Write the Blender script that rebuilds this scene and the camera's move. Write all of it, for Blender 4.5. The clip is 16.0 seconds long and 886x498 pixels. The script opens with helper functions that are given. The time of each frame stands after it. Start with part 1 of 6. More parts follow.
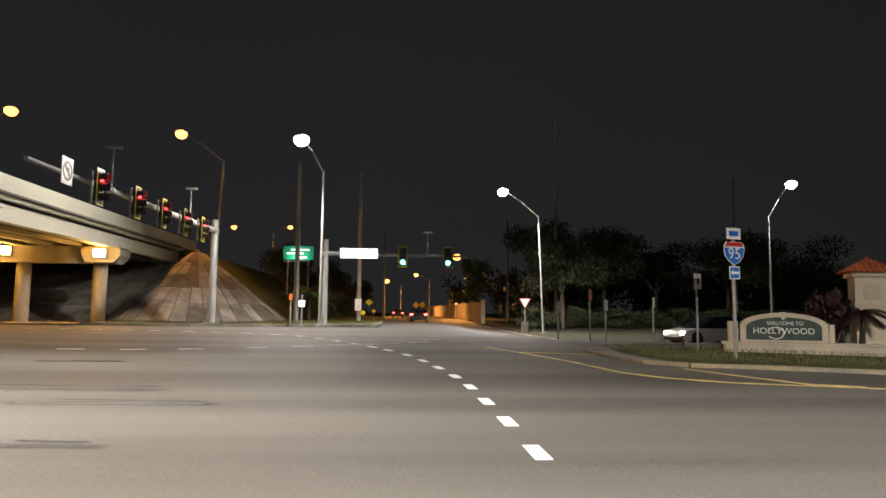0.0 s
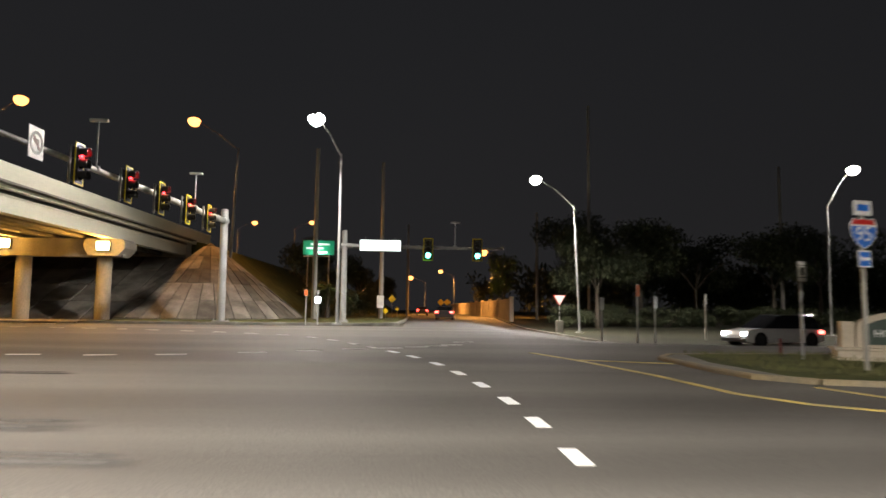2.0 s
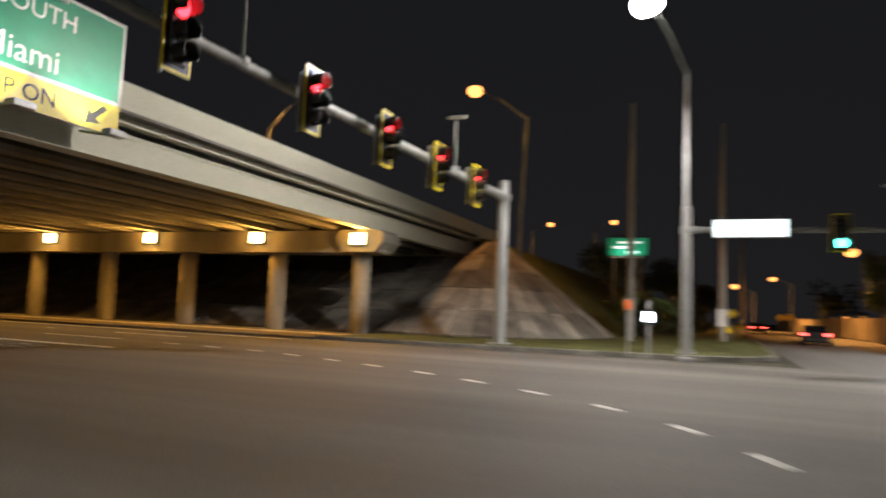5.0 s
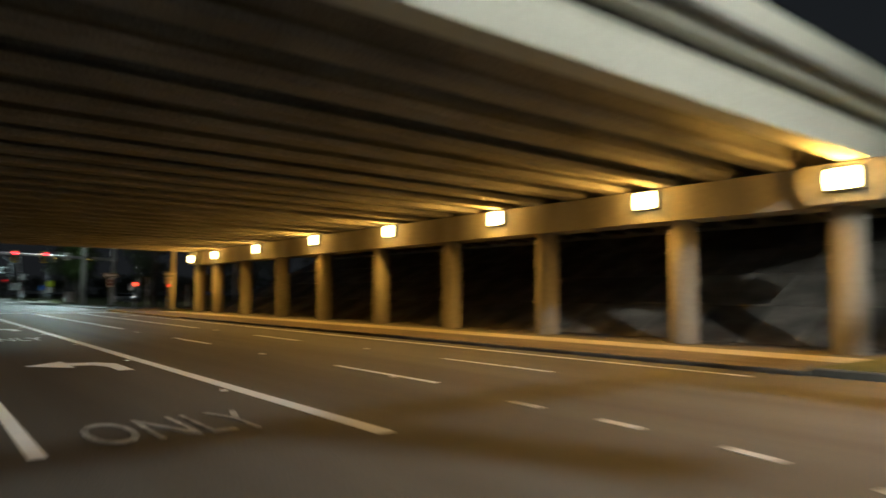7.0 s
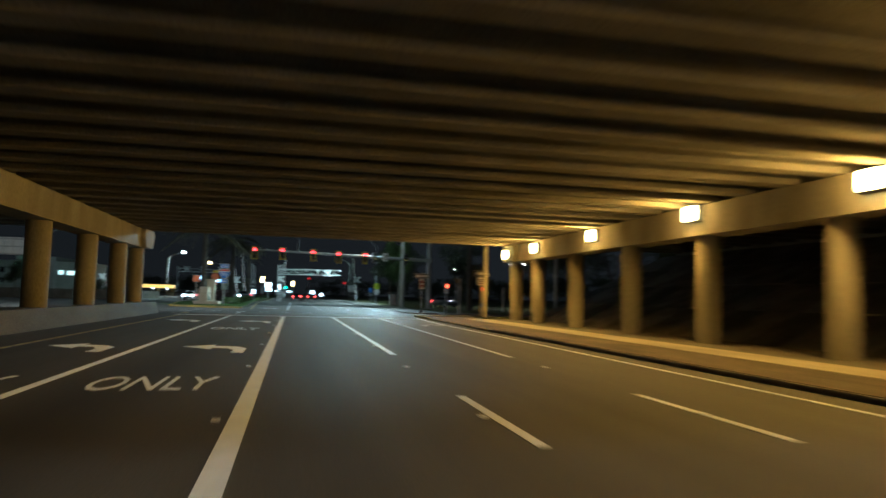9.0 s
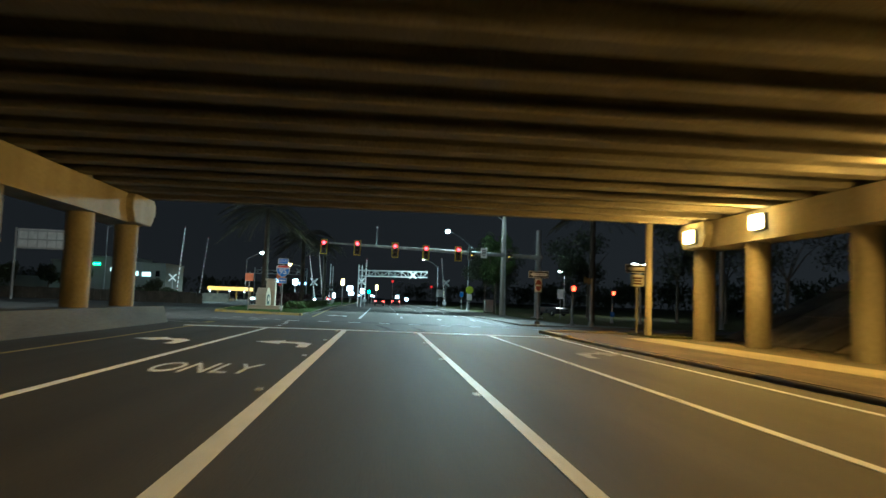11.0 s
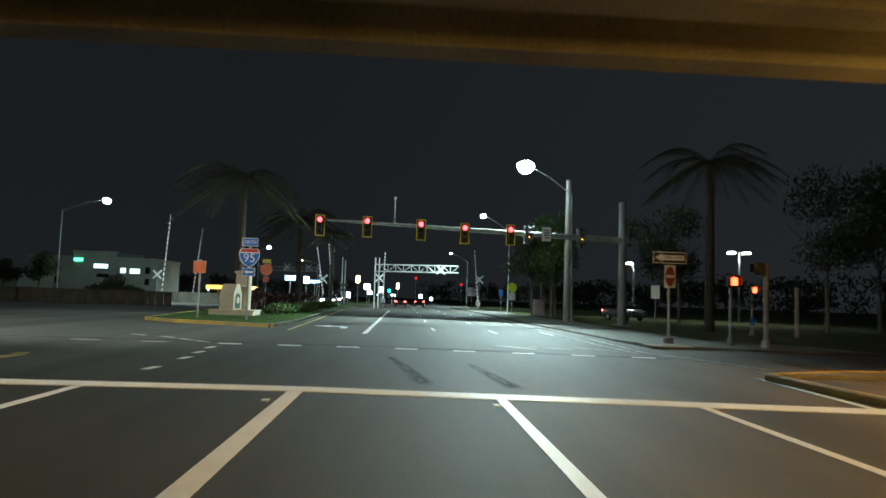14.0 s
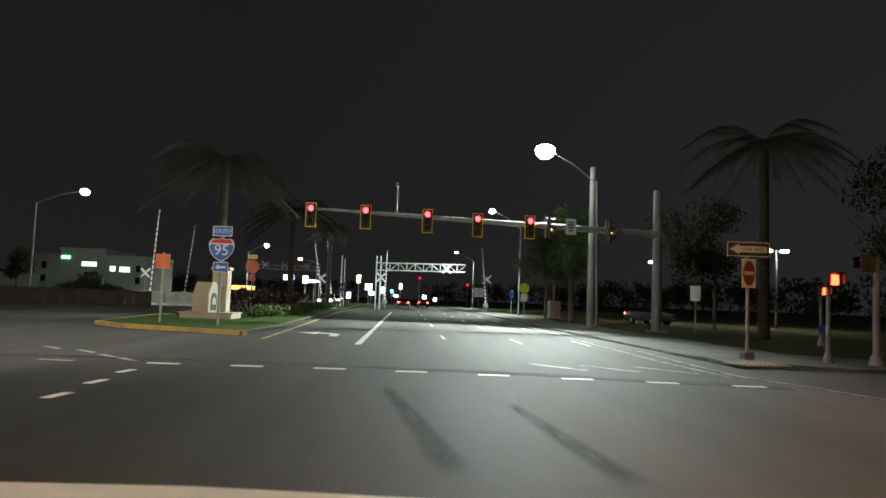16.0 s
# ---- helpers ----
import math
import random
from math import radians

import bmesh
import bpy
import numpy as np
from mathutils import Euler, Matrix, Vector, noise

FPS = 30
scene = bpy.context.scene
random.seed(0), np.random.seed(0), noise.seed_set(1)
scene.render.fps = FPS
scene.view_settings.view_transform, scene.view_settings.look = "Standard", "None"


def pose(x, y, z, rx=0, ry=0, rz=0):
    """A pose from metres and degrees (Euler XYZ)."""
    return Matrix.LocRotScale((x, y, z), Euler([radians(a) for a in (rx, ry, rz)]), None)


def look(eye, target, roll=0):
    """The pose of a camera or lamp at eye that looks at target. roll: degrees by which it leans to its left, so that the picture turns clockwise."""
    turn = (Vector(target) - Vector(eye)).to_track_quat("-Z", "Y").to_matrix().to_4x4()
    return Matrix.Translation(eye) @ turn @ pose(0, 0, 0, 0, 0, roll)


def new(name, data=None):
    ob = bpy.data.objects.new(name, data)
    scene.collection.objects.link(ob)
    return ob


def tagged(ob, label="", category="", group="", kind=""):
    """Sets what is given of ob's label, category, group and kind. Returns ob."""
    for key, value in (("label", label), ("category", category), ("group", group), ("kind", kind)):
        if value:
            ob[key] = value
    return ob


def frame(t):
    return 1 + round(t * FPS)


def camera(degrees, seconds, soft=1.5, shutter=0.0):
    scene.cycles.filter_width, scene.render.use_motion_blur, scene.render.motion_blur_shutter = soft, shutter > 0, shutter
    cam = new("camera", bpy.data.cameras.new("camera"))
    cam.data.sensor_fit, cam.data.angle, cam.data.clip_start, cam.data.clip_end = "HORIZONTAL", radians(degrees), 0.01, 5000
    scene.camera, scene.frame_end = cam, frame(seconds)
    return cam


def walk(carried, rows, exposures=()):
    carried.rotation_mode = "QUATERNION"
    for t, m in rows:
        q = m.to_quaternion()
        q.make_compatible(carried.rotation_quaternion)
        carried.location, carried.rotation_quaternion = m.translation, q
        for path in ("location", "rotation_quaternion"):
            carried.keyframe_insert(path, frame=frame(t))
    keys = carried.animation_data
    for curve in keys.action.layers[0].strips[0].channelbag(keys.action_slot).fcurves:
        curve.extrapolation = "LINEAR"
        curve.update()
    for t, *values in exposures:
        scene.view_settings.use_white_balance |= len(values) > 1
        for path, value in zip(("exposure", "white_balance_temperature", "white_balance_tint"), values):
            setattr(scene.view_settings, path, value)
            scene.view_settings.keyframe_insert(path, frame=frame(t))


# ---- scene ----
cam = camera(66.4, 16.0, shutter=1.0)
PATH = [
    (0, (-0.761, 0.33, 0.965), (-0.612, 2.316, 1.153), 0.6),
    (0.5, (-0.749, 0.792, 0.96), (-0.604, 2.779, 1.145), 0.6),
    (1, (-0.763, 1.603, 0.957), (-0.621, 3.59, 1.143), 0.6),
    (1.5, (-0.782, 2.752, 0.969), (-0.658, 4.739, 1.154), 0.7),
    (2, (-0.804, 4.234, 0.965), (-0.724, 6.225, 1.145), 0.7),
    (2.5, (-0.863, 5.926, 0.951), (-0.833, 7.918, 1.13), 0.8),
    (3, (-1.193, 8.038, 1.071), (-1.234, 10.028, 1.266), 0.8),
    (3.2, (-1.398, 8.965, 1.1), (-1.475, 10.953, 1.3), 0.8),
    (5.3, (-4.830, 20.046, 1.467), (-5.731, 21.822, 1.653), 2.15),
    (5.5, (-5.560, 21.096, 1.517), (-6.550, 22.823, 1.707), 1.95),
    (6, (-7.818, 23.854, 1.516), (-9.012, 25.450, 1.681), 1.72),
    (6.5, (-10.328, 26.172, 1.554), (-11.725, 27.596, 1.700), 0.84),
    (7, (-13.083, 28.151, 1.554), (-14.648, 29.389, 1.693), 0.45),
    (7.5, (-16.320, 29.985, 1.555), (-18.030, 31.013, 1.690), 0.76),
    (8, (-19.911, 31.408, 1.518), (-21.733, 32.220, 1.664), 1.35),
    (8.5, (-23.733, 32.427, 1.505), (-25.634, 33.030, 1.649), 1.43),
    (9, (-27.592, 33.090, 1.535), (-29.540, 33.516, 1.677), 1.50),
    (9.5, (-31.956, 33.427, 1.483), (-33.926, 33.743, 1.626), 1.72),
    (11.8, (-49.786, 34.125, 1.435), (-51.775, 34.275, 1.588), 1.90),
    (12, (-51.263, 34.132, 1.444), (-53.252, 34.275, 1.596), 1.80),
    (12.5, (-54.907, 34.193, 1.486), (-56.897, 34.324, 1.634), 1.41),
    (13, (-57.910, 34.214, 1.497), (-59.901, 34.337, 1.643), 1.56),
    (13.5, (-60.581, 34.193, 1.502), (-62.572, 34.310, 1.649), 1.67),
    (14, (-62.904, 34.136, 1.516), (-64.895, 34.249, 1.663), 1.88),
    (14.5, (-64.845, 34.142, 1.509), (-66.836, 34.248, 1.660), 1.77),
    (15, (-66.450, 34.096, 1.485), (-68.442, 34.203, 1.636), 1.66),
    (15.5, (-67.760, 34.098, 1.502), (-69.751, 34.202, 1.653), 1.93),
    (16, (-68.750, 34.110, 1.539), (-70.742, 34.214, 1.688), 2.11),
]
STOPS = [(0.0, 0.98, 6500, 13), (3.2, 0.97, 6450, 13), (5.3, 0.45, 6300, 13), (6.5, 0.55, 6000, 5), (8.5, 0.74, 5100, -3), (12.4, 1.15, 5250, -6), (14.5, 1.15, 5900, 0), (16.0, 1.2, 6500, 12)]
walk(cam, [(t, look(eye, target, roll)) for t, eye, target, roll in PATH], STOPS)

# ---- night sky ----
world = bpy.data.worlds.new("night_sky")
scene.world = world
world.use_nodes = True
background = world.node_tree.nodes["Background"]
# the town's glow: greyer and brighter towards the horizon
sky_nodes, sky_link = world.node_tree.nodes, world.node_tree.links.new
where, split, climb, tone = [sky_nodes.new("ShaderNode" + k) for k in ("TexCoord", "SeparateXYZ", "MapRange", "Mix")]
cloud, drift = sky_nodes.new("ShaderNodeTexNoise"), sky_nodes.new("ShaderNodeMath")
cloud.inputs["Scale"].default_value, cloud.inputs["Detail"].default_value = 2.2, 4
drift.operation = "MULTIPLY_ADD"
drift.inputs[1].default_value, drift.inputs[2].default_value = 0.25, -0.125
sky_link(where.outputs["Generated"], cloud.inputs["Vector"])
sky_link(cloud.outputs["Fac"], drift.inputs[0])
sky_link(where.outputs["Generated"], split.inputs[0])
lifted = sky_nodes.new("ShaderNodeMath")
lifted.operation = "ADD"
sky_link(split.outputs["Z"], lifted.inputs[0])
sky_link(drift.outputs[0], lifted.inputs[1])
climb.inputs["From Min"].default_value, climb.inputs["From Max"].default_value = 0.0, 0.42
tone.data_type = "RGBA"
tone.inputs[6].default_value, tone.inputs[7].default_value = (0.92, 0.90, 0.93, 1), (0.72, 0.74, 0.80, 1)
sky_link(lifted.outputs[0], climb.inputs["Value"])
sky_link(climb.outputs["Result"], tone.inputs[0])
sky_link(tone.outputs[2], background.inputs["Color"])
# the town's glow is stronger to the north
town, reach = sky_nodes.new("ShaderNodeVectorMath"), sky_nodes.new("ShaderNodeMapRange")
town.operation = "DOT_PRODUCT"
town.inputs[1].default_value = (-0.25, 0.93, 0.26)
sky_link(where.outputs["Generated"], town.inputs[0])
sky_link(town.outputs["Value"], reach.inputs["Value"])
reach.inputs["From Min"].default_value, reach.inputs["From Max"].default_value = 0.1, 0.98
reach.inputs["To Min"].default_value, reach.inputs["To Max"].default_value = 0.0064, 0.0098
sky_link(reach.outputs["Result"], background.inputs["Strength"])

LED = (1.0, 0.93, 0.81)
COOL = (0.84, 1.0, 0.92)
SODIUM = (1.0, 0.42, 0.09)
AMBER = (1.0, 0.455, 0.06)


def lamp(name, at, aim, watts, colour, cone=150, size=0.25, blend=0.6):
    data = bpy.data.lights.new(name, "SPOT")
    data.energy, data.color, data.spot_size, data.spot_blend, data.shadow_soft_size = watts, colour, radians(cone), blend, size
    ob = new(name, data)
    ob.matrix_world = look(at, aim)
    return ob


def bulb(name, at, watts, colour, size=0.15):
    data = bpy.data.lights.new(name, "POINT")
    data.energy, data.color, data.shadow_soft_size = watts, colour, size
    ob = new(name, data)
    ob.location = at
    return ob

# ---- materials ----
def surf(name, a, b, rough=0.8, scale=0.6, fine=25.0, bump=0.25, metal=0.0, spec=0.4, stretch=(1, 1, 1), grain=0.35, vary=0.0, contrast=(0.35, 0.65), even=False):
    """Two colours mixed by broad stains and fine grain at real-world size, with relief; vary: lightness differs from piece to piece."""
    m = bpy.data.materials.new(name)
    m.use_nodes = True
    n, link = m.node_tree.nodes, m.node_tree.links.new
    p = n["Principled BSDF"]
    geo, mapping = n.new("ShaderNodeNewGeometry"), n.new("ShaderNodeMapping")
    mapping.inputs["Scale"].default_value = stretch
    link(geo.outputs["Position"], mapping.inputs["Vector"])
    broad, small = n.new("ShaderNodeTexNoise"), n.new("ShaderNodeTexNoise")
    for tex, s, detail in ((broad, scale, 6), (small, fine, 4)):
        tex.inputs["Scale"].default_value, tex.inputs["Detail"].default_value = s, detail
        link(geo.outputs["Position"] if even and tex is small else mapping.outputs["Vector"], tex.inputs["Vector"])
    ramp = n.new("ShaderNodeMapRange")
    ramp.inputs["From Min"].default_value, ramp.inputs["From Max"].default_value = contrast
    link(broad.outputs["Fac"], ramp.inputs["Value"])
    mix = n.new("ShaderNodeMix")
    mix.data_type = "RGBA"
    mix.inputs[6].default_value, mix.inputs[7].default_value = (*a, 1), (*b, 1)
    link(ramp.outputs["Result"], mix.inputs[0])
    speck = n.new("ShaderNodeMapRange")
    speck.inputs["From Min"].default_value, speck.inputs["From Max"].default_value = 0.3, 0.7
    speck.inputs["To Min"].default_value, speck.inputs["To Max"].default_value = 1 - grain, 1 + grain
    link(small.outputs["Fac"], speck.inputs["Value"])
    value = n.new("ShaderNodeHueSaturation")
    link(mix.outputs[2], value.inputs["Color"])
    last = speck.outputs["Result"]
    if vary:
        info, spread, times = n.new("ShaderNodeObjectInfo"), n.new("ShaderNodeMapRange"), n.new("ShaderNodeMath")
        spread.inputs["To Min"].default_value, spread.inputs["To Max"].default_value = 1 - vary, 1 + vary
        times.operation = "MULTIPLY"
        link(info.outputs["Random"], spread.inputs["Value"])
        link(spread.outputs["Result"], times.inputs[0])
        link(last, times.inputs[1])
        last = times.outputs["Value"]
    link(last, value.inputs["Value"])
    link(value.outputs["Color"], p.inputs["Base Color"])
    p.inputs["Metallic"].default_value, p.inputs["Specular IOR Level"].default_value = metal, spec
    gloss = n.new("ShaderNodeMapRange")
    gloss.inputs["To Min"].default_value, gloss.inputs["To Max"].default_value = max(0.02, rough - 0.12), min(1, rough + 0.12)
    link(broad.outputs["Fac"], gloss.inputs["Value"])
    link(gloss.outputs["Result"], p.inputs["Roughness"])
    if bump:
        b2 = n.new("ShaderNodeBump")
        b2.inputs["Strength"].default_value, b2.inputs["Distance"].default_value = bump, 0.02
        link(small.outputs["Fac"], b2.inputs["Height"])
        link(b2.outputs["Normal"], p.inputs["Normal"])
    return m


def glow(name, colour, strength, base=(0.5, 0.5, 0.5)):
    m = bpy.data.materials.new(name)
    m.use_nodes = True
    p = m.node_tree.nodes["Principled BSDF"]
    p.inputs["Base Color"].default_value = (*base, 1)
    p.inputs["Roughness"].default_value = 0.3
    p.inputs["Emission Color"].default_value = (*colour, 1)
    p.inputs["Emission Strength"].default_value = strength
    return m


def plain(name, colour, rough=0.5, metal=0.0, coat=0.0, transmission=0.0):
    m = surf(name, colour, tuple(c * 0.82 for c in colour), rough, 2.0, 60.0, 0.03, metal, 0.5, grain=0.06)
    p = m.node_tree.nodes["Principled BSDF"]
    p.inputs["Coat Weight"].default_value, p.inputs["Transmission Weight"].default_value = coat, transmission
    return m


ASPHALT = surf("asphalt", (0.056, 0.052, 0.047), (0.127, 0.120, 0.109), 0.76, 0.42, 45.0, 0.25, spec=0.35, stretch=(0.07, 1, 1), grain=0.3, contrast=(0.34, 0.66), even=True)
ASPHALT_N = surf("asphalt_side_street", (0.060, 0.058, 0.055), (0.10, 0.096, 0.09), 0.76, 0.42, 45.0, 0.25, spec=0.35, stretch=(1, 0.07, 1), grain=0.22, even=True)
TAR = surf("tar_seal", (0.038, 0.037, 0.035), (0.085, 0.082, 0.078), 0.92, 1.5, 40.0, 0.2, contrast=(0.4, 0.6))
CONCRETE = surf("concrete", (0.36, 0.345, 0.30), (0.50, 0.48, 0.425), 0.85, 0.5, 18.0, 0.12, grain=0.08)
# bridge light put into colour: bright cream near face, darkened underside and far side
FASCIA_LIT = surf("cream_concrete_lit", (0.53, 0.525, 0.44), (0.65, 0.645, 0.545), 0.8, 0.4, 14.0, 0.08, grain=0.05, stretch=(1, 0.3, 1.5))
CONCRETE_SHADED = surf("shaded_concrete", (0.125, 0.119, 0.107), (0.205, 0.195, 0.174), 0.9, 0.4, 14.0, 0.25, grain=0.2)
COLUMN = surf("column_concrete", (0.225, 0.21, 0.178), (0.34, 0.322, 0.278), 0.85, 0.8, 20.0, 0.3, stretch=(1, 1, 0.35), grain=0.16)
PANEL = surf("slope_panel", (0.125, 0.118, 0.104), (0.27, 0.255, 0.222), 0.9, 0.7, 16.0, 0.4, grain=0.25, vary=0.45)
JOINT = surf("slope_joint", (0.05, 0.047, 0.04), (0.09, 0.085, 0.075), 0.95, 1.0, 20.0, 0.4)
KERB = surf("kerb_concrete", (0.11, 0.104, 0.09), (0.20, 0.19, 0.165), 0.85, 1.0, 22.0, 0.3, grain=0.2)
KERB_YELLOW = surf("kerb_yellow_paint", (0.52, 0.36, 0.06), (0.30, 0.24, 0.12), 0.7, 1.2, 22.0, 0.2, grain=0.2)
KERB_FADED = surf("kerb_faded_paint", (0.28, 0.225, 0.13), (0.19, 0.175, 0.14), 0.75, 1.2, 22.0, 0.2, grain=0.2)
SIDEWALK = surf("sidewalk_concrete", (0.13, 0.126, 0.112), (0.21, 0.203, 0.18), 0.88, 0.7, 24.0, 0.3, grain=0.18, vary=0.1)
FOOTWAY = surf("footway_concrete", (0.30, 0.28, 0.22), (0.42, 0.39, 0.31), 0.88, 0.6, 24.0, 0.25, grain=0.14, stretch=(0.4, 1, 1))
# dark grey-brown for column strip and barrier wall, then browner verge dirt
SIDEWALK_DARK = surf("dark_bridge_foot", (0.065, 0.06, 0.052), (0.12, 0.112, 0.098), 0.85, 0.7, 24.0, 0.3, grain=0.2, stretch=(0.3, 1, 1))
VERGE_DIRT = surf("brown_verge_dirt", (0.085, 0.066, 0.042), (0.15, 0.118, 0.076), 0.95, 0.8, 26.0, 0.5, grain=0.35, stretch=(0.4, 1, 1))
MARK = surf("tyre_rubber_mark", (0.042, 0.041, 0.039), (0.10, 0.097, 0.092), 0.8, 1.3, 40.0, 0.2, contrast=(0.4, 0.66), even=True, stretch=(0.14, 1.0, 1))
# rubber rubbed into the road: thin in patches and fading out at its edges
MARK_NODES, MARK_LINK = MARK.node_tree.nodes, MARK.node_tree.links.new
mark_uv, mark_split, mark_patch = [MARK_NODES.new("ShaderNode" + k) for k in ("UVMap", "SeparateXYZ", "TexNoise")]
mark_uv.uv_map = "spread"
MARK_LINK(mark_uv.outputs["UV"], mark_split.inputs[0])
mark_patch.inputs["Scale"].default_value, mark_patch.inputs["Detail"].default_value = 1.6, 4
mark_steps = []
for axis, soft_edge in (("X", 0.42), ("Y", 0.16)):
    away, fade = MARK_NODES.new("ShaderNodeMath"), MARK_NODES.new("ShaderNodeMapRange")
    away.operation = "PINGPONG"
    away.inputs[1].default_value = 0.5
    fade.interpolation_type = "SMOOTHSTEP"
    fade.inputs["From Max"].default_value = soft_edge
    MARK_LINK(mark_split.outputs[axis], away.inputs[0])
    MARK_LINK(away.outputs[0], fade.inputs["Value"])
    mark_steps.append(fade.outputs["Result"])
mark_thin = MARK_NODES.new("ShaderNodeMapRange")
mark_thin.inputs["From Min"].default_value, mark_thin.inputs["From Max"].default_value = 0.3, 0.68
mark_thin.inputs["To Min"].default_value, mark_thin.inputs["To Max"].default_value = 0.25, 0.95
mark_place = MARK_NODES.new("ShaderNodeNewGeometry")
mark_along = MARK_NODES.new("ShaderNodeMapping")
mark_along.inputs["Scale"].default_value = (0.3, 1.6, 1)
MARK_LINK(mark_place.outputs["Position"], mark_along.inputs["Vector"])
MARK_LINK(mark_along.outputs["Vector"], mark_patch.inputs["Vector"])
MARK_LINK(mark_patch.outputs["Fac"], mark_thin.inputs["Value"])
mark_last = mark_thin.outputs["Result"]
for step in mark_steps:
    times = MARK_NODES.new("ShaderNodeMath")
    times.operation = "MULTIPLY"
    MARK_LINK(mark_last, times.inputs[0])
    MARK_LINK(step, times.inputs[1])
    mark_last = times.outputs[0]
MARK_LINK(mark_last, MARK_NODES["Principled BSDF"].inputs["Alpha"])
GRASS_LUSH = surf("lush_turf", (0.045, 0.085, 0.018), (0.08, 0.13, 0.03), 0.95, 0.9, 45.0, 0.8, spec=0.2, grain=0.5)
GRASS = surf("grass_turf", (0.046, 0.056, 0.017), (0.095, 0.10, 0.033), 0.95, 0.9, 45.0, 0.8, spec=0.2, grain=0.5)
DIRT = surf("dark_ground", (0.024, 0.026, 0.016), (0.05, 0.048, 0.03), 0.95, 0.3, 20.0, 0.6, spec=0.2, grain=0.5)
WHITE_LINE = surf("white_road_paint", (0.86, 0.87, 0.87), (0.68, 0.69, 0.69), 0.5, 1.6, 60.0, 0.25, grain=0.15, contrast=(0.45, 0.8))
# cool-tinted sheen stands in for headlight light sent back by the paint
for sheen_paint in (WHITE_LINE,):
    p = sheen_paint.node_tree.nodes["Principled BSDF"]
    p.inputs["Sheen Weight"].default_value, p.inputs["Sheen Roughness"].default_value = 0.9, 0.35
    p.inputs["Sheen Tint"].default_value = (0.80, 0.90, 1.0, 1)
WORN_LINE = surf("worn_road_paint", (0.50, 0.50, 0.48), (0.16, 0.16, 0.15), 0.65, 2.2, 50.0, 0.3, grain=0.3)
# greyer white for the farther guide dashes and crossing bars
MID_LINE = surf("grey_white_road_paint", (0.60, 0.60, 0.58), (0.34, 0.34, 0.325), 0.6, 2.0, 55.0, 0.25, grain=0.2, contrast=(0.4, 0.7))
YELLOW_LINE = surf("yellow_road_paint", (0.58, 0.45, 0.12), (0.32, 0.26, 0.11), 0.6, 1.6, 60.0, 0.25, grain=0.2)
STEEL = surf("galvanised_steel", (0.34, 0.35, 0.35), (0.24, 0.245, 0.25), 0.62, 3.0, 40.0, 0.1, metal=0.35, grain=0.12, stretch=(1, 1, 0.3))
WHITE_POST = surf("weathered_white_post", (0.55, 0.545, 0.53), (0.42, 0.415, 0.40), 0.6, 3.0, 30.0, 0.1, grain=0.15)
POLE_CONC = surf("concrete_pole", (0.27, 0.262, 0.237), (0.36, 0.35, 0.315), 0.85, 1.5, 30.0, 0.25, stretch=(1, 1, 0.2), grain=0.15)
BLACK = plain("black_plastic", (0.018, 0.018, 0.018), 0.45)
WHITE_SIGN = plain("white_sheeting", (0.78, 0.78, 0.76), 0.45)
GREEN_SIGN = plain("green_sheeting", (0.0, 0.23, 0.11), 0.4)
YELLOW_SIGN = plain("yellow_sheeting", (0.80, 0.62, 0.02), 0.4)
ORANGE_SIGN = plain("orange_sheeting", (0.72, 0.16, 0.03), 0.45)
RED_DULL = plain("dull_red_plastic", (0.09, 0.014, 0.015), 0.7)
FADED_RED = plain("faded_red_sheeting", (0.26, 0.04, 0.035), 0.5)
RED_SIGN = plain("red_sheeting", (0.52, 0.025, 0.02), 0.4)
BLUE_SIGN = plain("blue_sheeting", (0.02, 0.15, 0.58), 0.4)
BLACK_SIGN = plain("black_sheeting", (0.015, 0.015, 0.016), 0.5)
ALUMINIUM = plain("bare_aluminium", (0.55, 0.55, 0.54), 0.5, 0.3)
STUCCO = surf("cream_stucco", (0.46, 0.40, 0.31), (0.57, 0.50, 0.39), 0.9, 1.2, 30.0, 0.4, grain=0.12)
STUCCO_DIM = surf("beige_stucco", (0.42, 0.37, 0.28), (0.52, 0.46, 0.36), 0.9, 0.6, 20.0, 0.4, grain=0.12)
PLAQUE = surf("dark_green_plaque", (0.035, 0.055, 0.045), (0.055, 0.08, 0.068), 0.7, 3.0, 50.0, 0.2)
ROOF_TILE = surf("clay_roof_tile", (0.46, 0.13, 0.045), (0.34, 0.10, 0.04), 0.8, 2.0, 30.0, 0.3, vary=0.2)
LEAF = surf("leaf_green", (0.05, 0.09, 0.022), (0.095, 0.14, 0.038), 0.7, 0.8, 8.0, 0.0, grain=0.3)
# leaf colour darkened for foliage that lies out of the lamplight
LEAF_SHADED = surf("leaf_shaded", (0.034, 0.045, 0.022), (0.065, 0.076, 0.036), 0.8, 0.8, 8.0, 0.0, grain=0.3)
PALM_LEAF = surf("palm_frond", (0.07, 0.066, 0.04), (0.12, 0.11, 0.066), 0.75, 1.0, 8.0, 0.0, grain=0.3)
PURPLE_LEAF = surf("leaf_purple", (0.035, 0.014, 0.018), (0.06, 0.03, 0.026), 0.7, 2.0, 10.0, 0.0, grain=0.3)
BARK = surf("bark", (0.10, 0.085, 0.065), (0.17, 0.15, 0.12), 0.95, 3.0, 25.0, 0.8, stretch=(1, 1, 0.25), grain=0.3)
PALM_BARK = surf("palm_bark", (0.035, 0.029, 0.022), (0.075, 0.062, 0.048), 0.95, 3.0, 20.0, 0.8, stretch=(1, 1, 2.5), grain=0.3)
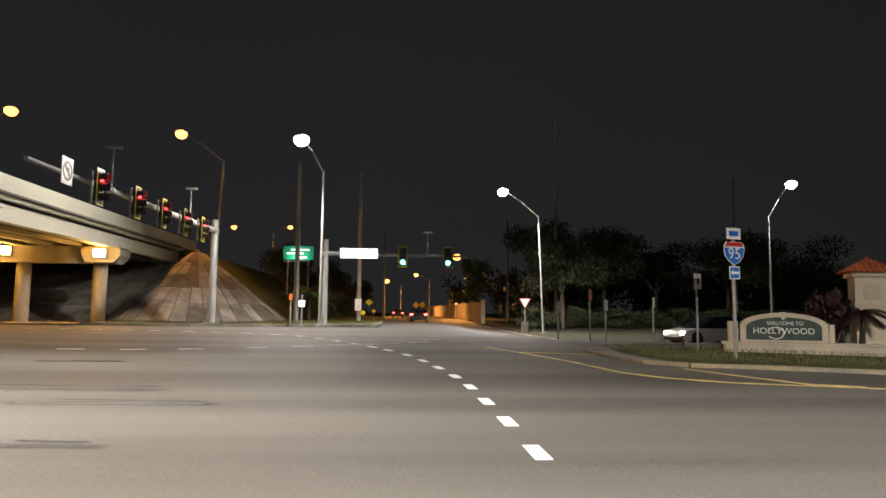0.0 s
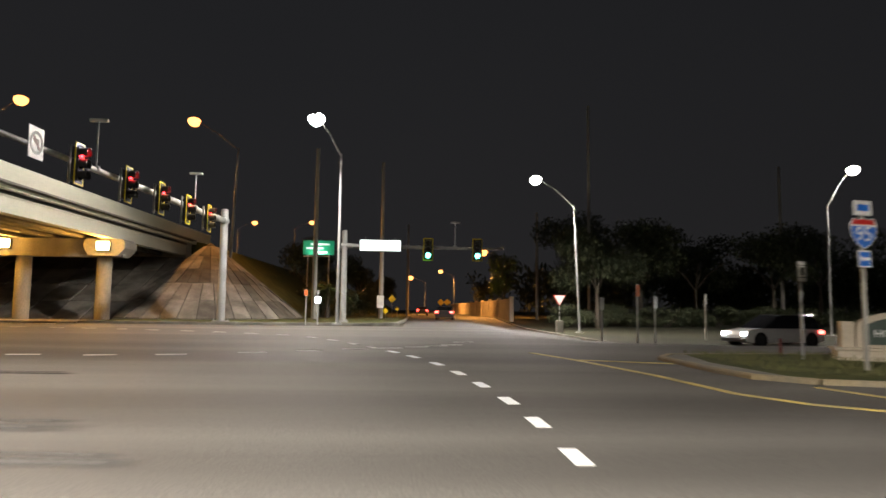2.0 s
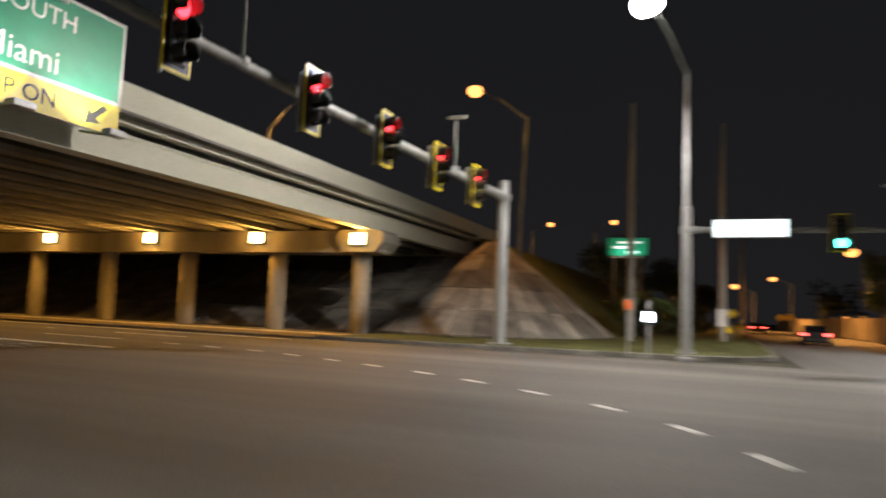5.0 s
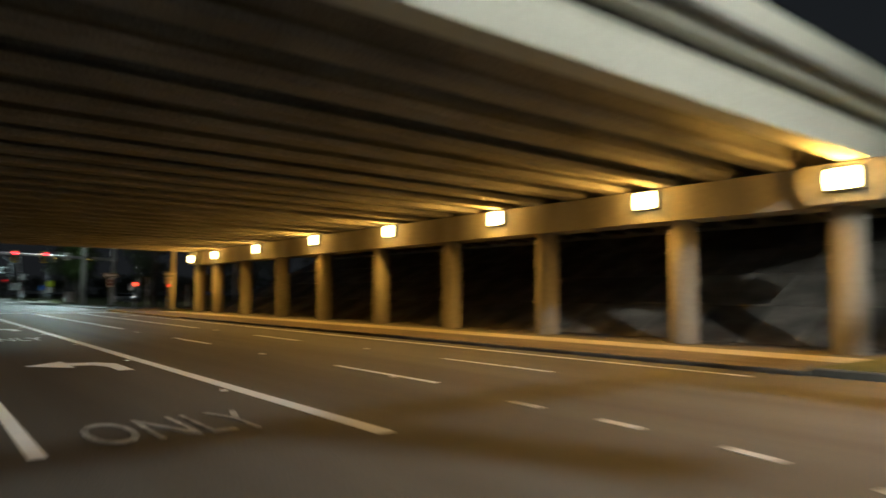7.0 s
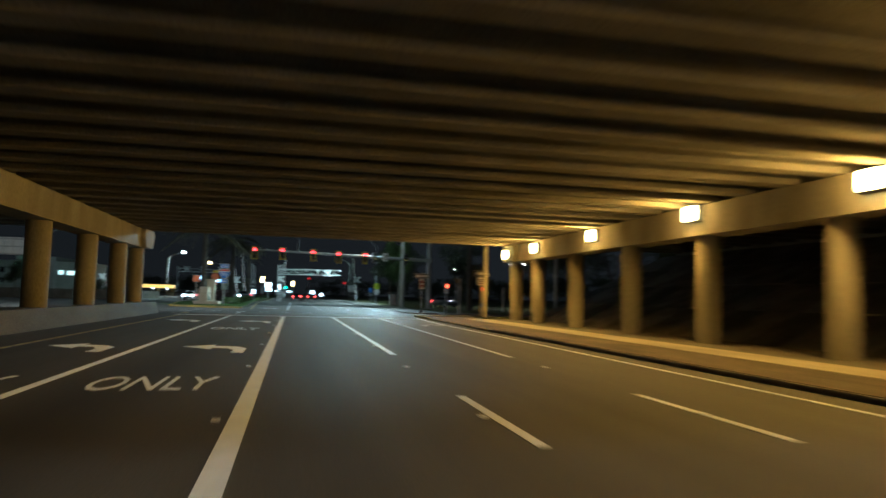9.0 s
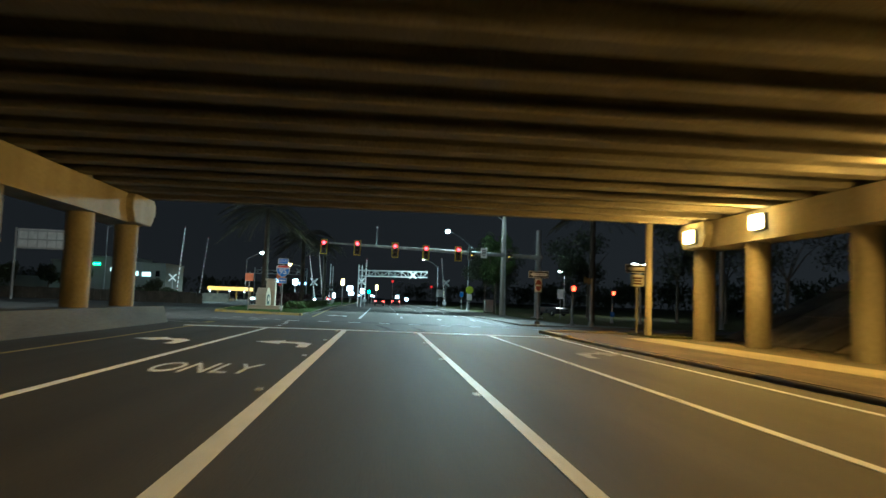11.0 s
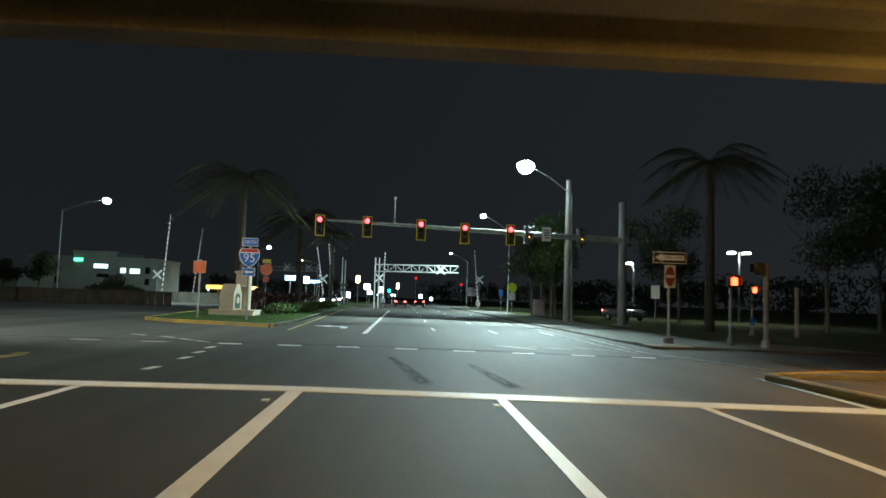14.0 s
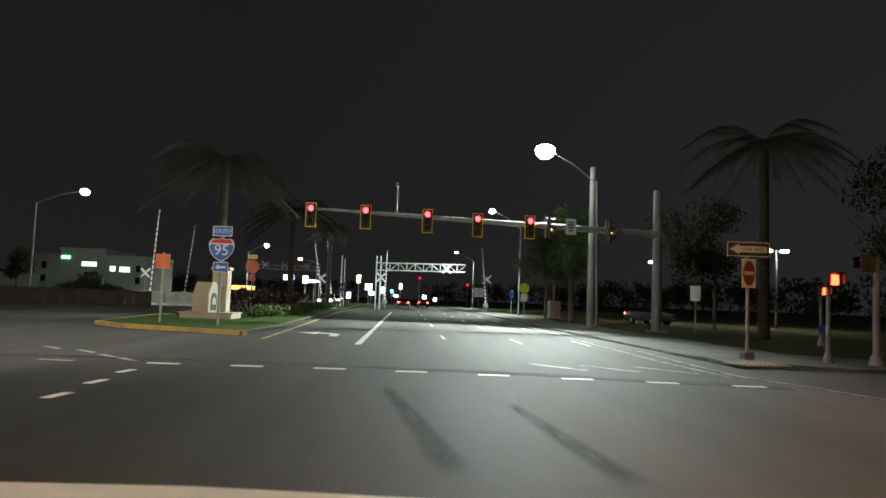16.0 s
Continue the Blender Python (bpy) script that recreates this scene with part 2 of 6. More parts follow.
CAR_GREY = plain("grey_car_paint", (0.10, 0.11, 0.13), 0.3, 0.3, 0.8)
CAR_WHITE = plain("white_car_paint", (0.74, 0.74, 0.73), 0.3, 0.0, 0.8)
CAR_DARK = plain("dark_car_paint", (0.02, 0.021, 0.024), 0.3, 0.2, 0.8)
CAR_GLASS = plain("tinted_car_glass", (0.012, 0.013, 0.015), 0.08)
RUBBER = plain("tyre_rubber", (0.02, 0.02, 0.02), 0.85)
FENCE = surf("fence_panel", (0.06, 0.055, 0.045), (0.10, 0.09, 0.07), 0.9, 1.0, 15.0, 0.4)
BUILDING = surf("pale_building", (0.15, 0.158, 0.14), (0.20, 0.205, 0.18), 0.9, 0.3, 10.0, 0.2, grain=0.1)

GLOW_LED = glow("led_lens", LED, 30.0)
GLOW_COOL = glow("cool_led_lens", COOL, 30.0)
GLOW_SODIUM = glow("sodium_lens", (1.0, 0.37, 0.085), 2.4)
GLOW_AMBER = glow("wall_light_lens", (1.0, 0.66, 0.22), 14.0)
GLOW_RED = glow("red_signal_lens", (1.0, 0.016, 0.022), 11.0, (0.3, 0.02, 0.02))
DIM_RED = glow("dim_crossing_lens", (1.0, 0.02, 0.02), 0.35, (0.3, 0.02, 0.02))
GATE_RED = plain("dull_red_stripe", (0.20, 0.03, 0.03), 0.6)
GLOW_GREEN = glow("green_signal_lens", (0.08, 1.0, 0.72), 10.0, (0.02, 0.2, 0.1))
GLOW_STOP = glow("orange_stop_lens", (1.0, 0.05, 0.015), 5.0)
GLOW_WALK = glow("white_walk_lens", (0.85, 0.93, 1.0), 8.0)
GLOW_NAME = glow("lit_sign_face", (0.82, 1.0, 1.0), 1.8, (0.7, 0.7, 0.7))
GLOW_TAIL = glow("tail_lamp", (1.0, 0.05, 0.04), 11.0, (0.3, 0.02, 0.02))
GLOW_HEAD = glow("head_lamp", (0.88, 0.94, 1.0), 60.0)
GLOW_WINDOW = glow("lit_window", (0.78, 1.0, 0.92), 0.9)
GLOW_SHOP = glow("lit_shop_sign", (0.80, 0.95, 1.0), 4.0)
GLOW_GREENSIGN = glow("green_neon_sign", (0.15, 1.0, 0.35), 3.0)
GLOW_YELLOW = glow("amber_signal_lens", (1.0, 0.62, 0.08), 3.0)
GLOW_WARM = glow("warm_far_light", (1.0, 0.62, 0.22), 10.0)
DARK_LENS = plain("unlit_signal_lens", (0.03, 0.025, 0.02), 0.25)

# ---- building helpers ----
def part(name, bm, material, parent=None, label="", smooth=0):
    """Links a bmesh as one mesh object, under a thing or part if given; smooth: the angle below which edges are rounded off."""
    me = bpy.data.meshes.new(name)
    bmesh.ops.recalc_face_normals(bm, faces=bm.faces[:])
    bm.to_mesh(me)
    bm.free()
    me.materials.append(material)
    if smooth:
        me.polygons.foreach_set("use_smooth", [True] * len(me.polygons))
        me.set_sharp_from_angle(angle=radians(smooth))
    ob = new(name, me)
    ob.parent = parent
    if label:
        ob["label"] = label
    return ob


def thing(name, m, label, category, group="", kind=""):
    ob = new(name)
    ob.empty_display_size = 0.3
    ob.matrix_world = m
    return tagged(ob, label, category, group, kind)


def box(bm, x0, x1, y0, y1, z0, z1, bevel=0.0):
    made = bmesh.ops.create_cube(bm, size=1)["verts"]
    for v in made:
        v.co = ((x0 + x1) / 2 + v.co.x * (x1 - x0), (y0 + y1) / 2 + v.co.y * (y1 - y0), (z0 + z1) / 2 + v.co.z * (z1 - z0))
    if bevel:
        edges = list({e for v in made for e in v.link_edges})
        bmesh.ops.bevel(bm, geom=edges, offset=bevel, segments=2, affect="EDGES", profile=0.5)
    return bm


def tube(bm, a, b, r0, r1=None, seg=12):
    """A round bar from a to b, tapering from r0 to r1."""
    a, b, r1 = Vector(a), Vector(b), r0 if r1 is None else r1
    turn = (b - a).to_track_quat("Z", "Y").to_matrix()
    rings = [[bm.verts.new(p + turn @ Vector((r * math.cos(k * math.tau / seg), r * math.sin(k * math.tau / seg), 0))) for k in range(seg)] for p, r in ((a, r0), (b, r1))]
    for k in range(seg):
        bm.faces.new((rings[0][k], rings[0][(k + 1) % seg], rings[1][(k + 1) % seg], rings[1][k]))
    bm.faces.new(rings[0][::-1])
    bm.faces.new(rings[1])
    return bm


def prism(bm, outline, z0, z1, lift=None):
    """An upright slab over an outline; lift(x, y) is added to its heights."""
    f = lift or (lambda x, y: 0.0)
    low = [bm.verts.new((x, y, z0 + f(x, y))) for x, y in outline]
    high = [bm.verts.new((x, y, z1 + f(x, y))) for x, y in outline]
    n = len(outline)
    for k in range(n):
        bm.faces.new((low[k], low[(k + 1) % n], high[(k + 1) % n], high[k]))
    bm.faces.new(high)
    bm.faces.new(low[::-1])
    return bm


def sweep(bm, profile, path):
    """A profile of (across, up) drawn along points; across is to the left of the way."""
    rings = []
    for k, p in enumerate(path):
        p = Vector(p)
        d = (Vector(path[min(k + 1, len(path) - 1)]) - Vector(path[max(k - 1, 0)])).normalized()
        side = Vector((-d.y, d.x, 0)).normalized()
        rings.append([bm.verts.new(p + side * u + Vector((0, 0, w))) for u, w in profile])
    n = len(profile)
    for a, b in zip(rings, rings[1:]):
        for k in range(n):
            bm.faces.new((a[k], a[(k + 1) % n], b[(k + 1) % n], b[k]))
    bm.faces.new(rings[0][::-1])
    bm.faces.new(rings[-1])
    return bm


def ease(v, a, b):
    w = min(1.0, max(0.0, (v - a) / (b - a)))
    return w * w * (3 - 2 * w)


def lie(x, y):
    """The lie of the land: the side street climbs to the boulevard, and the far corner falls away."""
    return -0.5 * min(1, max(0, (29 - y) / 29)) * ease(x, -17, -8) - 0.75 * ease(x, 3, 9) * ease(y, 24, 38) * (1 - ease(y, 65, 95))


def sheet(name, xs, ys, lift, material, label, category, rough=0.0):
    """One ground sheet over a grid of places."""
    verts = [(x, y, lie(x, y) + lift + rough * noise.noise((x * 0.6, y * 0.6, 0))) for y in ys for x in xs]
    w = len(xs)
    faces = [(j * w + i, j * w + i + 1, (j + 1) * w + i + 1, (j + 1) * w + i) for j in range(len(ys) - 1) for i in range(w - 1)]
    me = bpy.data.meshes.new(name)
    me.from_pydata(verts, [], faces)
    me.polygons.foreach_set("use_smooth", [True] * len(me.polygons))
    me.materials.append(material)
    return tagged(new(name, me), label, category, kind="structure")


def steps(*runs):
    """Grid places from runs of (from, to, step)."""
    out = []
    for a, b, s in runs:
        n = max(1, round((b - a) / s))
        out += [a + (b - a) * k / n for k in range(n)]
    return out + [runs[-1][1]]


# ---- ground and roads ----
sheet("ground", steps((-1500, -200, 100), (-200, -20, 10), (-20, 40, 2), (40, 100, 10), (100, 1200, 100)), steps((-1000, -100, 100), (-100, -6, 8), (-6, 100, 2), (100, 200, 10), (200, 1800, 100)), -0.05, DIRT, "dark bare ground with thin grass beyond the roads", "ground")
sheet("road", steps((-420, -20, 10), (-20, 40, 1), (40, 120, 10)), steps((-70, -6, 8), (-6, 43, 1)), 0.0, ASPHALT, "worn grey asphalt of the wide boulevard and its crossing", "road")
sheet("road_side_street", steps((-1.5, 9.5, 1)), steps((43, 100, 2), (100, 420, 20)), 0.002, ASPHALT_N, "grey asphalt side street running on from the crossing", "road")
sheet("road_ramp", [-86.5, -82, -77.5], [43, 60, 90, 200], 0.002, ASPHALT_N, "grey asphalt ramp leaving the boulevard", "road")


def slab(name, outline, material, label, category, z=0.15, kerb=None, kerb_material=None, lift=lie):
    """A raised verge with a kerb of its own along the given points."""
    top = part(name, prism(bmesh.new(), outline, -0.2, z, lift), material)
    tagged(top, label, category, kind="structure")
    for pts, mat in ((kerb, kerb_material or KERB),) if kerb else ():
        k = part("kerb", sweep(bmesh.new(), [(-0.16, -0.2), (0.0, -0.2), (0.0, z + 0.004), (-0.03, z + 0.014), (-0.13, z + 0.014), (-0.16, z - 0.02)], [(x, y, lift(x, y)) for x, y in pts]), mat)
        tagged(k, "cast concrete kerb along the edge of the road" if mat is KERB else "low kerb with chipped yellow paint along the road", "kerb", kind="structure")
    return top


def arc(cx, cy, r, a0, a1, n=8):
    return [(cx + r * math.cos(radians(a0 + (a1 - a0) * k / n)), cy + r * math.sin(radians(a0 + (a1 - a0) * k / n))) for k in range(n + 1)]


# verge north of the boulevard, from the bridge's far end round to the side street
corner = arc(-7.2, 49.0, 5.2, -90, -10, 8)
slab("verge_bridge", [(-19.4, 42.95)] + [(x, y + 0.0) for x, y in corner] + [(-1.9, 60), (-1.9, 120), (-60, 120), (-60, 58), (-19.4, 58)], GRASS, "rough grass verge at the foot of the bridge slope", "verge",
     kerb=[(-19.4, 42.8), (-14, 42.9)] + [(x, y - 0.0) for x, y in corner][1:] + [(-1.75, 60), (-1.75, 120)])
slab("verge_strip", [(-77.0, 42.2), (-19.4, 42.75), (-19.4, 45.15), (-77.0, 44.7)], VERGE_DIRT, "bare brown strip between kerb and footway under the bridge", "verge", z=0.085, kerb=[(-58.0, 42.235), (-19.4, 42.6)])
verge_kerb = part("kerb", sweep(bmesh.new(), [(-0.16, -0.2), (0.0, -0.2), (0.0, 0.089), (-0.03, 0.099), (-0.13, 0.099), (-0.16, 0.07)], [(-77.0, 42.05, 0), (-58.0, 42.235, 0)]), KERB_YELLOW)
tagged(verge_kerb, "low kerb with chipped yellow paint along the road", "kerb", kind="structure")
slab("sidewalk_bridge", [(-73.0, 44.7), (-19.6, 45.15), (-19.6, 46.75), (-73.0, 46.4)], FOOTWAY, "pale concrete footway beside the bridge columns", "sidewalk", z=0.095)
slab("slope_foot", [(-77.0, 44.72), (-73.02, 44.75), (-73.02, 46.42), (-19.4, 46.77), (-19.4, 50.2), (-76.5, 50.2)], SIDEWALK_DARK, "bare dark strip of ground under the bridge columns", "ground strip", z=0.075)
slab("verge_ramp", [(-78.2, 46.4), (-74.0, 46.4), (-74.0, 140), (-77.5, 140)], GRASS, "grass verge beside the ramp", "verge", kerb=[(-77.6, 140), (-78.3, 46.4)])
slab("kerb_corner", [(-77.02, 42.2), (-77.02, 46.4), (-78.2, 46.4), (-78.0, 44.4)], SIDEWALK, "concrete corner of the footway at the ramp", "sidewalk", kerb=[(-78.3, 46.4), (-78.1, 44.3), (-77.0, 42.04), (-72, 42.085)], kerb_material=KERB_YELLOW)
# far corner beyond the ramp
far = arc(-91.0, 47.5, 4.4, -100, -5, 8)
slab("verge_far", [(-420, 43.05), (-110, 43.05)] + [(x, y) for x, y in far] + [(-86.3, 200), (-420, 200)], GRASS, "dark grass and bare ground beyond the footway", "verge", z=0.06)
slab("sidewalk_far", [(-420, 43.05), (-110, 43.05)] + [(x, y) for x, y in far] + [(-86.6, 51), (-89.5, 51), (-92, 47.4), (-420, 46.0)], SIDEWALK, "concrete footway along the boulevard beyond the ramp", "sidewalk", z=0.07, kerb=[(-420, 42.9), (-110, 42.9)] + far + [(-86.4, 140)])
# near median with the town monument
near_isle = [(5.45, 16.5), (5.25, 17.6), (5.2, 18.8), (5.12, 20.2), (5.6, 21.0), (8.2, 21.3), (14, 21.8), (70, 22.5), (70, 13.2), (14, 13.6), (9.8, 14.4), (7.6, 15.4), (6.2, 15.8)]
slab("median_near", near_isle, GRASS, "mown grass median with patchy dry turf", "median", z=0.08, kerb=near_isle[4:][::-1], kerb_material=KERB_FADED)
slab("median_nose", [(5.46, 16.55), (5.27, 17.6), (5.22, 18.8), (5.15, 20.2), (5.6, 20.9), (5.9, 20.9), (5.6, 18.8), (5.9, 16.2)], SIDEWALK, "concrete apron at the nose of the median", "median", z=0.084, kerb=near_isle[4::-1] + [near_isle[-1]], kerb_material=KERB_FADED)
# far median
far_isle = [(-93.4, 28.4), (-95.9, 22.9), (-97.5, 21.4), (-120, 18.8), (-400, 18.0), (-400, 27.2), (-127, 27.6), (-100, 28.6)]
slab("median_far", far_isle, GRASS_LUSH, "bright mown grass median with hedge behind", "median", kerb=far_isle[3:] + far_isle[:1])
tagged(part("kerb", sweep(bmesh.new(), [(-0.18, -0.2), (0.02, -0.2), (0.02, 0.156), (-0.02, 0.168), (-0.15, 0.168), (-0.18, 0.13)], [(-93.4, 28.4, 0), (-95.9, 22.9, 0), (-97.5, 21.4, 0), (-120, 18.8, 0)]), KERB_YELLOW), "kerb with chipped yellow paint round the median nose", "kerb", kind="structure")
# far corner of the first crossing
sheet("verge_corner", steps((9.6, 40, 2), (40, 120, 20)), steps((37, 80, 2), (80, 400, 40)), 0.13, DIRT, "dark grass corner with footway beyond the crossing", "verge")
tagged(part("kerb", sweep(bmesh.new(), [(-0.16, -0.3), (0.0, -0.3), (0.0, 0.16), (-0.13, 0.16), (-0.16, 0.12)], [(x, y, lie(x, y)) for x, y in [(9.6, 400), (9.6, 95)] + [(9.6, 90 - 2 * k) for k in range(27)] + [(9.9, 37.2), (11, 36.9)] + [(13 + 4 * k, 36.9) for k in range(26)]]), KERB), "cast concrete kerb round the far corner", "kerb", kind="structure")


slab("kerb_ramp", [(-88.9, 43.25), (-87.0, 43.1), (-86.4, 44.0), (-88.4, 44.7)], SIDEWALK, "sloped concrete kerb ramp at the corner", "sidewalk", z=0.085)
slab("barrier_foot", [(-77.2, 22.3), (-81.9, 21.3), (-82.2, 21.6), (-81.9, 22.0), (-77.2, 23.0)], KERB, "low concrete kerb wall running on from the barrier", "low wall", z=0.34)
slab("barrier_nose", [(-81.7, 21.3), (-82.2, 21.25), (-82.45, 21.6), (-82.2, 22.05), (-81.7, 21.98)], KERB_YELLOW, "yellow painted nose of the low kerb wall", "low wall", z=0.355)
tactile = thing("tactile_paving", pose(-86.95, 43.75, 0.089, 0, 0, 14), "worn pale tactile paving with raised domes at the corner", "tactile paving", kind="structure")
part("plate", box(bmesh.new(), -0.45, 0.45, -0.75, 0.75, -0.02, 0.012, 0.004), FOOTWAY, tactile)
bm = bmesh.new()
for i in range(6):
    for j in range(10):
        tube(bm, (-0.375 + 0.15 * i, -0.675 + 0.15 * j, 0.01), (-0.375 + 0.15 * i, -0.675 + 0.15 * j, 0.026), 0.045, 0.026, 8)
tagged(part("domes", bm, CONCRETE, tactile), kind="stuff")
# ---- road markings ----
SMUDGES = [(-8.9, 16.4, -6.6, 16.4, 0.28), (-8.0, 11.7, -4.0, 11.5, 0.4), (-6.3, 10.2, -2.9, 10.0, 0.3), (-5.2, 7.4, -3.4, 7.3, 0.22), (-16, 13.2, -11, 12.9, 0.4)]
def stripe(name, pts, width, material, label, category="road marking", group="", up=0.006):
    """A painted line through points, lying just proud of the road."""
    bm = bmesh.new()
    fine = []
    for (x0, y0), (x1, y1) in zip(pts, pts[1:]):
        n = max(1, int(math.hypot(x1 - x0, y1 - y0) / 2.0))
        fine += [(x0 + (x1 - x0) * k / n, y0 + (y1 - y0) * k / n) for k in range(n)]
    fine.append(pts[-1])
    sweep(bm, [(-width / 2, -0.02), (width / 2, -0.02), (width / 2, 0), (-width / 2, 0)], [(x, y, lie(x, y) + up) for x, y in fine])
    return tagged(part(name, bm, material), label, category, group, "structure")


for y, x0, x1, w, label in ((29.2, -74.2, -20.5, 0.16, "solid white line between the left-turn lanes"), (32.51, -73.8, -19.6, 0.24, "wide solid white line beside the left-turn lane"), (26.1, -73.8, -22, 0.12, "solid line along the inner edge of the carriageway"), (35.71, -73.5, -45.3, 0.16, "solid white lane line ahead of the stop line"), (38.75, -73.2, -44.8, 0.15, "solid white lane line ahead of the stop line")):
    stripe("lane_line", [(x1, y), (x0, y)], w, YELLOW_LINE if y < 27 else WHITE_LINE, label)
stripe("edge_line", [(-20, 41.45), (-50, 41.35), (-64, 41.3), (-71, 41.45), (-77.5, 41.95)], 0.14, WHITE_LINE, "solid white edge line near the footway kerb")
for y in (35.71, 38.75):
    for x in (-22.8, -34.4):
        stripe("lane_dash", [(x, y), (x - 3.6, y)], 0.14, WHITE_LINE, "short white dash between traffic lanes", group="lane dashes")
stripe("stop_line", [(-74.0, 25.7), (-74.0, 32.5), (-73.3, 38.8), (-73.0, 42.0)], 0.55, WHITE_LINE, "broad white stop line across the lanes", up=0.011)
for k in range(8):
    y = 28.8 + 1.72 * k
    x = -83.3 + 0.12 * max(0, y - 33)
    stripe("guide_dash", [(x, y), (x + 0.02, y + 0.66)], 0.22, WHITE_LINE, "short white guide dash across the junction", group="junction guide dashes")
for x, y in ((-76.2, 29.3), (-78.4, 29.25), (-79.95, 29.1), (-81.5, 28.95)):
    stripe("guide_dash", [(x, y), (x - 0.55, y + 0.05)], 0.16, WHITE_LINE, "short white guide dash across the junction", group="junction guide dashes")
GUIDE = [(0.68, 7.0), (0.68, 8.7), (0.65, 10.35), (0.61, 12.03), (0.5, 13.65), (0.29, 15.35), (0.03, 17.05), (-0.32, 18.8), (-0.83, 20.5), (-1.35, 21.9), (-1.97, 23.3), (-2.65, 24.8), (-3.45, 26.4), (-4.35, 27.85), (-5.55, 29.15), (-6.99, 30.32), (-8.49, 31.36), (-10.0, 32.25), (-11.7, 33.05), (-13.25, 33.7), (-14.92, 34.35), (-16.55, 34.85), (-18.35, 35.12), (-20.1, 35.25)]
for k, (x, y) in enumerate(GUIDE):
    a, b = GUIDE[max(0, k - 1)], GUIDE[min(len(GUIDE) - 1, k + 1)]
    d = math.hypot(b[0] - a[0], b[1] - a[1])
    u, v = (b[0] - a[0]) / d * 0.32, (b[1] - a[1]) / d * 0.32
    stripe("guide_dash", [(x - u, y - v), (x + u, y + v)], 0.17, WHITE_LINE if k < 10 else MID_LINE, "short white guide dash of the left-turn path", group="turn guide dashes")
for x, y in ((-9.6, 20.0), (-8.0, 20.2), (-6.5, 20.5), (-4.8, 21.3), (-3.5, 22.0), (-2.4, 22.7), (-1.45, 23.2), (-0.75, 23.7), (-0.15, 24.2), (0.3, 24.7), (0.75, 26.1)):
    stripe("guide_dash", [(x - 0.33, y - 0.08), (x + 0.33, y + 0.1)], 0.16, MID_LINE, "short white guide dash of the opposite turn", group="opposite guide dashes")
stripe("yellow_line", [(2.25, 22.0), (2.95, 20.0), (3.4, 18.2), (3.72, 16.9), (4.1, 14.5), (4.65, 13.5), (5.67, 12.7), (8, 11.9), (60, 11.2)], 0.16, YELLOW_LINE, "solid yellow line curving round the median nose")
stripe("yellow_line", [(3.05, 20.0), (4.5, 19.45), (5.0, 19.3)], 0.14, YELLOW_LINE, "solid yellow line curving round the median nose", up=0.010)
stripe("yellow_line", [(5.85, 15.3), (6.27, 14.1), (6.96, 12.5), (7.8, 12.1)], 0.14, YELLOW_LINE, "solid yellow line curving round the median nose", up=0.010)
stripe("edge_mark", [(-77.3, 25.7), (-78.3, 25.78), (-78.9, 25.6)], 0.3, YELLOW_LINE, "short yellow mark beside the stop line")
stripe("edge_line", [(-76.6, 26.1), (-77.6, 24.3), (-79.4, 22.8)], 0.12, WORN_LINE, "worn line round the barrier end")
# far carriageway
stripe("lane_line", [(-90.8, 32.63), (-141, 32.65)], 0.2, WHITE_LINE, "solid white line beside the far turn lane")
for y, x0 in ((35.68, -95), (38.5, -94.0), (41.1, -94)):
    for k in range(7):
        stripe("lane_dash", [(x0 - 12.2 * k, y), (x0 - 12.2 * k - 3.0, y)], 0.13, WHITE_LINE, "short white dash between traffic lanes", group="far lane dashes")
stripe("yellow_line", [(-92.0, 29.35), (-100, 29.1), (-132, 27.9), (-300, 27.6)], 0.14, YELLOW_LINE, "solid yellow line beside the far median")
stripe("edge_line", [(-84.0, 41.6), (-88, 41.4), (-97, 41.6), (-120, 42.3)], 0.14, WORN_LINE, "worn white line along the corner")
stripe("edge_line", [(-79.5, 43.4), (-84.5, 41.9), (-92, 42.2)], 0.14, WORN_LINE, "worn white line along the corner", up=0.010)
for y in (37.3, 38.6, 40.0):
    stripe("crosswalk_bar", [(-85.9, y), (-84.6, y + 1.1)], 0.25, WORN_LINE, "worn white crosswalk bar", group="crosswalk bars")
for x, y, u, v in ((-86.2, 25.4, 0.28, 0.3), (-85.5, 26.55, 0.28, 0.3), (-84.5, 27.5, 0.28, 0.28), (-83.88, 28.15, 0.25, 0.25), (-83.35, 24.95, 0.03, 0.4), (-83.3, 26.95, 0.03, 0.36)):
    stripe("guide_dash", [(x - u, y - v), (x + u, y + v)], 0.15, MID_LINE, "short white guide dash across the junction", group="junction guide dashes")
for x in (-113.0, -121.5):
    for k in range(6):
        stripe("crosswalk_bar", [(x, 33.4 + 1.5 * k), (x - 0.05, 34.3 + 1.5 * k)], 0.35, MID_LINE, "worn white crossing bar before the railway", group="far crossing bars")
stripe("tar_seam", [(-83.9, 22), (-84.3, 30), (-83.6, 36), (-82.2, 42)], 0.5, TAR, "dark sealed seam across the road", "road seam", up=0.004)


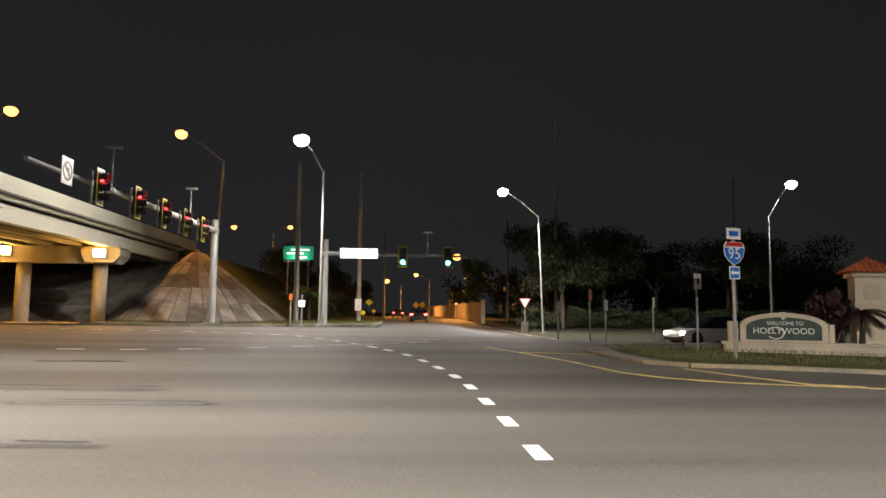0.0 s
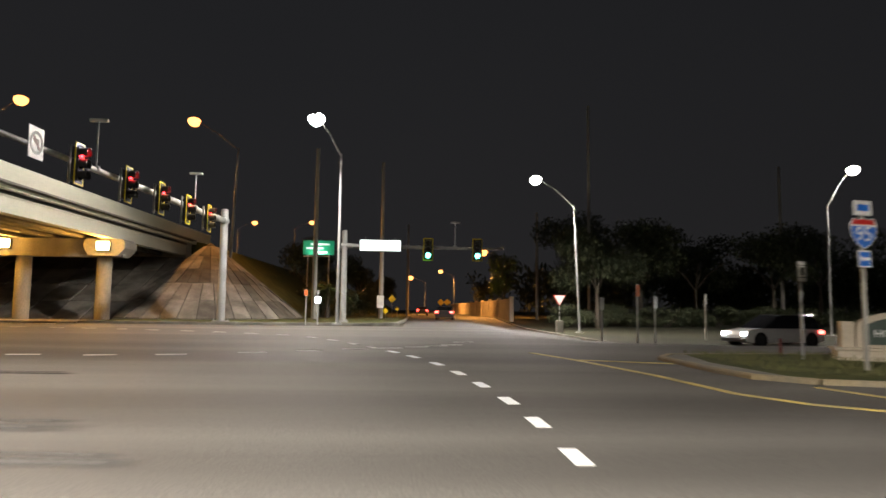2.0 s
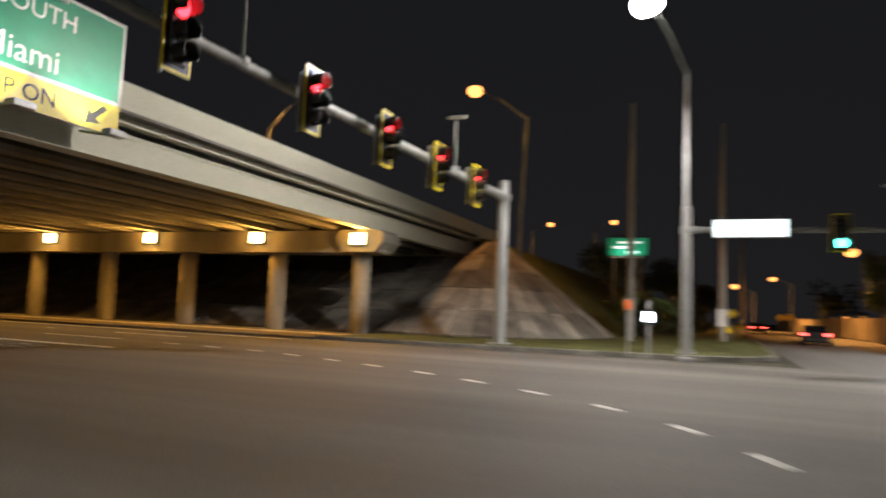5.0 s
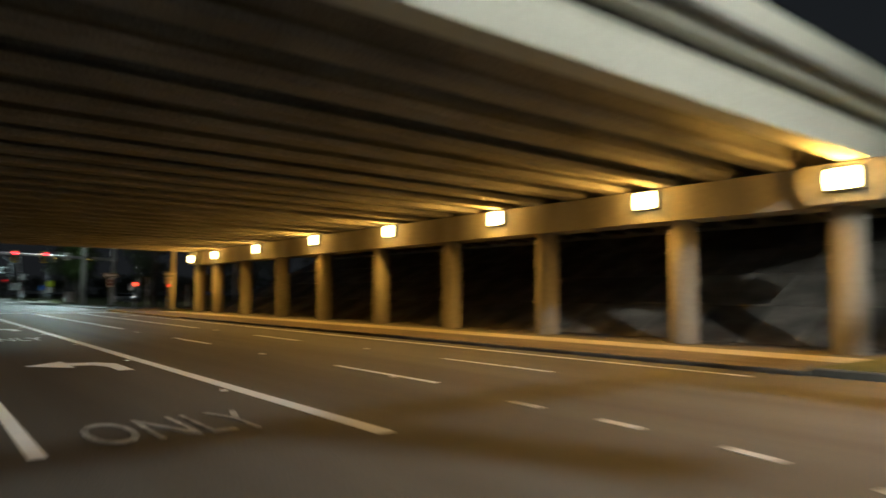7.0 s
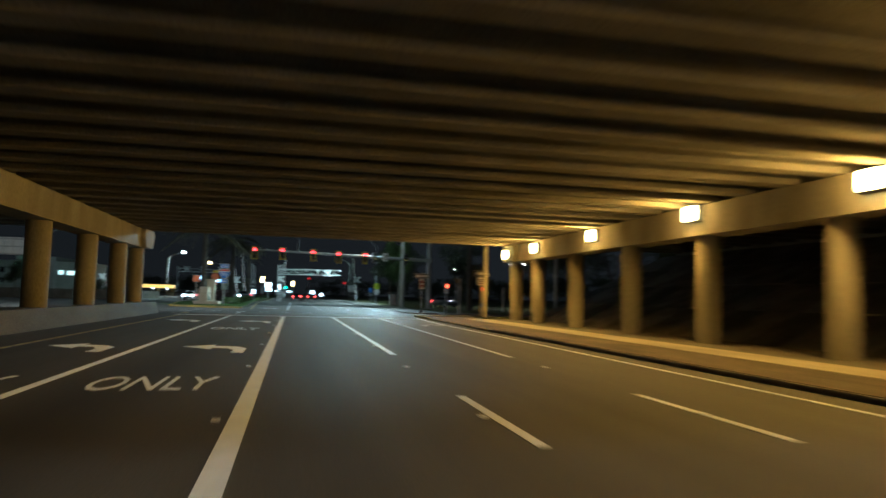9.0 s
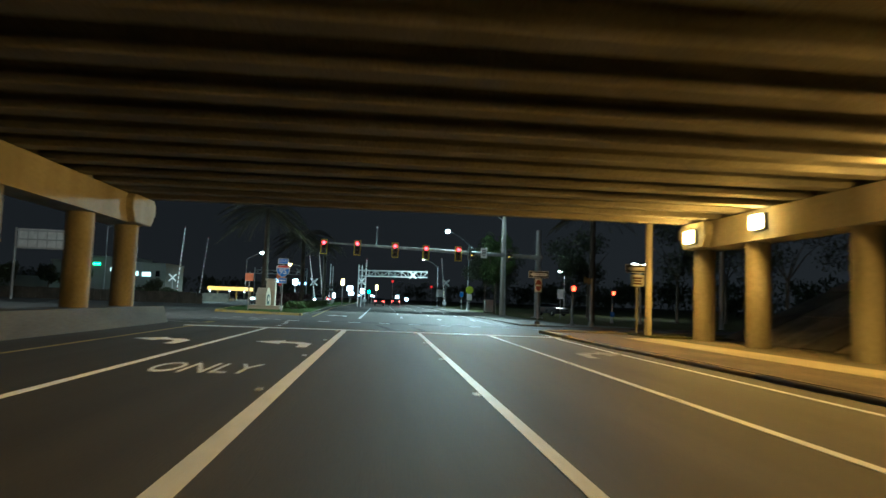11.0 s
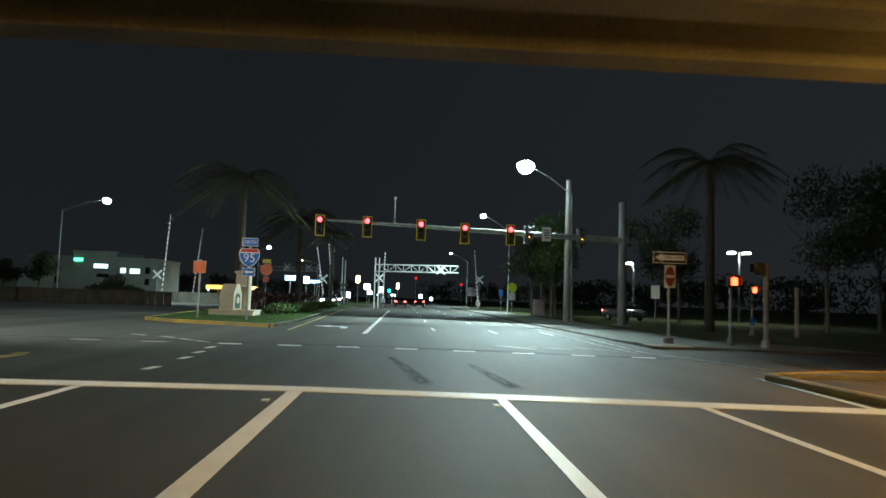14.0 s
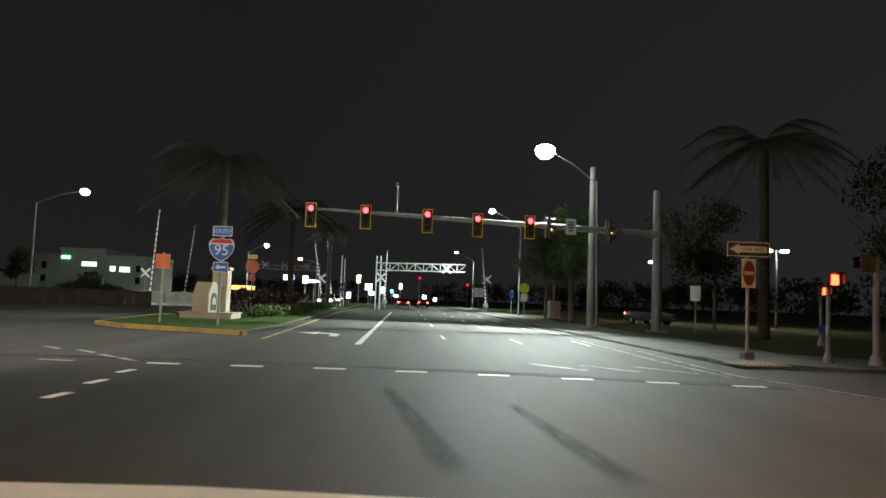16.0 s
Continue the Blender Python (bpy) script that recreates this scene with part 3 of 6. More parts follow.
def smear(name, pts, w0, w1, label):
    """A film of rubber on the road through points, from width w0 to w1, with fading edges."""
    bm = bmesh.new()
    spread = bm.loops.layers.uv.new("spread")
    fine = []
    for (x0, y0), (x1, y1) in zip(pts, pts[1:]):
        n = max(2, int(math.hypot(x1 - x0, y1 - y0) / 0.8))
        fine += [(x0 + (x1 - x0) * k / n, y0 + (y1 - y0) * k / n) for k in range(n)]
    fine.append(pts[-1])
    rows, last = [], len(fine) - 1
    for k, (x, y) in enumerate(fine):
        (xa, ya), (xb, yb) = fine[max(0, k - 1)], fine[min(last, k + 1)]
        far = math.hypot(xb - xa, yb - ya)
        half = 0.5 * (w0 + (w1 - w0) * k / last)
        u, v = -(yb - ya) / far * half, (xb - xa) / far * half
        rows.append([bm.verts.new((x + s * u, y + s * v, lie(x + s * u, y + s * v) + 0.005)) for s in (-1, 1)])
    for k in range(last):
        face = bm.faces.new((rows[k][0], rows[k + 1][0], rows[k + 1][1], rows[k][1]))
        for loop, at in zip(face.loops, ((0, k), (0, k + 1), (1, k + 1), (1, k))):
            loop[spread].uv = (at[0], at[1] / last)
    return tagged(part(name, bm, MARK), label, "tyre mark", "", "structure")


for pts in ([(-74.6, 34.65), (-76.6, 34.4), (-78.6, 34.12), (-80.8, 33.8)], [(-74.4, 36.2), (-77.0, 35.93), (-79.3, 35.74)]):
    smear("tyre_mark", pts, 0.52, 0.26, "dark curved tyre mark on the road")
for x0, y0, x1, y1, w in SMUDGES:
    smear("skid_smudge", [(x0, y0), ((x0 + x1) / 2, (y0 + y1) / 2 + 0.03), (x1, y1)], w * 1.3, w * 1.5, "dark smudge of tyre rubber along the road")
    smear("skid_smudge", [(x0 + 0.6, y0 + w * 1.1), (x1 - 0.3, y1 + w * 1.0)], w * 0.6, w * 0.7, "dark smudge of tyre rubber along the road")




def flat_mark(name, outline, at, turn, material, label, up=0.007):
    """A painted shape given by its outline, lying on the road."""
    m = pose(at[0], at[1], lie(*at) + up, 0, 0, turn)
    bm = bmesh.new()
    prism(bm, outline, -0.02, 0)
    ob = part(name, bm, material)
    ob.matrix_world = m
    return tagged(ob, label, "road marking", kind="structure")


# left-turn arrows: +x is the way of travel, +y to the left of it
ARROW = [(0.0, -0.45), (0.0, -0.15), (0.9, -0.15), (1.45, 0.05), (1.55, 0.45), (1.05, 0.45), (1.85, 1.25), (2.65, 0.45), (2.15, 0.45), (2.0, -0.15), (1.5, -0.45)]
for x, y in ((-63.2, 31.55), (-45.5, 31.45), (-63.2, 28.0), (-45.5, 28.1), (-28.0, 31.45), (-94.8, 31.1)):
    flat_mark("turn_arrow", [(u, v) for u, v in ARROW], (x, y), 180, WHITE_LINE, "white painted left-turn arrow on the road")
flat_mark("turn_arrow", [(u, -v) for u, v in ARROW], (-62.2, 40.25), 180, WORN_LINE, "worn white right-turn arrow on the road")


def lettering(name, text, size, m, material, label, category="road marking", kind="structure", stretch=1.0, parent=None, thick=0.004):
    curve = bpy.data.curves.new(name, "FONT")
    curve.body, curve.size, curve.align_x, curve.align_y, curve.extrude = text, size, "CENTER", "CENTER", thick
    curve.resolution_u = 3
    ob = new(name, curve)
    bpy.context.view_layer.update()
    me = bpy.data.meshes.new_from_object(ob.evaluated_get(bpy.context.evaluated_depsgraph_get()))
    bpy.data.objects.remove(ob)
    me.transform(Matrix.Diagonal((1, stretch, 1, 1)))
    me.materials.clear()
    me.materials.append(material)
    ob = new(name, me)
    if parent:
        ob.parent = parent
        ob.matrix_local = m
        return ob
    ob.matrix_world = m
    return tagged(ob, label, category, kind=kind)


for x, y in ((-39.5, 30.9), (-57.2, 30.75), (-39.6, 27.6)):
    lettering("lane_word", "ONLY", 0.72, pose(x, y, lie(x, y) + 0.007, 0, 0, 90), WHITE_LINE, "white painted word ONLY on the road", stretch=3.4)
for y in (30.45, 27.4):
    lettering("lane_word", "ONLY", 0.74, pose(-21.3, y + 0.25, lie(-21.3, y) + 0.007, 0, 0, 90), WORN_LINE, "worn white painted word ONLY on the road", stretch=2.6)
for k in range(9):
    for y in (32.2, 35.5, 38.7):
        x = -24 - 6.1 * k
        flat_mark("road_stud", [(0, 0), (0.12, 0), (0.12, 0.1), (0, 0.1)], (x, y), 0, WHITE_LINE, "small raised reflective road stud", up=0.02)

# ---- bridge ----
bridge = thing("bridge", pose(0, 0, 0), "concrete girder motorway bridge over the boulevard", "bridge", kind="structure")
part("deck", box(bmesh.new(), -72.35, -20.4, -8, 61, 6.06, 6.5), CONCRETE_SHADED, bridge)
# near parapet in the lit cream, far parapet and deck edges in the shaded tone
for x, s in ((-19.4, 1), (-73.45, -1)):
    part("parapet", sweep(bmesh.new(), [(0, 6.24), (0.36, 6.24), (0.42, 6.3), (0.42, 6.56), (0.30, 6.82), (0.24, 7.42), (0.0, 7.42)] if s > 0 else [(0, 6.24), (0, 7.42), (-0.24, 7.42), (-0.30, 6.82), (-0.42, 6.56), (-0.42, 6.3), (-0.36, 6.24)], [(x, -8, 0), (x, 20, 0), (x, 48, 0), (x, 66, 0)]), FASCIA_LIT if s > 0 else CONCRETE_SHADED, bridge)
    part("deck_edge", box(bmesh.new(), *((-20.45, -19.02) if s > 0 else (-73.83, -72.3)), -8, 61, 6.4, 6.497), CONCRETE_SHADED, bridge)
GIRDERS = 27
for k in range(GIRDERS + 1):
    x = -20.15 - 52.73 * k / GIRDERS
    profile = [(-0.31, 5.22), (0.31, 5.22), (0.31, 5.40), (0.10, 5.58), (0.10, 5.86), (0.38, 5.98), (0.38, 6.06), (-0.38, 6.06), (-0.38, 5.98), (-0.10, 5.86), (-0.10, 5.58), (-0.31, 5.40)]
    if k in (0, GIRDERS):
        profile = [(-0.31, 5.22), (0.31, 5.22), (0.31, 5.95), (0.38, 6.06), (-0.38, 6.06), (-0.31, 5.95)]
    part("girder", sweep(bmesh.new(), profile, [(x, -8, 0), (x, 23.4, 0), (x, 61, 0)]), FASCIA_LIT if k == 0 else CONCRETE_SHADED, bridge)
for y0, y1 in ((47.9, 48.7), (23.1, 23.9)):
    for k in range(GIRDERS):
        if k % 2 == 0:
            x = -20.15 - 52.73 * (k + 0.5) / GIRDERS
            part("diaphragm", box(bmesh.new(), x - 0.8, x + 0.8, y0 + 0.2, y1 - 0.2, 5.3, 6.06), CONCRETE_SHADED, bridge)

CAP_END = [(-21.7, 4.62), (-21.35, 4.09), (-19.55, 4.09), (-19.08, 4.6), (-19.08, 5.0), (-19.3, 5.2), (-21.5, 5.2), (-21.7, 5.0)]
COLUMNS = [-20.7, -25.74, -31.83, -37.93, -43.97, -50.38, -56.36, -62.7, -68.6, -72.95]
for y, base, label in ((48.35, 0.06, "row of round concrete columns under a cap beam"), (23.4, 0.72, "row of round concrete columns on a barrier wall")):
    pier = thing("bridge_pier", pose(0, y, 0), label, "bridge pier", kind="structure")
    bm = bmesh.new()
    sweep(bm, [(-0.6, 4.45), (-0.35, 4.08), (0.35, 4.08), (0.6, 4.45), (0.6, 4.98), (0.45, 5.2), (-0.45, 5.2), (-0.6, 4.98)], [(-19.4, 0, 0), (-21.4, 0, 0)])
    sweep(bm, [(-0.6, 4.08), (0.6, 4.08), (0.6, 5.2), (-0.6, 5.2)], [(-21.4, 0, 0), (-72.0, 0, 0)])
    sweep(bm, [(-0.6, 4.45), (-0.35, 4.08), (0.35, 4.08), (0.6, 4.45), (0.6, 4.98), (0.45, 5.2), (-0.45, 5.2), (-0.6, 4.98)], [(-72.0, 0, 0), (-73.5, 0, 0)])
    part("cap_beam", bm, COLUMN, pier)
    for ends in (CAP_END, [(-92.72 - x, z) for x, z in CAP_END]):
        bm = bmesh.new()
        front = [bm.verts.new((x, -0.9, z)) for x, z in ends]
        back = [bm.verts.new((x, 0.9, z)) for x, z in ends]
        for k in range(len(ends)):
            bm.faces.new((front[k], front[(k + 1) % len(ends)], back[(k + 1) % len(ends)], back[k]))
        bm.faces.new(front)
        bm.faces.new(back[::-1])
        bmesh.ops.bevel(bm, geom=bm.edges[:], offset=0.03, segments=1, affect="EDGES")
        part("cap_end", bm, COLUMN, pier)
    for x in COLUMNS:
        part("column", tube(bmesh.new(), (x, 0, base), (x, 0, 4.1), 0.46, 0.46, 24), COLUMN, pier, smooth=40)
wall = thing("barrier_wall", pose(0, 23.4, 0), "low concrete barrier wall under the bridge columns", "barrier wall", kind="structure")
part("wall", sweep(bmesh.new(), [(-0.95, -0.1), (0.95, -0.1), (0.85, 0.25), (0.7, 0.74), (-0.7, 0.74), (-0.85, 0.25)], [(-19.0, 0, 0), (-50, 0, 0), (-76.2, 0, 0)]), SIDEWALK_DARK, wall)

# abutments and embankments
for s, y in ((1, 61.0), (-1, -8.0)):
    a = part("abutment", box(bmesh.new(), -73.2, -19.8, min(y, y + 1.2 * s), max(y, y + 1.2 * s), 4.6, 6.5), CONCRETE)
    tagged(a, "concrete bridge abutment at the head of the slope", "abutment", kind="structure")
hill = bmesh.new()
sweep(hill, [(9.5 - 0.0, -0.3), (18.4, 6.3), (19.6, 6.5), (75.2, 6.5), (76.4, 6.3), (87, -0.3)], [(0, 62.2, 0), (0, 120, 0), (0, 320, 0)])
tagged(part("embankment", hill, GRASS), "dark grassy motorway embankment behind the bridge", "embankment", kind="structure")
hill = bmesh.new()
sweep(hill, [(12, -0.6), (18.4, 6.3), (19.6, 6.5), (75.2, 6.5), (76.4, 6.3), (87, -0.3)], [(0, -260, 0), (0, -60, 0), (0, -9.2, 0)])
tagged(part("embankment", hill, GRASS), "dark grassy motorway embankment behind the bridge", "embankment", kind="structure")
slope = thing("slope_paving", pose(0, 0, 0), "sloped concrete paving panels below the bridge abutment", "slope paving", kind="structure")
bm = bmesh.new()
sweep(bm, [(50.2, 0.0), (60.9, 5.0), (61.0, -0.1)], [(-18.9, 0, 0), (-75.0, 0, 0)][::-1])
part("bed", bm, JOINT, slope)
bm = bmesh.new()
sweep(bm, [(-7.9, 4.9), (2.0, 0.0), (-7.9, -0.1)], [(-19.2, 0, 0), (-75.0, 0, 0)][::-1])
part("bed", bm, JOINT, slope)


def slope_at(r, a):
    """The paved quarter cone round the abutment's corner: r metres out, a degrees round."""
    c = Vector((-17.6, 60.2, 6.3))
    return Vector((c.x + 0.7 * r * math.cos(radians(a)), c.y + r * math.sin(radians(a)), c.z - 0.57 * r))


bm = bmesh.new()
ring = [bm.verts.new(slope_at(11.0, a) - Vector((0, 0, 0.05))) for a in range(-126, 55, 9)]
tip, core = bm.verts.new(slope_at(0, 0) - Vector((0, 0, 0.05))), bm.verts.new((-17.6, 60.2, -0.2))
for a, b in zip(ring, ring[1:]):
    bm.faces.new((tip, a, b))
    bm.faces.new((core, b, a))
bm.faces.new((tip, core, ring[0]))
bm.faces.new((core, tip, ring[-1]))
part("cone", bm, JOINT, slope)


def piece(a, b, c, d, up):
    """One paving panel between four corners, raised by its thickness."""
    bm = bmesh.new()
    lo = [bm.verts.new(p) for p in (a, b, c, d)]
    hi = [bm.verts.new(p + up) for p in (a, b, c, d)]
    for k in range(4):
        bm.faces.new((lo[k], lo[(k + 1) % 4], hi[(k + 1) % 4], hi[k]))
    bm.faces.new(hi)
    return bm


dice = random.Random(7)
for i, (r0, r1) in enumerate(((0.8, 2.4), (2.4, 4.4), (4.4, 6.4), (6.4, 8.6), (8.6, 10.8))):
    step = (30, 15, 10, 9, 9)[i]
    n = int(180 / step)
    for k in range(n):
        a0, a1 = -126 + k * step + 0.35 * 9 / r1, -126 + (k + 1) * step - 0.35 * 9 / r1
        lift = Vector((0, 0, 0.05 + dice.uniform(0, 0.05)))
        part("paving_panel", piece(slope_at(r0 + 0.03, a0), slope_at(r1 - 0.03, a0), slope_at(r1 - 0.03, a1), slope_at(r0 + 0.03, a1), lift), PANEL, slope)
for k in range(28):
    x = -19.0 - 2.0 * k
    for j in range(4):
        f0, f1 = j / 4 + 0.005, (j + 1) / 4 - 0.005
        p = lambda x, f: Vector((x, 50.2 + 10.7 * f, 5.0 * f))
        part("paving_panel", piece(p(x - 0.04, f0), p(x - 1.96, f0), p(x - 1.96, f1), p(x - 0.04, f1), Vector((0, 0, 0.05 + dice.uniform(0, 0.04)))), PANEL, slope)

# ---- street furniture ----
def street_lamp(foot, joint, head, glowing, watts, colour, label, aim=None, material=STEEL, radius=0.095, size=(0.34, 0.16), cone=165, soft=0.35):
    """A pole from foot to the arm's joint, an upswept arm and a cobra head at its end."""
    f, j, h = Vector(foot), Vector(joint), Vector(head)
    ob = thing("street_lamp", pose(*f), label, "street lamp")
    part("pole", tube(bmesh.new(), (0, 0, 0), j - f, radius, radius * 0.6, 16), material, ob, smooth=40)
    part("base_plate", box(bmesh.new(), -0.25, 0.25, -0.25, 0.25, 0, 0.12, 0.02), material, ob)
    bm = bmesh.new()
    mid = (j + h) / 2 + Vector((0, 0, 0.12))
    tube(bm, j - f - Vector((0, 0, 0.15)), mid - f, 0.05, 0.045, 10)
    tube(bm, mid - f, h - f, 0.045, 0.04, 10)
    part("arm", bm, material, ob, smooth=50)
    d = Vector((h.x - j.x, h.y - j.y, 0)).normalized()
    m = Matrix(((d.x, -d.y, 0), (d.y, d.x, 0), (0, 0, 1)))
    def place(bm):
        for v in bm.verts:
            v.co = m @ v.co + (h - f)
        return bm
    hull = box(bmesh.new(), -0.25, 0.55, -0.19, 0.19, -0.06, 0.13, 0.05)
    top = part("head", place(hull), material, ob, smooth=40)
    # bowl made larger than a real lens, so the glare is part of its shape
    lens = bmesh.new()
    bmesh.ops.create_uvsphere(lens, u_segments=20, v_segments=12, radius=1)
    for v in lens.verts:
        v.co = (0.15 + v.co.x * size[0] * 0.85, v.co.y * size[1] * 1.3, -0.06 + v.co.z * (0.8 * size[0] if v.co.z < 0 else 0.5 * size[0]))
    part("lens", place(lens), glowing, top, "glowing bowl lens swollen to take in glare", smooth=60)
    at = h + d * 0.15 - Vector((0, 0, 0.1 + 0.9 * size[0]))
    if watts:
        lamp("street_light", at, aim or (at.x, at.y, 0), watts, colour, cone, soft, 0.5)
    return ob


def on(x, y):
    return (x, y, lie(x, y) + 0.1)


street_lamp(on(-5.0, 41.2), (-5.0, 41.2, 9.5), (-5.95, 38.6, 10.75), GLOW_LED, 6500, LED, "tall steel street lamp with white light on a grass corner", aim=(-10, 37, 0), cone=154, size=(0.52, 0.34))
street_lamp(on(11.6, 55.0), (11.2, 55.0, 9.1), (8.2, 53.9, 10.85), GLOW_LED, 11500, LED, "tall steel street lamp with white light beside the far footway", size=(0.52, 0.34))
street_lamp(on(30.5, 54.2), (30.4, 54.0, 9.3), (31.9, 53.3, 11.95), GLOW_LED, 5500, LED, "tall steel street lamp with white light beyond the monument", cone=165, size=(0.52, 0.34))
street_lamp((-16.1, 60.4, 2.9), (-15.7, 60.4, 14.2), (-19.8, 61.8, 16.9), GLOW_SODIUM, 3600, SODIUM, "tall steel street lamp with orange light on the slope", radius=0.13, size=(0.62, 0.44))
street_lamp((-42.5, 68.6, 6.4), (-42.5, 68.6, 17.6), (-38.9, 69.0, 20.6), GLOW_SODIUM, 9000, SODIUM, "tall motorway lamp with orange light above the embankment", size=(0.75, 0.52))
street_lamp((-113.2, 46.8, 0.06), (-113.9, 46.8, 10.0), (-113.2, 43.2, 11.85), GLOW_COOL, 22000, COOL, "tall steel street lamp with greenish white light", aim=(-97.5, 30, 0), cone=94, soft=1.0, size=(0.78, 0.55))
street_lamp((-147.5, 47.3, 0.06), (-147.5, 47.3, 10.3), (-147.35, 44.0, 12.2), GLOW_COOL, 11000, COOL, "tall steel street lamp far along the boulevard", aim=(-147, 37, 0), cone=140, size=(0.42, 0.3))
street_lamp((-195.3, 46.6, 0.1), (-195.3, 46.6, 9.0), (-195.2, 43.4, 10.5), GLOW_COOL, 5000, COOL, "tall steel street lamp far beyond the railway crossing", size=(0.26, 0.19))
street_lamp((-136.0, -2.0, 0.0), (-136.0, -2.0, 9.6), (-135.7, 2.5, 10.8), GLOW_COOL, 11500, COOL, "tall steel street lamp over the far carriageway", aim=(-158, 14, 4), cone=140, size=(0.5, 0.34))
street_lamp((-203.0, 3.0, 0.1), (-203.0, 3.0, 9.4), (-203.0, 6.3, 11.0), GLOW_COOL, 8000, COOL, "tall steel street lamp beyond the railway crossing", size=(0.5, 0.34))
# unseen lamps added on the near corners to brighten the two junctions
street_lamp(on(8.5, -7.0), (8.5, -7.0, 9.4), (5.6, -5.4, 10.9), GLOW_LED, 19000, LED, "added unseen street lamp with white light beside the side street", size=(0.52, 0.34))
street_lamp(on(-15.5, 4.5), (-15.5, 4.5, 9.4), (-12.4, 6.0, 10.9), GLOW_LED, 15000, LED, "added unseen street lamp with white light at the near corner", cone=128, size=(0.52, 0.34))
street_lamp((-79.5, 9.5, 0.0), (-79.5, 9.5, 9.6), (-79.6, 13.2, 11.0), GLOW_LED, 5500, LED, "added unseen street lamp at the corner beyond the bridge", aim=(-104, 24, 3), cone=128, size=(0.52, 0.34))
# sodium lamps along the side street and the motorway
for x, y, z, r, watts in ((9.3, 103.6, 9.65, 0.75, 13000), (-1.7, 150.8, 7.95, 0.7, 7000), (5.1, 160.2, 9.95, 0.65, 7000), (-11.1, 141.7, 5.2, 0.55, 5000)):
    street_lamp((x + 3.0, y, 0), (x + 3.0, y, z - 1.0), (x, y, z), GLOW_SODIUM, watts, SODIUM, "street lamp with orange light along the side street", size=(r, r * 0.72))
for x, y, z in ((-31.3, 132, 17.0), (-20.5, 131, 17.1)):
    street_lamp((x - 3.0, y, 6.4), (x - 3.0, y, z - 1.2), (x, y, z), GLOW_SODIUM, 1500, SODIUM, "tall motorway lamp with orange light far along the embankment", size=(0.6, 0.44))


def pole(name, foot, height, r0, r1, material, label, category="utility pole"):
    ob = thing(name, pose(*foot), label, category)
    part("shaft", tube(bmesh.new(), (0, 0, -0.1), (0, 0, height), r0, r1, 14), material, ob, smooth=40)
    return ob


for x, y, hgt in ((-8.6, 57, 13.5), (-3.9, 66, 14.5), (-1.9, 100, 13), (18.3, 78, 24.5), (14.5, 89, 13.5), (40, 78, 18)):
    ob = pole("utility_pole", (x, y, lie(x, y)), hgt, 0.22, 0.14, POLE_CONC, "tall grey concrete utility pole on a verge")
for x, y, hgt in ((-114.6, 46.75, 11.0),):
    ob = pole("utility_pole", (x, y, 0.06), hgt, 0.28, 0.2, POLE_CONC if x < -110 else BARK, "tall weathered pole beside the footway")


# ---- traffic signals ----
def signal_head(at, turn, lit, border=YELLOW_SIGN, lenses=("red", "amber", "green"), group="signal heads", label=""):
    """A three-lamp head; its lamps look along its own -y."""
    n = len(lenses)
    ob = thing("traffic_signal", pose(*at, 0, 0, turn), label or "three-lamp traffic signal with yellow-edged black backplate, showing " + lit, "traffic signal", group)
    hgt = 0.37 * n
    bm = bmesh.new()
    for k in range(n):
        box(bm, -0.18, 0.18, -0.09, 0.12, hgt / 2 - 0.37 * (k + 1) + 0.004, hgt / 2 - 0.37 * k - 0.004, 0.02)
    part("housing", bm, BLACK, ob)
    bm = bmesh.new()
    w, e = 0.26, hgt / 2 + 0.09
    box(bm, -w, w, -0.055, -0.04, -e, e)
    part("backplate", bm, BLACK, ob)
    bm = bmesh.new()
    for x0, x1, z0, z1 in ((-w - 0.045, -w + 0.005, -e - 0.045, e + 0.045), (w - 0.005, w + 0.045, -e - 0.045, e + 0.045), (-w + 0.005, w - 0.005, e - 0.005, e + 0.045), (-w + 0.005, w - 0.005, -e - 0.045, -e + 0.005)):
        box(bm, x0, x1, -0.062, -0.036, z0, z1)
    part("border", bm, border, ob, "bright yellow reflective border")
    glowing = {"red": GLOW_RED, "green": GLOW_GREEN, "amber": GLOW_YELLOW}
    for k, c in enumerate(lenses):
        z = hgt / 2 - 0.185 - 0.37 * k
        bm = bmesh.new()
        seg = 16
        rows = [[bm.verts.new((r * math.cos(a), y, z + r * math.sin(a))) for a in [radians(-40 + 260 * s / seg) for s in range(seg + 1)]] for r, y in ((0.165, -0.09), (0.172, -0.36), (0.160, -0.36), (0.153, -0.09))]
        for a, b in zip(rows, rows[1:] + rows[:1]):
            for s in range(seg):
                bm.faces.new((a[s], a[s + 1], b[s + 1], b[s]))
        visor = part("visor", bm, BLACK, ob, smooth=40)
        bm = bmesh.new()
        tube(bm, (0, -0.085, z), (0, -0.12, z), 0.16, 0.15, 20)
        on_now = lit.endswith(c) if lit else False
        part("lens", bm, glowing[lit] if on_now else DARK_LENS, visor, (c + " lamp alight") if on_now else "")
    bm = tube(bmesh.new(), (0, 0.26, -hgt / 2 - 0.06), (0, 0.26, hgt / 2 + 0.08), 0.04, 0.04, 10)
    for z in (-hgt / 2 + 0.03, hgt / 2 - 0.03):
        tube(bm, (0, 0.1, z), (0, 0.27, z), 0.025, 0.025, 8)
    part("bracket", bm, STEEL, ob, smooth=40)
    return ob


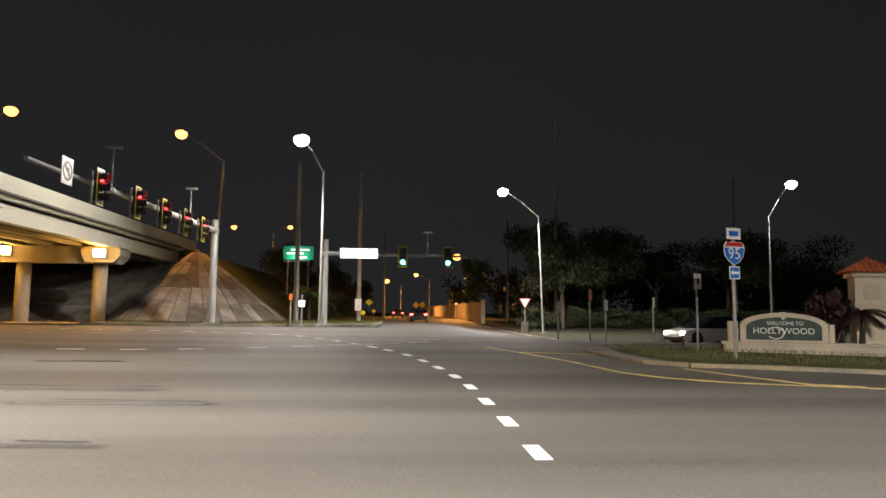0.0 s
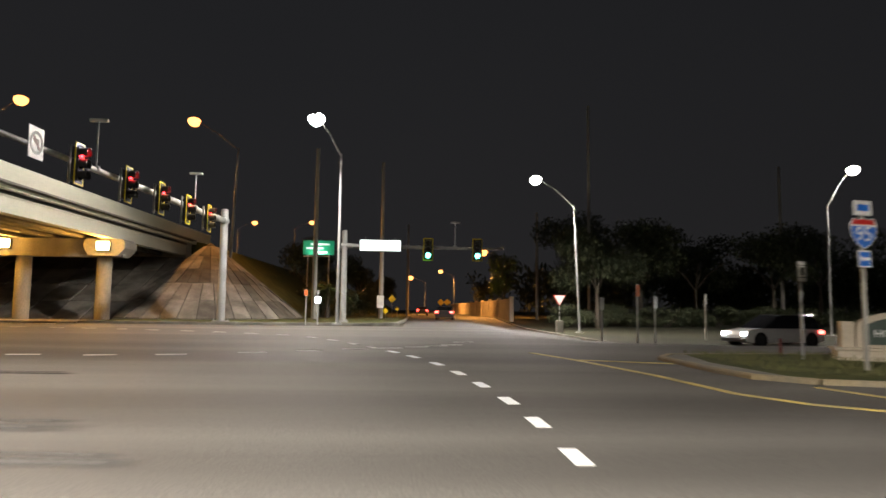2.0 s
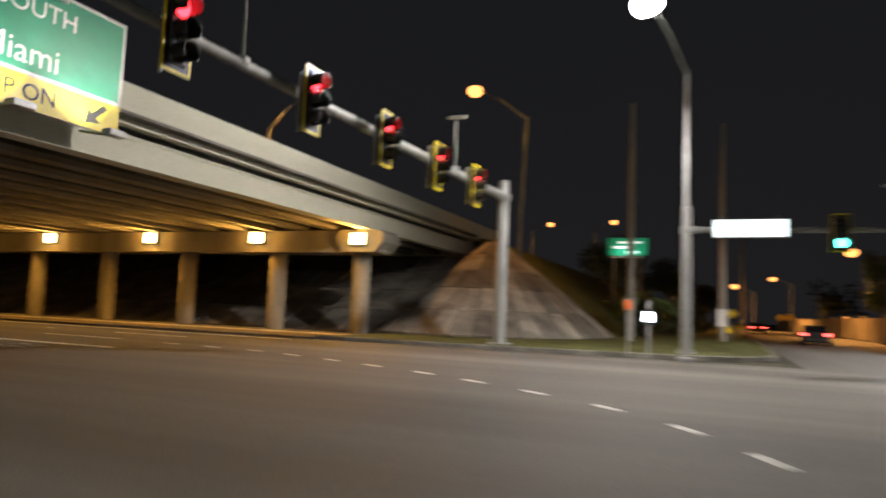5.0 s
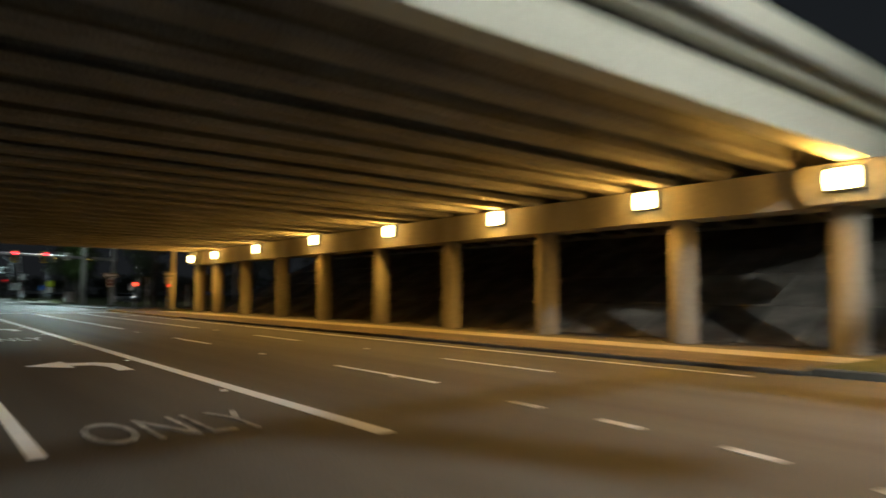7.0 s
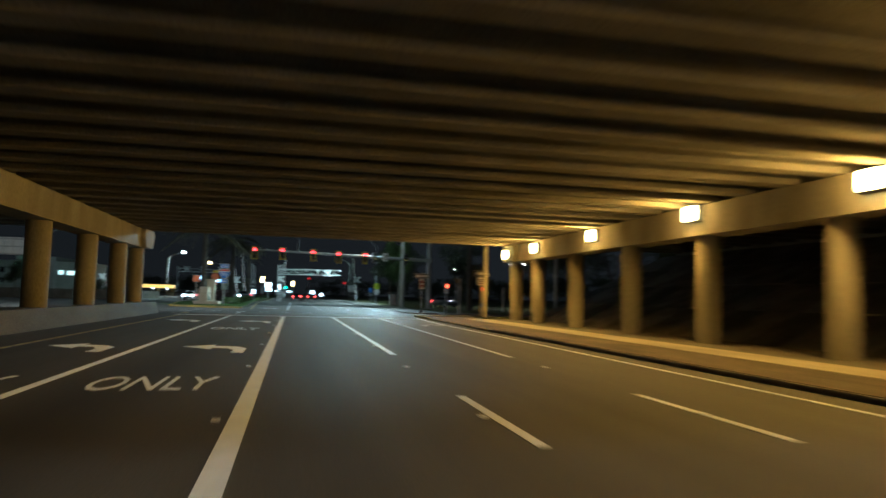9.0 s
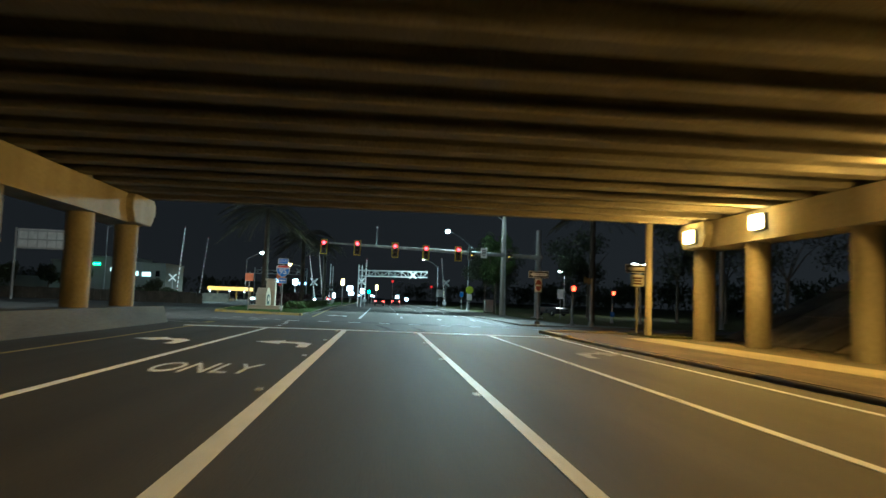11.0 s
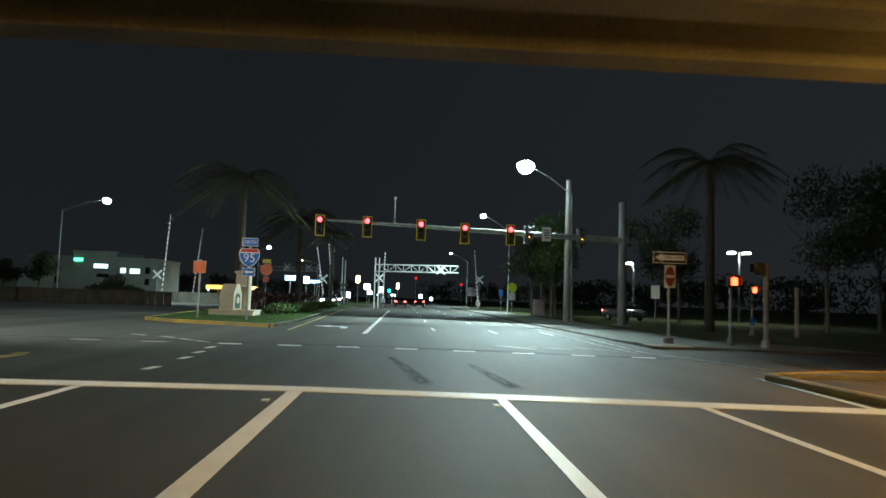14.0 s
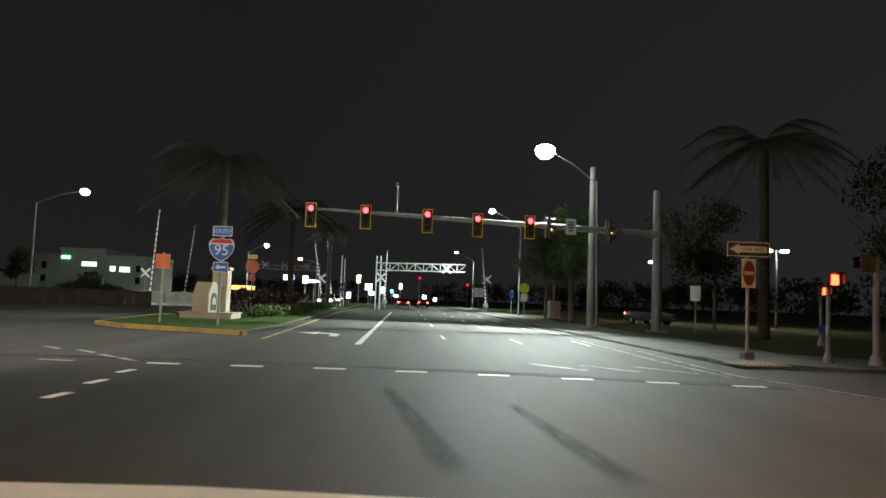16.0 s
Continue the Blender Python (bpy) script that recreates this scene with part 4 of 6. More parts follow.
def mast(foot, top, tip, base_r, label, z_arm):
    """An upright post with one long level arm that reaches to tip."""
    f, t = Vector(foot), Vector(tip)
    ob = thing("signal_mast", pose(*f), label, "signal mast")
    part("post", tube(bmesh.new(), (0, 0, 0), (0, 0, top - f.z), base_r, base_r * 0.86, 20), STEEL, ob, smooth=40)
    part("cap", tube(bmesh.new(), (0, 0, top - f.z), (0, 0, top - f.z + 0.06), base_r * 0.9, base_r * 0.5, 20), STEEL, ob)
    start = Vector((0, 0, z_arm - f.z))
    part("arm", tube(bmesh.new(), start, t - f, base_r * 0.72, 0.075, 16), STEEL, ob, smooth=40)
    d = (t - f - start).normalized()
    part("collar", tube(bmesh.new(), start - d * base_r * 1.1, start + d * (base_r + 0.25), base_r * 0.95, base_r * 0.8, 16), STEEL, ob)
    part("base_plate", box(bmesh.new(), -base_r * 1.7, base_r * 1.7, -base_r * 1.7, base_r * 1.7, 0, 0.08, 0.01), STEEL, ob)
    for a in (45, 135, 225, 315):
        part("bolt", tube(bmesh.new(), (base_r * 1.9 * math.cos(radians(a)), base_r * 1.9 * math.sin(radians(a)), 0.08), (base_r * 1.9 * math.cos(radians(a)), base_r * 1.9 * math.sin(radians(a)), 0.2), 0.03, 0.03, 8), STEEL, ob)
    return ob


def detector(at, height, label="slim grey camera post standing on a signal arm"):
    ob = thing("camera_post", pose(*at), label, "camera post", "camera posts")
    part("post", tube(bmesh.new(), (0, 0, 0), (0, 0, height), 0.035, 0.03, 8), STEEL, ob)
    part("camera", box(bmesh.new(), -0.3, 0.34, -0.07, 0.07, height - 0.01, height + 0.1, 0.02), ALUMINIUM, ob)
    part("clamp", box(bmesh.new(), -0.13, 0.13, -0.09, 0.09, -0.02, 0.12, 0.02), STEEL, ob)
    return ob


def bolted_sign(name, at, turn, w, hgt, material, label, category="sign", rim=None, group="", round_r=0.04):
    """A flat sign plate whose face looks along its own -y; returns it for symbols to be added as parts."""
    ob = thing(name, pose(*at, 0, 0, turn), label, category, group)
    part("plate", box(bmesh.new(), -w / 2, w / 2, 0.0, 0.02, -hgt / 2, hgt / 2, 0.008), ALUMINIUM, ob)
    if rim:
        part("rim", box(bmesh.new(), -w / 2 + 0.005, w / 2 - 0.005, -0.004, -0.001, -hgt / 2 + 0.005, hgt / 2 - 0.005), rim, ob)
        part("face", box(bmesh.new(), -w / 2 + 0.04, w / 2 - 0.04, -0.009, -0.006, -hgt / 2 + 0.04, hgt / 2 - 0.04), material, ob)
    else:
        part("face", box(bmesh.new(), -w / 2 + 0.01, w / 2 - 0.01, -0.006, -0.002, -hgt / 2 + 0.01, hgt / 2 - 0.01), material, ob)
    return ob


def symbol(name, ob, outline, material, depth=-0.014, label=""):
    """A flat shape of (across, up) set on a sign's face."""
    bm = bmesh.new()
    front = [bm.verts.new((x, depth, z)) for x, z in outline]
    back = [bm.verts.new((x, depth + 0.004, z)) for x, z in outline]
    n = len(outline)
    for k in range(n):
        bm.faces.new((front[k], front[(k + 1) % n], back[(k + 1) % n], back[k]))
    bm.faces.new(front)
    bm.faces.new(back[::-1])
    return part(name, bm, material, ob, label)


def ring_symbol(name, ob, r0, r1, material, depth=-0.014, cz=0.0):
    bm = bmesh.new()
    seg = 28
    a = [[bm.verts.new((r * math.cos(k * math.tau / seg), y, cz + r * math.sin(k * math.tau / seg))) for k in range(seg)] for r, y in ((r0, depth), (r1, depth), (r1, depth + 0.004), (r0, depth + 0.004))]
    for p, q in zip(a, a[1:] + a[:1]):
        for k in range(seg):
            bm.faces.new((p[k], p[(k + 1) % seg], q[(k + 1) % seg], q[k]))
    return part(name, bm, material, ob)


def words(ob, text, size, x, z, material, depth=-0.016, name="lettering"):
    return lettering(name, text, size, pose(x, depth, z, 90, 0, 0), material, "", parent=ob, thick=0.002)


def bars(ob, rows, material, depth=-0.014):
    """Writing too small to read: plain bars of (x0, x1, z0, z1)."""
    for x0, x1, z0, z1 in rows:
        symbol("text_bar", ob, [(x0, z0), (x1, z0), (x1, z1), (x0, z1)], material, depth)


# mast over the westbound lanes before the bridge
mast((-12.2, 44.7, 0.12), 6.75, (-12.0, 21.6, 5.56), 0.24, "steel signal mast with a long arm over the lanes", 6.1)
for k, y in enumerate((26.15, 29.75, 32.9, 36.05, 39.1)):
    signal_head((-11.72 + 0.02 * (y - 26), y, 5.5), 90, "red", group="signals before the bridge")
for y, z in ((28.1, 5.72), (38.75, 5.98)):
    detector((-12.05, y, z), 1.72)
noturn = bolted_sign("no_left_turn_sign", (-11.92, 24.1, 5.68), 90, 0.8, 0.95, WHITE_SIGN, "white sign with a barred turning arrow on a signal arm")
ring_symbol("ring", noturn, 0.25, 0.345, BLACK_SIGN)
symbol("bar", noturn, [(-0.22, 0.16), (-0.16, 0.22), (0.22, -0.16), (0.16, -0.22)], RED_DULL, -0.020)
symbol("arrow", noturn, [(0.06, -0.2), (0.12, -0.2), (0.12, 0.12), (-0.06, 0.12), (-0.06, 0.2), (-0.2, 0.08), (-0.06, -0.03), (-0.06, 0.05), (0.06, 0.05)], BLACK_SIGN)

# mast over the side street
mast((-5.2, 46.0, 0.1), 5.75, (4.6, 46.0, 4.78), 0.19, "steel signal mast over the mouth of the side street", 4.85)
for x in (-0.05, 2.98):
    signal_head((x, 45.75, 4.68), 0, "green", group="signals over the side street")
detector((1.62, 46, 4.85), 1.5)
name_sign = thing("street_name_sign", pose(-2.98, 45.7, 4.86), "long lit street name sign hung from a signal arm", "street sign")
part("case", box(bmesh.new(), -1.27, 1.27, -0.08, 0.12, -0.36, 0.36, 0.03), ALUMINIUM, name_sign)
part("face", box(bmesh.new(), -1.22, 1.22, -0.095, -0.082, -0.31, 0.31), GLOW_NAME, name_sign, "glowing white face")
for x in (-0.9, 0.9):
    part("hanger", tube(bmesh.new(), (x, 0.03, 0.34), (x, 0.03, 0.5), 0.03, 0.03, 8), STEEL, name_sign)

# mast before the railway crossing
mast((-108.9, 49.2, 0.06), 8.6, (-107.0, 28.5, 6.4), 0.3, "steel signal mast with a long arm beyond the junction", 5.95)
ARM = lambda y: -107.0 - 0.093 * (y - 28)
for y, z in ((28.63, 6.18), (31.66, 6.22), (35.17, 6.18), (38.09, 6.08), (41.2, 6.12)):
    signal_head((ARM(y) + 0.3, y, z - 0.18), 90, "red", group="signals beyond the junction")
signal_head((ARM(42.39) + 0.35, 42.4, 6.0), 158, "amber", border=BLACK, group="angled signals", label="black traffic signal turned aside with its amber lamp alight")
signal_head((ARM(46.1) + 0.35, 46.1, 6.0), 150, "amber", border=BLACK, group="angled signals", label="black traffic signal turned aside with its amber lamp alight")
detector((ARM(33.4), 33.4, 6.4), 1.6)
plate = bolted_sign("mast_sign", (ARM(43.7) + 0.3, 43.7, 6.12), 90, 0.62, 0.95, WHITE_SIGN, "white regulatory sign on the signal arm")
bars(plate, [(-0.2, 0.2, 0.2, 0.28), (-0.2, 0.2, 0.05, 0.13), (-0.2, 0.2, -0.1, -0.02), (-0.14, 0.14, -0.28, -0.2)], BLACK_SIGN)


# ---- bridge lights and guide sign ----
for k, (x, z) in enumerate(((-20.38, 4.71), (-26.65, 4.81), (-34.05, 4.84), (-42.16, 4.86), (-50.36, 4.9), (-59.09, 4.8), (-67.36, 4.7), (-72.15, 4.55))):
    y = 47.45 if k in (0, 7) else 47.75
    ob = thing("wall_light", pose(x, y, z), "square wall light with amber glow on the bridge cap beam", "wall light", "bridge wall lights")
    part("housing", box(bmesh.new(), -0.42, 0.42, -0.14, 0.0, -0.3, 0.32, 0.03), BLACK, ob)
    # lens box oversized: the glare round the light is built into it
    part("lens", box(bmesh.new(), -0.4, 0.4, -0.3, -0.135, -0.27, 0.29, 0.09), GLOW_AMBER, ob, "glowing amber lens enlarged to take in glare")
    lamp("wall_light_bulb", (x, y - 0.34, z - 0.02), (x, y - 3.0, z - 2.4), 760, AMBER, 168, 0.22, 0.45)
    bulb("wall_light_glow", (x, y - 0.45, z + 0.05), 185, AMBER, 0.2)

big = thing("guide_sign", pose(-18.8, 28.1, 5.62, 0, 0, 90), "large green motorway guide sign with yellow strip on the bridge", "guide sign")
part("plate", box(bmesh.new(), -3.35, 3.35, 0.0, 0.06, -0.02, 3.05, 0.02), ALUMINIUM, big)
part("rim", box(bmesh.new(), -3.33, 3.33, -0.012, -0.002, 0.82, 3.03), WHITE_SIGN, big)
part("green_face", box(bmesh.new(), -3.25, 3.25, -0.02, -0.014, 0.88, 2.96), GREEN_SIGN, big)
part("yellow_face", box(bmesh.new(), -3.33, 3.33, -0.012, -0.002, 0.0, 0.80), YELLOW_SIGN, big)
words(big, "Miami", 0.82, 0.5, 1.3, WHITE_SIGN, -0.026)
words(big, "SOUTH", 0.62, 0.85, 2.42, WHITE_SIGN, -0.026)
words(big, "RAMP ON", 0.56, 0.25, 0.40, BLACK_SIGN, -0.018)
symbol("arrow", big, [(2.30, 0.12), (2.75, 0.20), (2.62, 0.31), (2.95, 0.62), (2.82, 0.72), (2.50, 0.42), (2.38, 0.55)], BLACK_SIGN, -0.018)


def shield(ob, r, cz, cx=0.0, depth=-0.014, text="95", size=None):
    top = [(-0.98, 0.55), (-0.72, 0.86), (-0.36, 0.78), (0, 0.88), (0.36, 0.78), (0.72, 0.86), (0.98, 0.55)]
    low = [(1.0, 0.2), (0.86, -0.3), (0.5, -0.72), (0, -1.0), (-0.5, -0.72), (-0.86, -0.3), (-1.0, 0.2)]
    f = lambda pts, k, z=0.0: [(cx + x * r * k, cz + y * r * k + z) for x, y in pts]
    symbol("shield_edge", ob, f((top + low)[::-1], 1.0), WHITE_SIGN, depth)
    symbol("shield_crown", ob, f(([(-0.93, 0.5), (0.93, 0.5)] + top[::-1][1:-1])[::1], 0.95, 0.0), RED_SIGN, depth - 0.005, "red crown of the shield")
    symbol("shield_field", ob, f(([(-0.95, 0.40), (0.95, 0.40)] + low)[::-1], 0.93, 0.0), BLUE_SIGN, depth - 0.005, "blue field of the shield")
    lettering("lettering", text, size or r * 0.95, pose(cx, depth - 0.007, cz - 0.12 * r, 90, 0, 0), WHITE_SIGN, "", parent=ob, thick=0.002)


shield(big, 0.48, 2.38, -1.0, -0.024)
for x in (-2.6, -0.2, 2.2):
    arm = part("light_arm", tube(bmesh.new(), (x, 0.0, -0.12), (x, -1.15, -0.32), 0.04, 0.04, 8), STEEL, big)
    part("light_box", box(bmesh.new(), x - 0.26, x + 0.26, -1.35, -1.05, -0.36, -0.2, 0.03), ALUMINIUM, big)
for x in (-2.4, 0.0, 2.4):
    part("bracket", box(bmesh.new(), x - 0.05, x + 0.05, 0.06, 0.3, 0.3, 2.7), STEEL, big)
lamp("sign_light", (-17.95, 30.4, 5.45), (-18.85, 30.2, 7.0), 330, (1.0, 0.98, 0.9), 92, 0.1)
lamp("sign_light", (-17.95, 28.0, 5.45), (-18.85, 27.8, 7.0), 280, (1.0, 0.98, 0.9), 92, 0.1)


# ---- signs on posts ----
def post_sign(foot, height, label, category="road sign", r=0.03, group="", material=STEEL, square=False):
    ob = thing("road_sign", pose(*foot), label, category, group)
    part("post", box(bmesh.new(), -r, r, -r, r, -0.05, height, 0.006) if square else tube(bmesh.new(), (0, 0, -0.05), (0, 0, height), r, r, 10), material, ob)
    return ob


def face_on(ob, z, w, hgt, material, turn, rim=None, off=0.05, name="panel", back=None):
    """A plate on a post; turn: the way its face looks, 0 is -y. Returns an empty part frame as the plate mesh itself."""
    m = pose(0, 0, z, 0, 0, turn) @ pose(0, -off, 0)
    plate = part(name, box(bmesh.new(), -w / 2, w / 2, 0.0, 0.012, -hgt / 2, hgt / 2, 0.004), back or ALUMINIUM, ob)
    plate.matrix_local = m
    if rim:
        part("rim", box(bmesh.new(), -w / 2 + 0.004, w / 2 - 0.004, -0.004, -0.001, -hgt / 2 + 0.004, hgt / 2 - 0.004), rim, plate)
        part("face", box(bmesh.new(), -w / 2 + 0.03, w / 2 - 0.03, -0.009, -0.006, -hgt / 2 + 0.03, hgt / 2 - 0.03), material, plate)
    elif material:
        part("face", box(bmesh.new(), -w / 2 + 0.008, w / 2 - 0.008, -0.006, -0.002, -hgt / 2 + 0.008, hgt / 2 - 0.008), material, plate)
    return plate


LEFT_ARROW = [(-0.30, 0.0), (-0.10, 0.14), (-0.10, 0.055), (0.28, 0.055), (0.28, -0.055), (-0.10, -0.055), (-0.10, -0.14)]
# interstate trailblazer on the near median
ob = post_sign((8.17, 17.45, lie(8, 17.4) + 0.12), 3.25, "interstate route marker with blue arrow plate on a median post", r=0.045, material=POLE_CONC)
p = face_on(ob, 3.2, 0.46, 0.30, WHITE_SIGN, 14)
bars(p, [(-0.15, 0.15, -0.06, 0.07)], BLUE_SIGN, -0.012)
p = face_on(ob, 2.70, 0.50, 0.02, None, 14, off=0.045)
shield(p, 0.34, 0.0, 0.0, -0.01, size=0.42)
p = face_on(ob, 2.17, 0.34, 0.34, BLUE_SIGN, 14, WHITE_SIGN)
symbol("arrow", p, [(x * 0.45, z * 0.55) for x, z in LEFT_ARROW], WHITE_SIGN)
# keep-right plate on the median nose
ob = post_sign((8.3, 19.9, lie(8.3, 19.9) + 0.12), 2.25, "small white regulatory sign on a thin post", r=0.035)
p = face_on(ob, 2.02, 0.32, 0.48, WHITE_SIGN, 25)
bars(p, [(-0.14, 0.14, 0.135, 0.15), (-0.14, 0.14, -0.15, -0.135), (-0.05, 0.05, -0.09, 0.09)], BLACK_SIGN, -0.012)
# interstate trailblazer on the far median
ob = post_sign((-97.3, 26.4, 0.12), 4.0, "interstate route marker with direction and arrow plates", r=0.055)
p = face_on(ob, 3.92, 0.80, 0.42, BLUE_SIGN, 90, WHITE_SIGN)
words(p, "SOUTH", 0.25, 0, 0, WHITE_SIGN)
p = face_on(ob, 3.17, 0.6, 0.02, None, 90, off=0.06)
shield(p, 0.52, 0.0, 0.0, -0.01, size=0.62)
p = face_on(ob, 2.42, 0.62, 0.42, BLUE_SIGN, 90, WHITE_SIGN)
symbol("arrow", p, [(x * 0.75, z * 0.85) for x, z in LEFT_ARROW], WHITE_SIGN)
# orange plate seen beside it
ob = post_sign((-98.3, 23.7, 0.12), 3.0, "orange roadside plate on a leaning wooden post", r=0.05, material=POLE_CONC)
face_on(ob, 2.62, 0.68, 0.62, ORANGE_SIGN, 78)
# stop sign and plate further along the median
ob = post_sign((-115.6, 23.6, 0.12), 3.7, "red octagonal sign with small plates on a median post", r=0.04)
p = face_on(ob, 3.2, 0.1, 0.1, None, 90)
symbol("octagon", p, [(0.48 * math.cos(radians(22.5 + 45 * k)), 0.48 * math.sin(radians(22.5 + 45 * k))) for k in range(8)], ORANGE_SIGN, -0.01)
face_on(ob, 3.85, 0.62, 0.3, YELLOW_SIGN, 90)
face_on(ob, 2.42, 0.45, 0.4, RED_SIGN, 90)
# one-way and do-not-enter signs at the ramp corner
ob = post_sign((-89.1, 44.6, 0.07), 3.3, "one-way arrow sign above a red do-not-enter sign", r=0.055)
p = face_on(ob, 3.36, 1.36, 0.46, BLACK_SIGN, 90, WHITE_SIGN, off=0.07)
symbol("arrow", p, [(-0.60, 0.0), (-0.30, 0.165), (-0.30, 0.10), (0.58, 0.10), (0.58, -0.10), (-0.30, -0.10), (-0.30, -0.165)], WHITE_SIGN)
words(p, "ONE WAY", 0.15, 0.14, 0, BLACK_SIGN, -0.019)
p = face_on(ob, 2.62, 0.5, 0.9, WHITE_SIGN, 100, off=0.07)
symbol("disc", p, [(0.21 * math.cos(k * math.tau / 24), 0.38 * math.sin(k * math.tau / 24)) for k in range(24)], FADED_RED, -0.012)
symbol("bar", p, [(-0.17, -0.05), (0.17, -0.05), (0.17, 0.06), (-0.17, 0.06)], WHITE_SIGN, -0.017)
box_base = box(bmesh.new(), -0.16, 0.16, -0.16, 0.16, -0.02, 0.22, 0.03)
part("footing", box_base, KERB, ob)
# the same pair under the bridge's far corner
ob = post_sign((-77.5, 47.02, 0.06), 3.55, "one-way arrow sign above a white plate on a post", r=0.05)
p = face_on(ob, 3.35, 1.22, 0.42, BLACK_SIGN, 90, WHITE_SIGN, off=0.07)
symbol("arrow", p, [(-0.54, 0.0), (-0.28, 0.15), (-0.28, 0.09), (0.54, 0.09), (0.54, -0.09), (-0.28, -0.09), (-0.28, -0.15)], WHITE_SIGN)
p = face_on(ob, 2.75, 0.72, 0.60, WHITE_SIGN, 90, off=0.07)
bars(p, [(-0.26, 0.26, 0.08, 0.16), (-0.2, 0.2, -0.06, 0.02), (-0.24, 0.24, -0.2, -0.12)], RED_DULL, -0.012)
pole("sign_pole", (-75.35, 46.75, 0.1), 6.2, 0.17, 0.17, POLE_CONC, "thick round post reaching up to the bridge edge", "post")
# yield sign with a footing at the far corner of the first crossing
ob = post_sign((10.15, 55.4, lie(10.15, 55.4) + 0.1), 2.75, "triangular yield sign on a post above a pedestal", r=0.04)
p = face_on(ob, 2.45, 0.1, 0.1, None, 0)
symbol("edge", p, [(-0.5, 0.43), (0.0, -0.46), (0.5, 0.43)], RED_SIGN, -0.01)
symbol("triangle", p, [(-0.42, 0.38), (0.0, -0.36), (0.42, 0.38)], WHITE_SIGN, -0.015)
part("pedestal", box(bmesh.new(), -0.26, 0.26, -0.26, 0.26, -0.1, 0.95, 0.04), KERB, ob)
# other posts there
for x, y, hgt, w, t in ((9.0, 39.6, 2.4, 0.26, 20), (10.8, 39.3, 3.1, 0.55, 52), (11.7, 39.2, 2.5, 0.3, 30), (16.5, 44.1, 2.8, 0.5, 55)):
    ob = post_sign((x, y, lie(x, y) + 0.1), hgt, "pale post with a plate turned aside near the footway", r=0.06, material=WHITE_POST)
    face_on(ob, hgt - 0.35, w, 0.62, ORANGE_SIGN if w == 0.55 else WHITE_SIGN, t)
# cluster at the north-west corner
ob = post_sign((-6.25, 42.6, lie(-6.2, 42.6) + 0.1), 1.9, "pedestrian signal post with a glowing white lamp", "pedestrian signal", r=0.05)
p = face_on(ob, 1.35, 0.42, 0.46, None, 0, back=BLACK)
part("lens", box(bmesh.new(), -0.15, 0.15, -0.03, -0.002, -0.16, 0.16, 0.03), GLOW_WALK, p, "glowing white lamp")
ob = post_sign((-6.95, 42.8, lie(-6.9, 42.8) + 0.1), 1.95, "post with an orange push-button box", "pedestrian post", r=0.04)
face_on(ob, 1.75, 0.22, 0.34, ORANGE_SIGN, 0)
for x, y, z, w, mat in ((-3.9, 65, 1.55, 0.62, WHITE_SIGN), (-3.2, 75, 1.95, 0.62, YELLOW_SIGN), (-3.5, 66.5, 0.78, 0.42, YELLOW_SIGN), (-2.7, 76.5, 0.95, 0.38, YELLOW_SIGN), (3.75, 125, 2.25, 0.95, YELLOW_SIGN), (4.95, 126, 2.3, 0.95, YELLOW_SIGN)):
    ob = post_sign((x, y, lie(x, y) + 0.1), z, "roadside sign with a bright plate along the side street")
    p = face_on(ob, z, 0.1, 0.1, None, 0)
    if mat is YELLOW_SIGN:
        symbol("diamond", p, [(0, -w * 0.66), (w * 0.66, 0), (0, w * 0.66), (-w * 0.66, 0)], mat, -0.01)
    else:
        symbol("panel", p, [(-w / 2, -0.55), (w / 2, -0.55), (w / 2, 0.55), (-w / 2, 0.55)], mat, -0.01)
far_sign = thing("motorway_sign", pose(-11.95, 82, 0.0), "green motorway sign on two posts beside the embankment", "guide sign")
for x in (-1.2, 1.2):
    part("post", tube(bmesh.new(), (x, 0.1, 0), (x, 0.1, 8.6), 0.09, 0.09, 10), STEEL, far_sign)
part("plate", box(bmesh.new(), -1.8, 1.8, 0, 0.05, 7.1, 8.75, 0.02), GREEN_SIGN, far_sign)
# bar, arms and lamp are added to brighten the plate, in place of retroreflection
part("added_light_bar", box(bmesh.new(), -1.5, 1.5, -1.1, -0.95, 6.8, 6.9, 0.02), ALUMINIUM, far_sign)
for x in (-1.2, 1.2):
    part("light_arm", tube(bmesh.new(), (x, 0, 7.0), (x, -1.0, 6.85), 0.03, 0.03, 6), STEEL, far_sign)
lamp("sign_light", (-11.95, 80.9, 6.95), (-11.95, 82, 8.0), 260, (0.9, 1.0, 0.95), 150, 0.3)
for x0, x1, z in ((-0.9, 1.3, 8.3), (-1.4, 0.6, 7.85), (-0.2, 1.0, 7.4)):
    part("text_bar", box(bmesh.new(), x0, x1, -0.012, -0.004, z - 0.1, z + 0.12), WHITE_SIGN, far_sign)


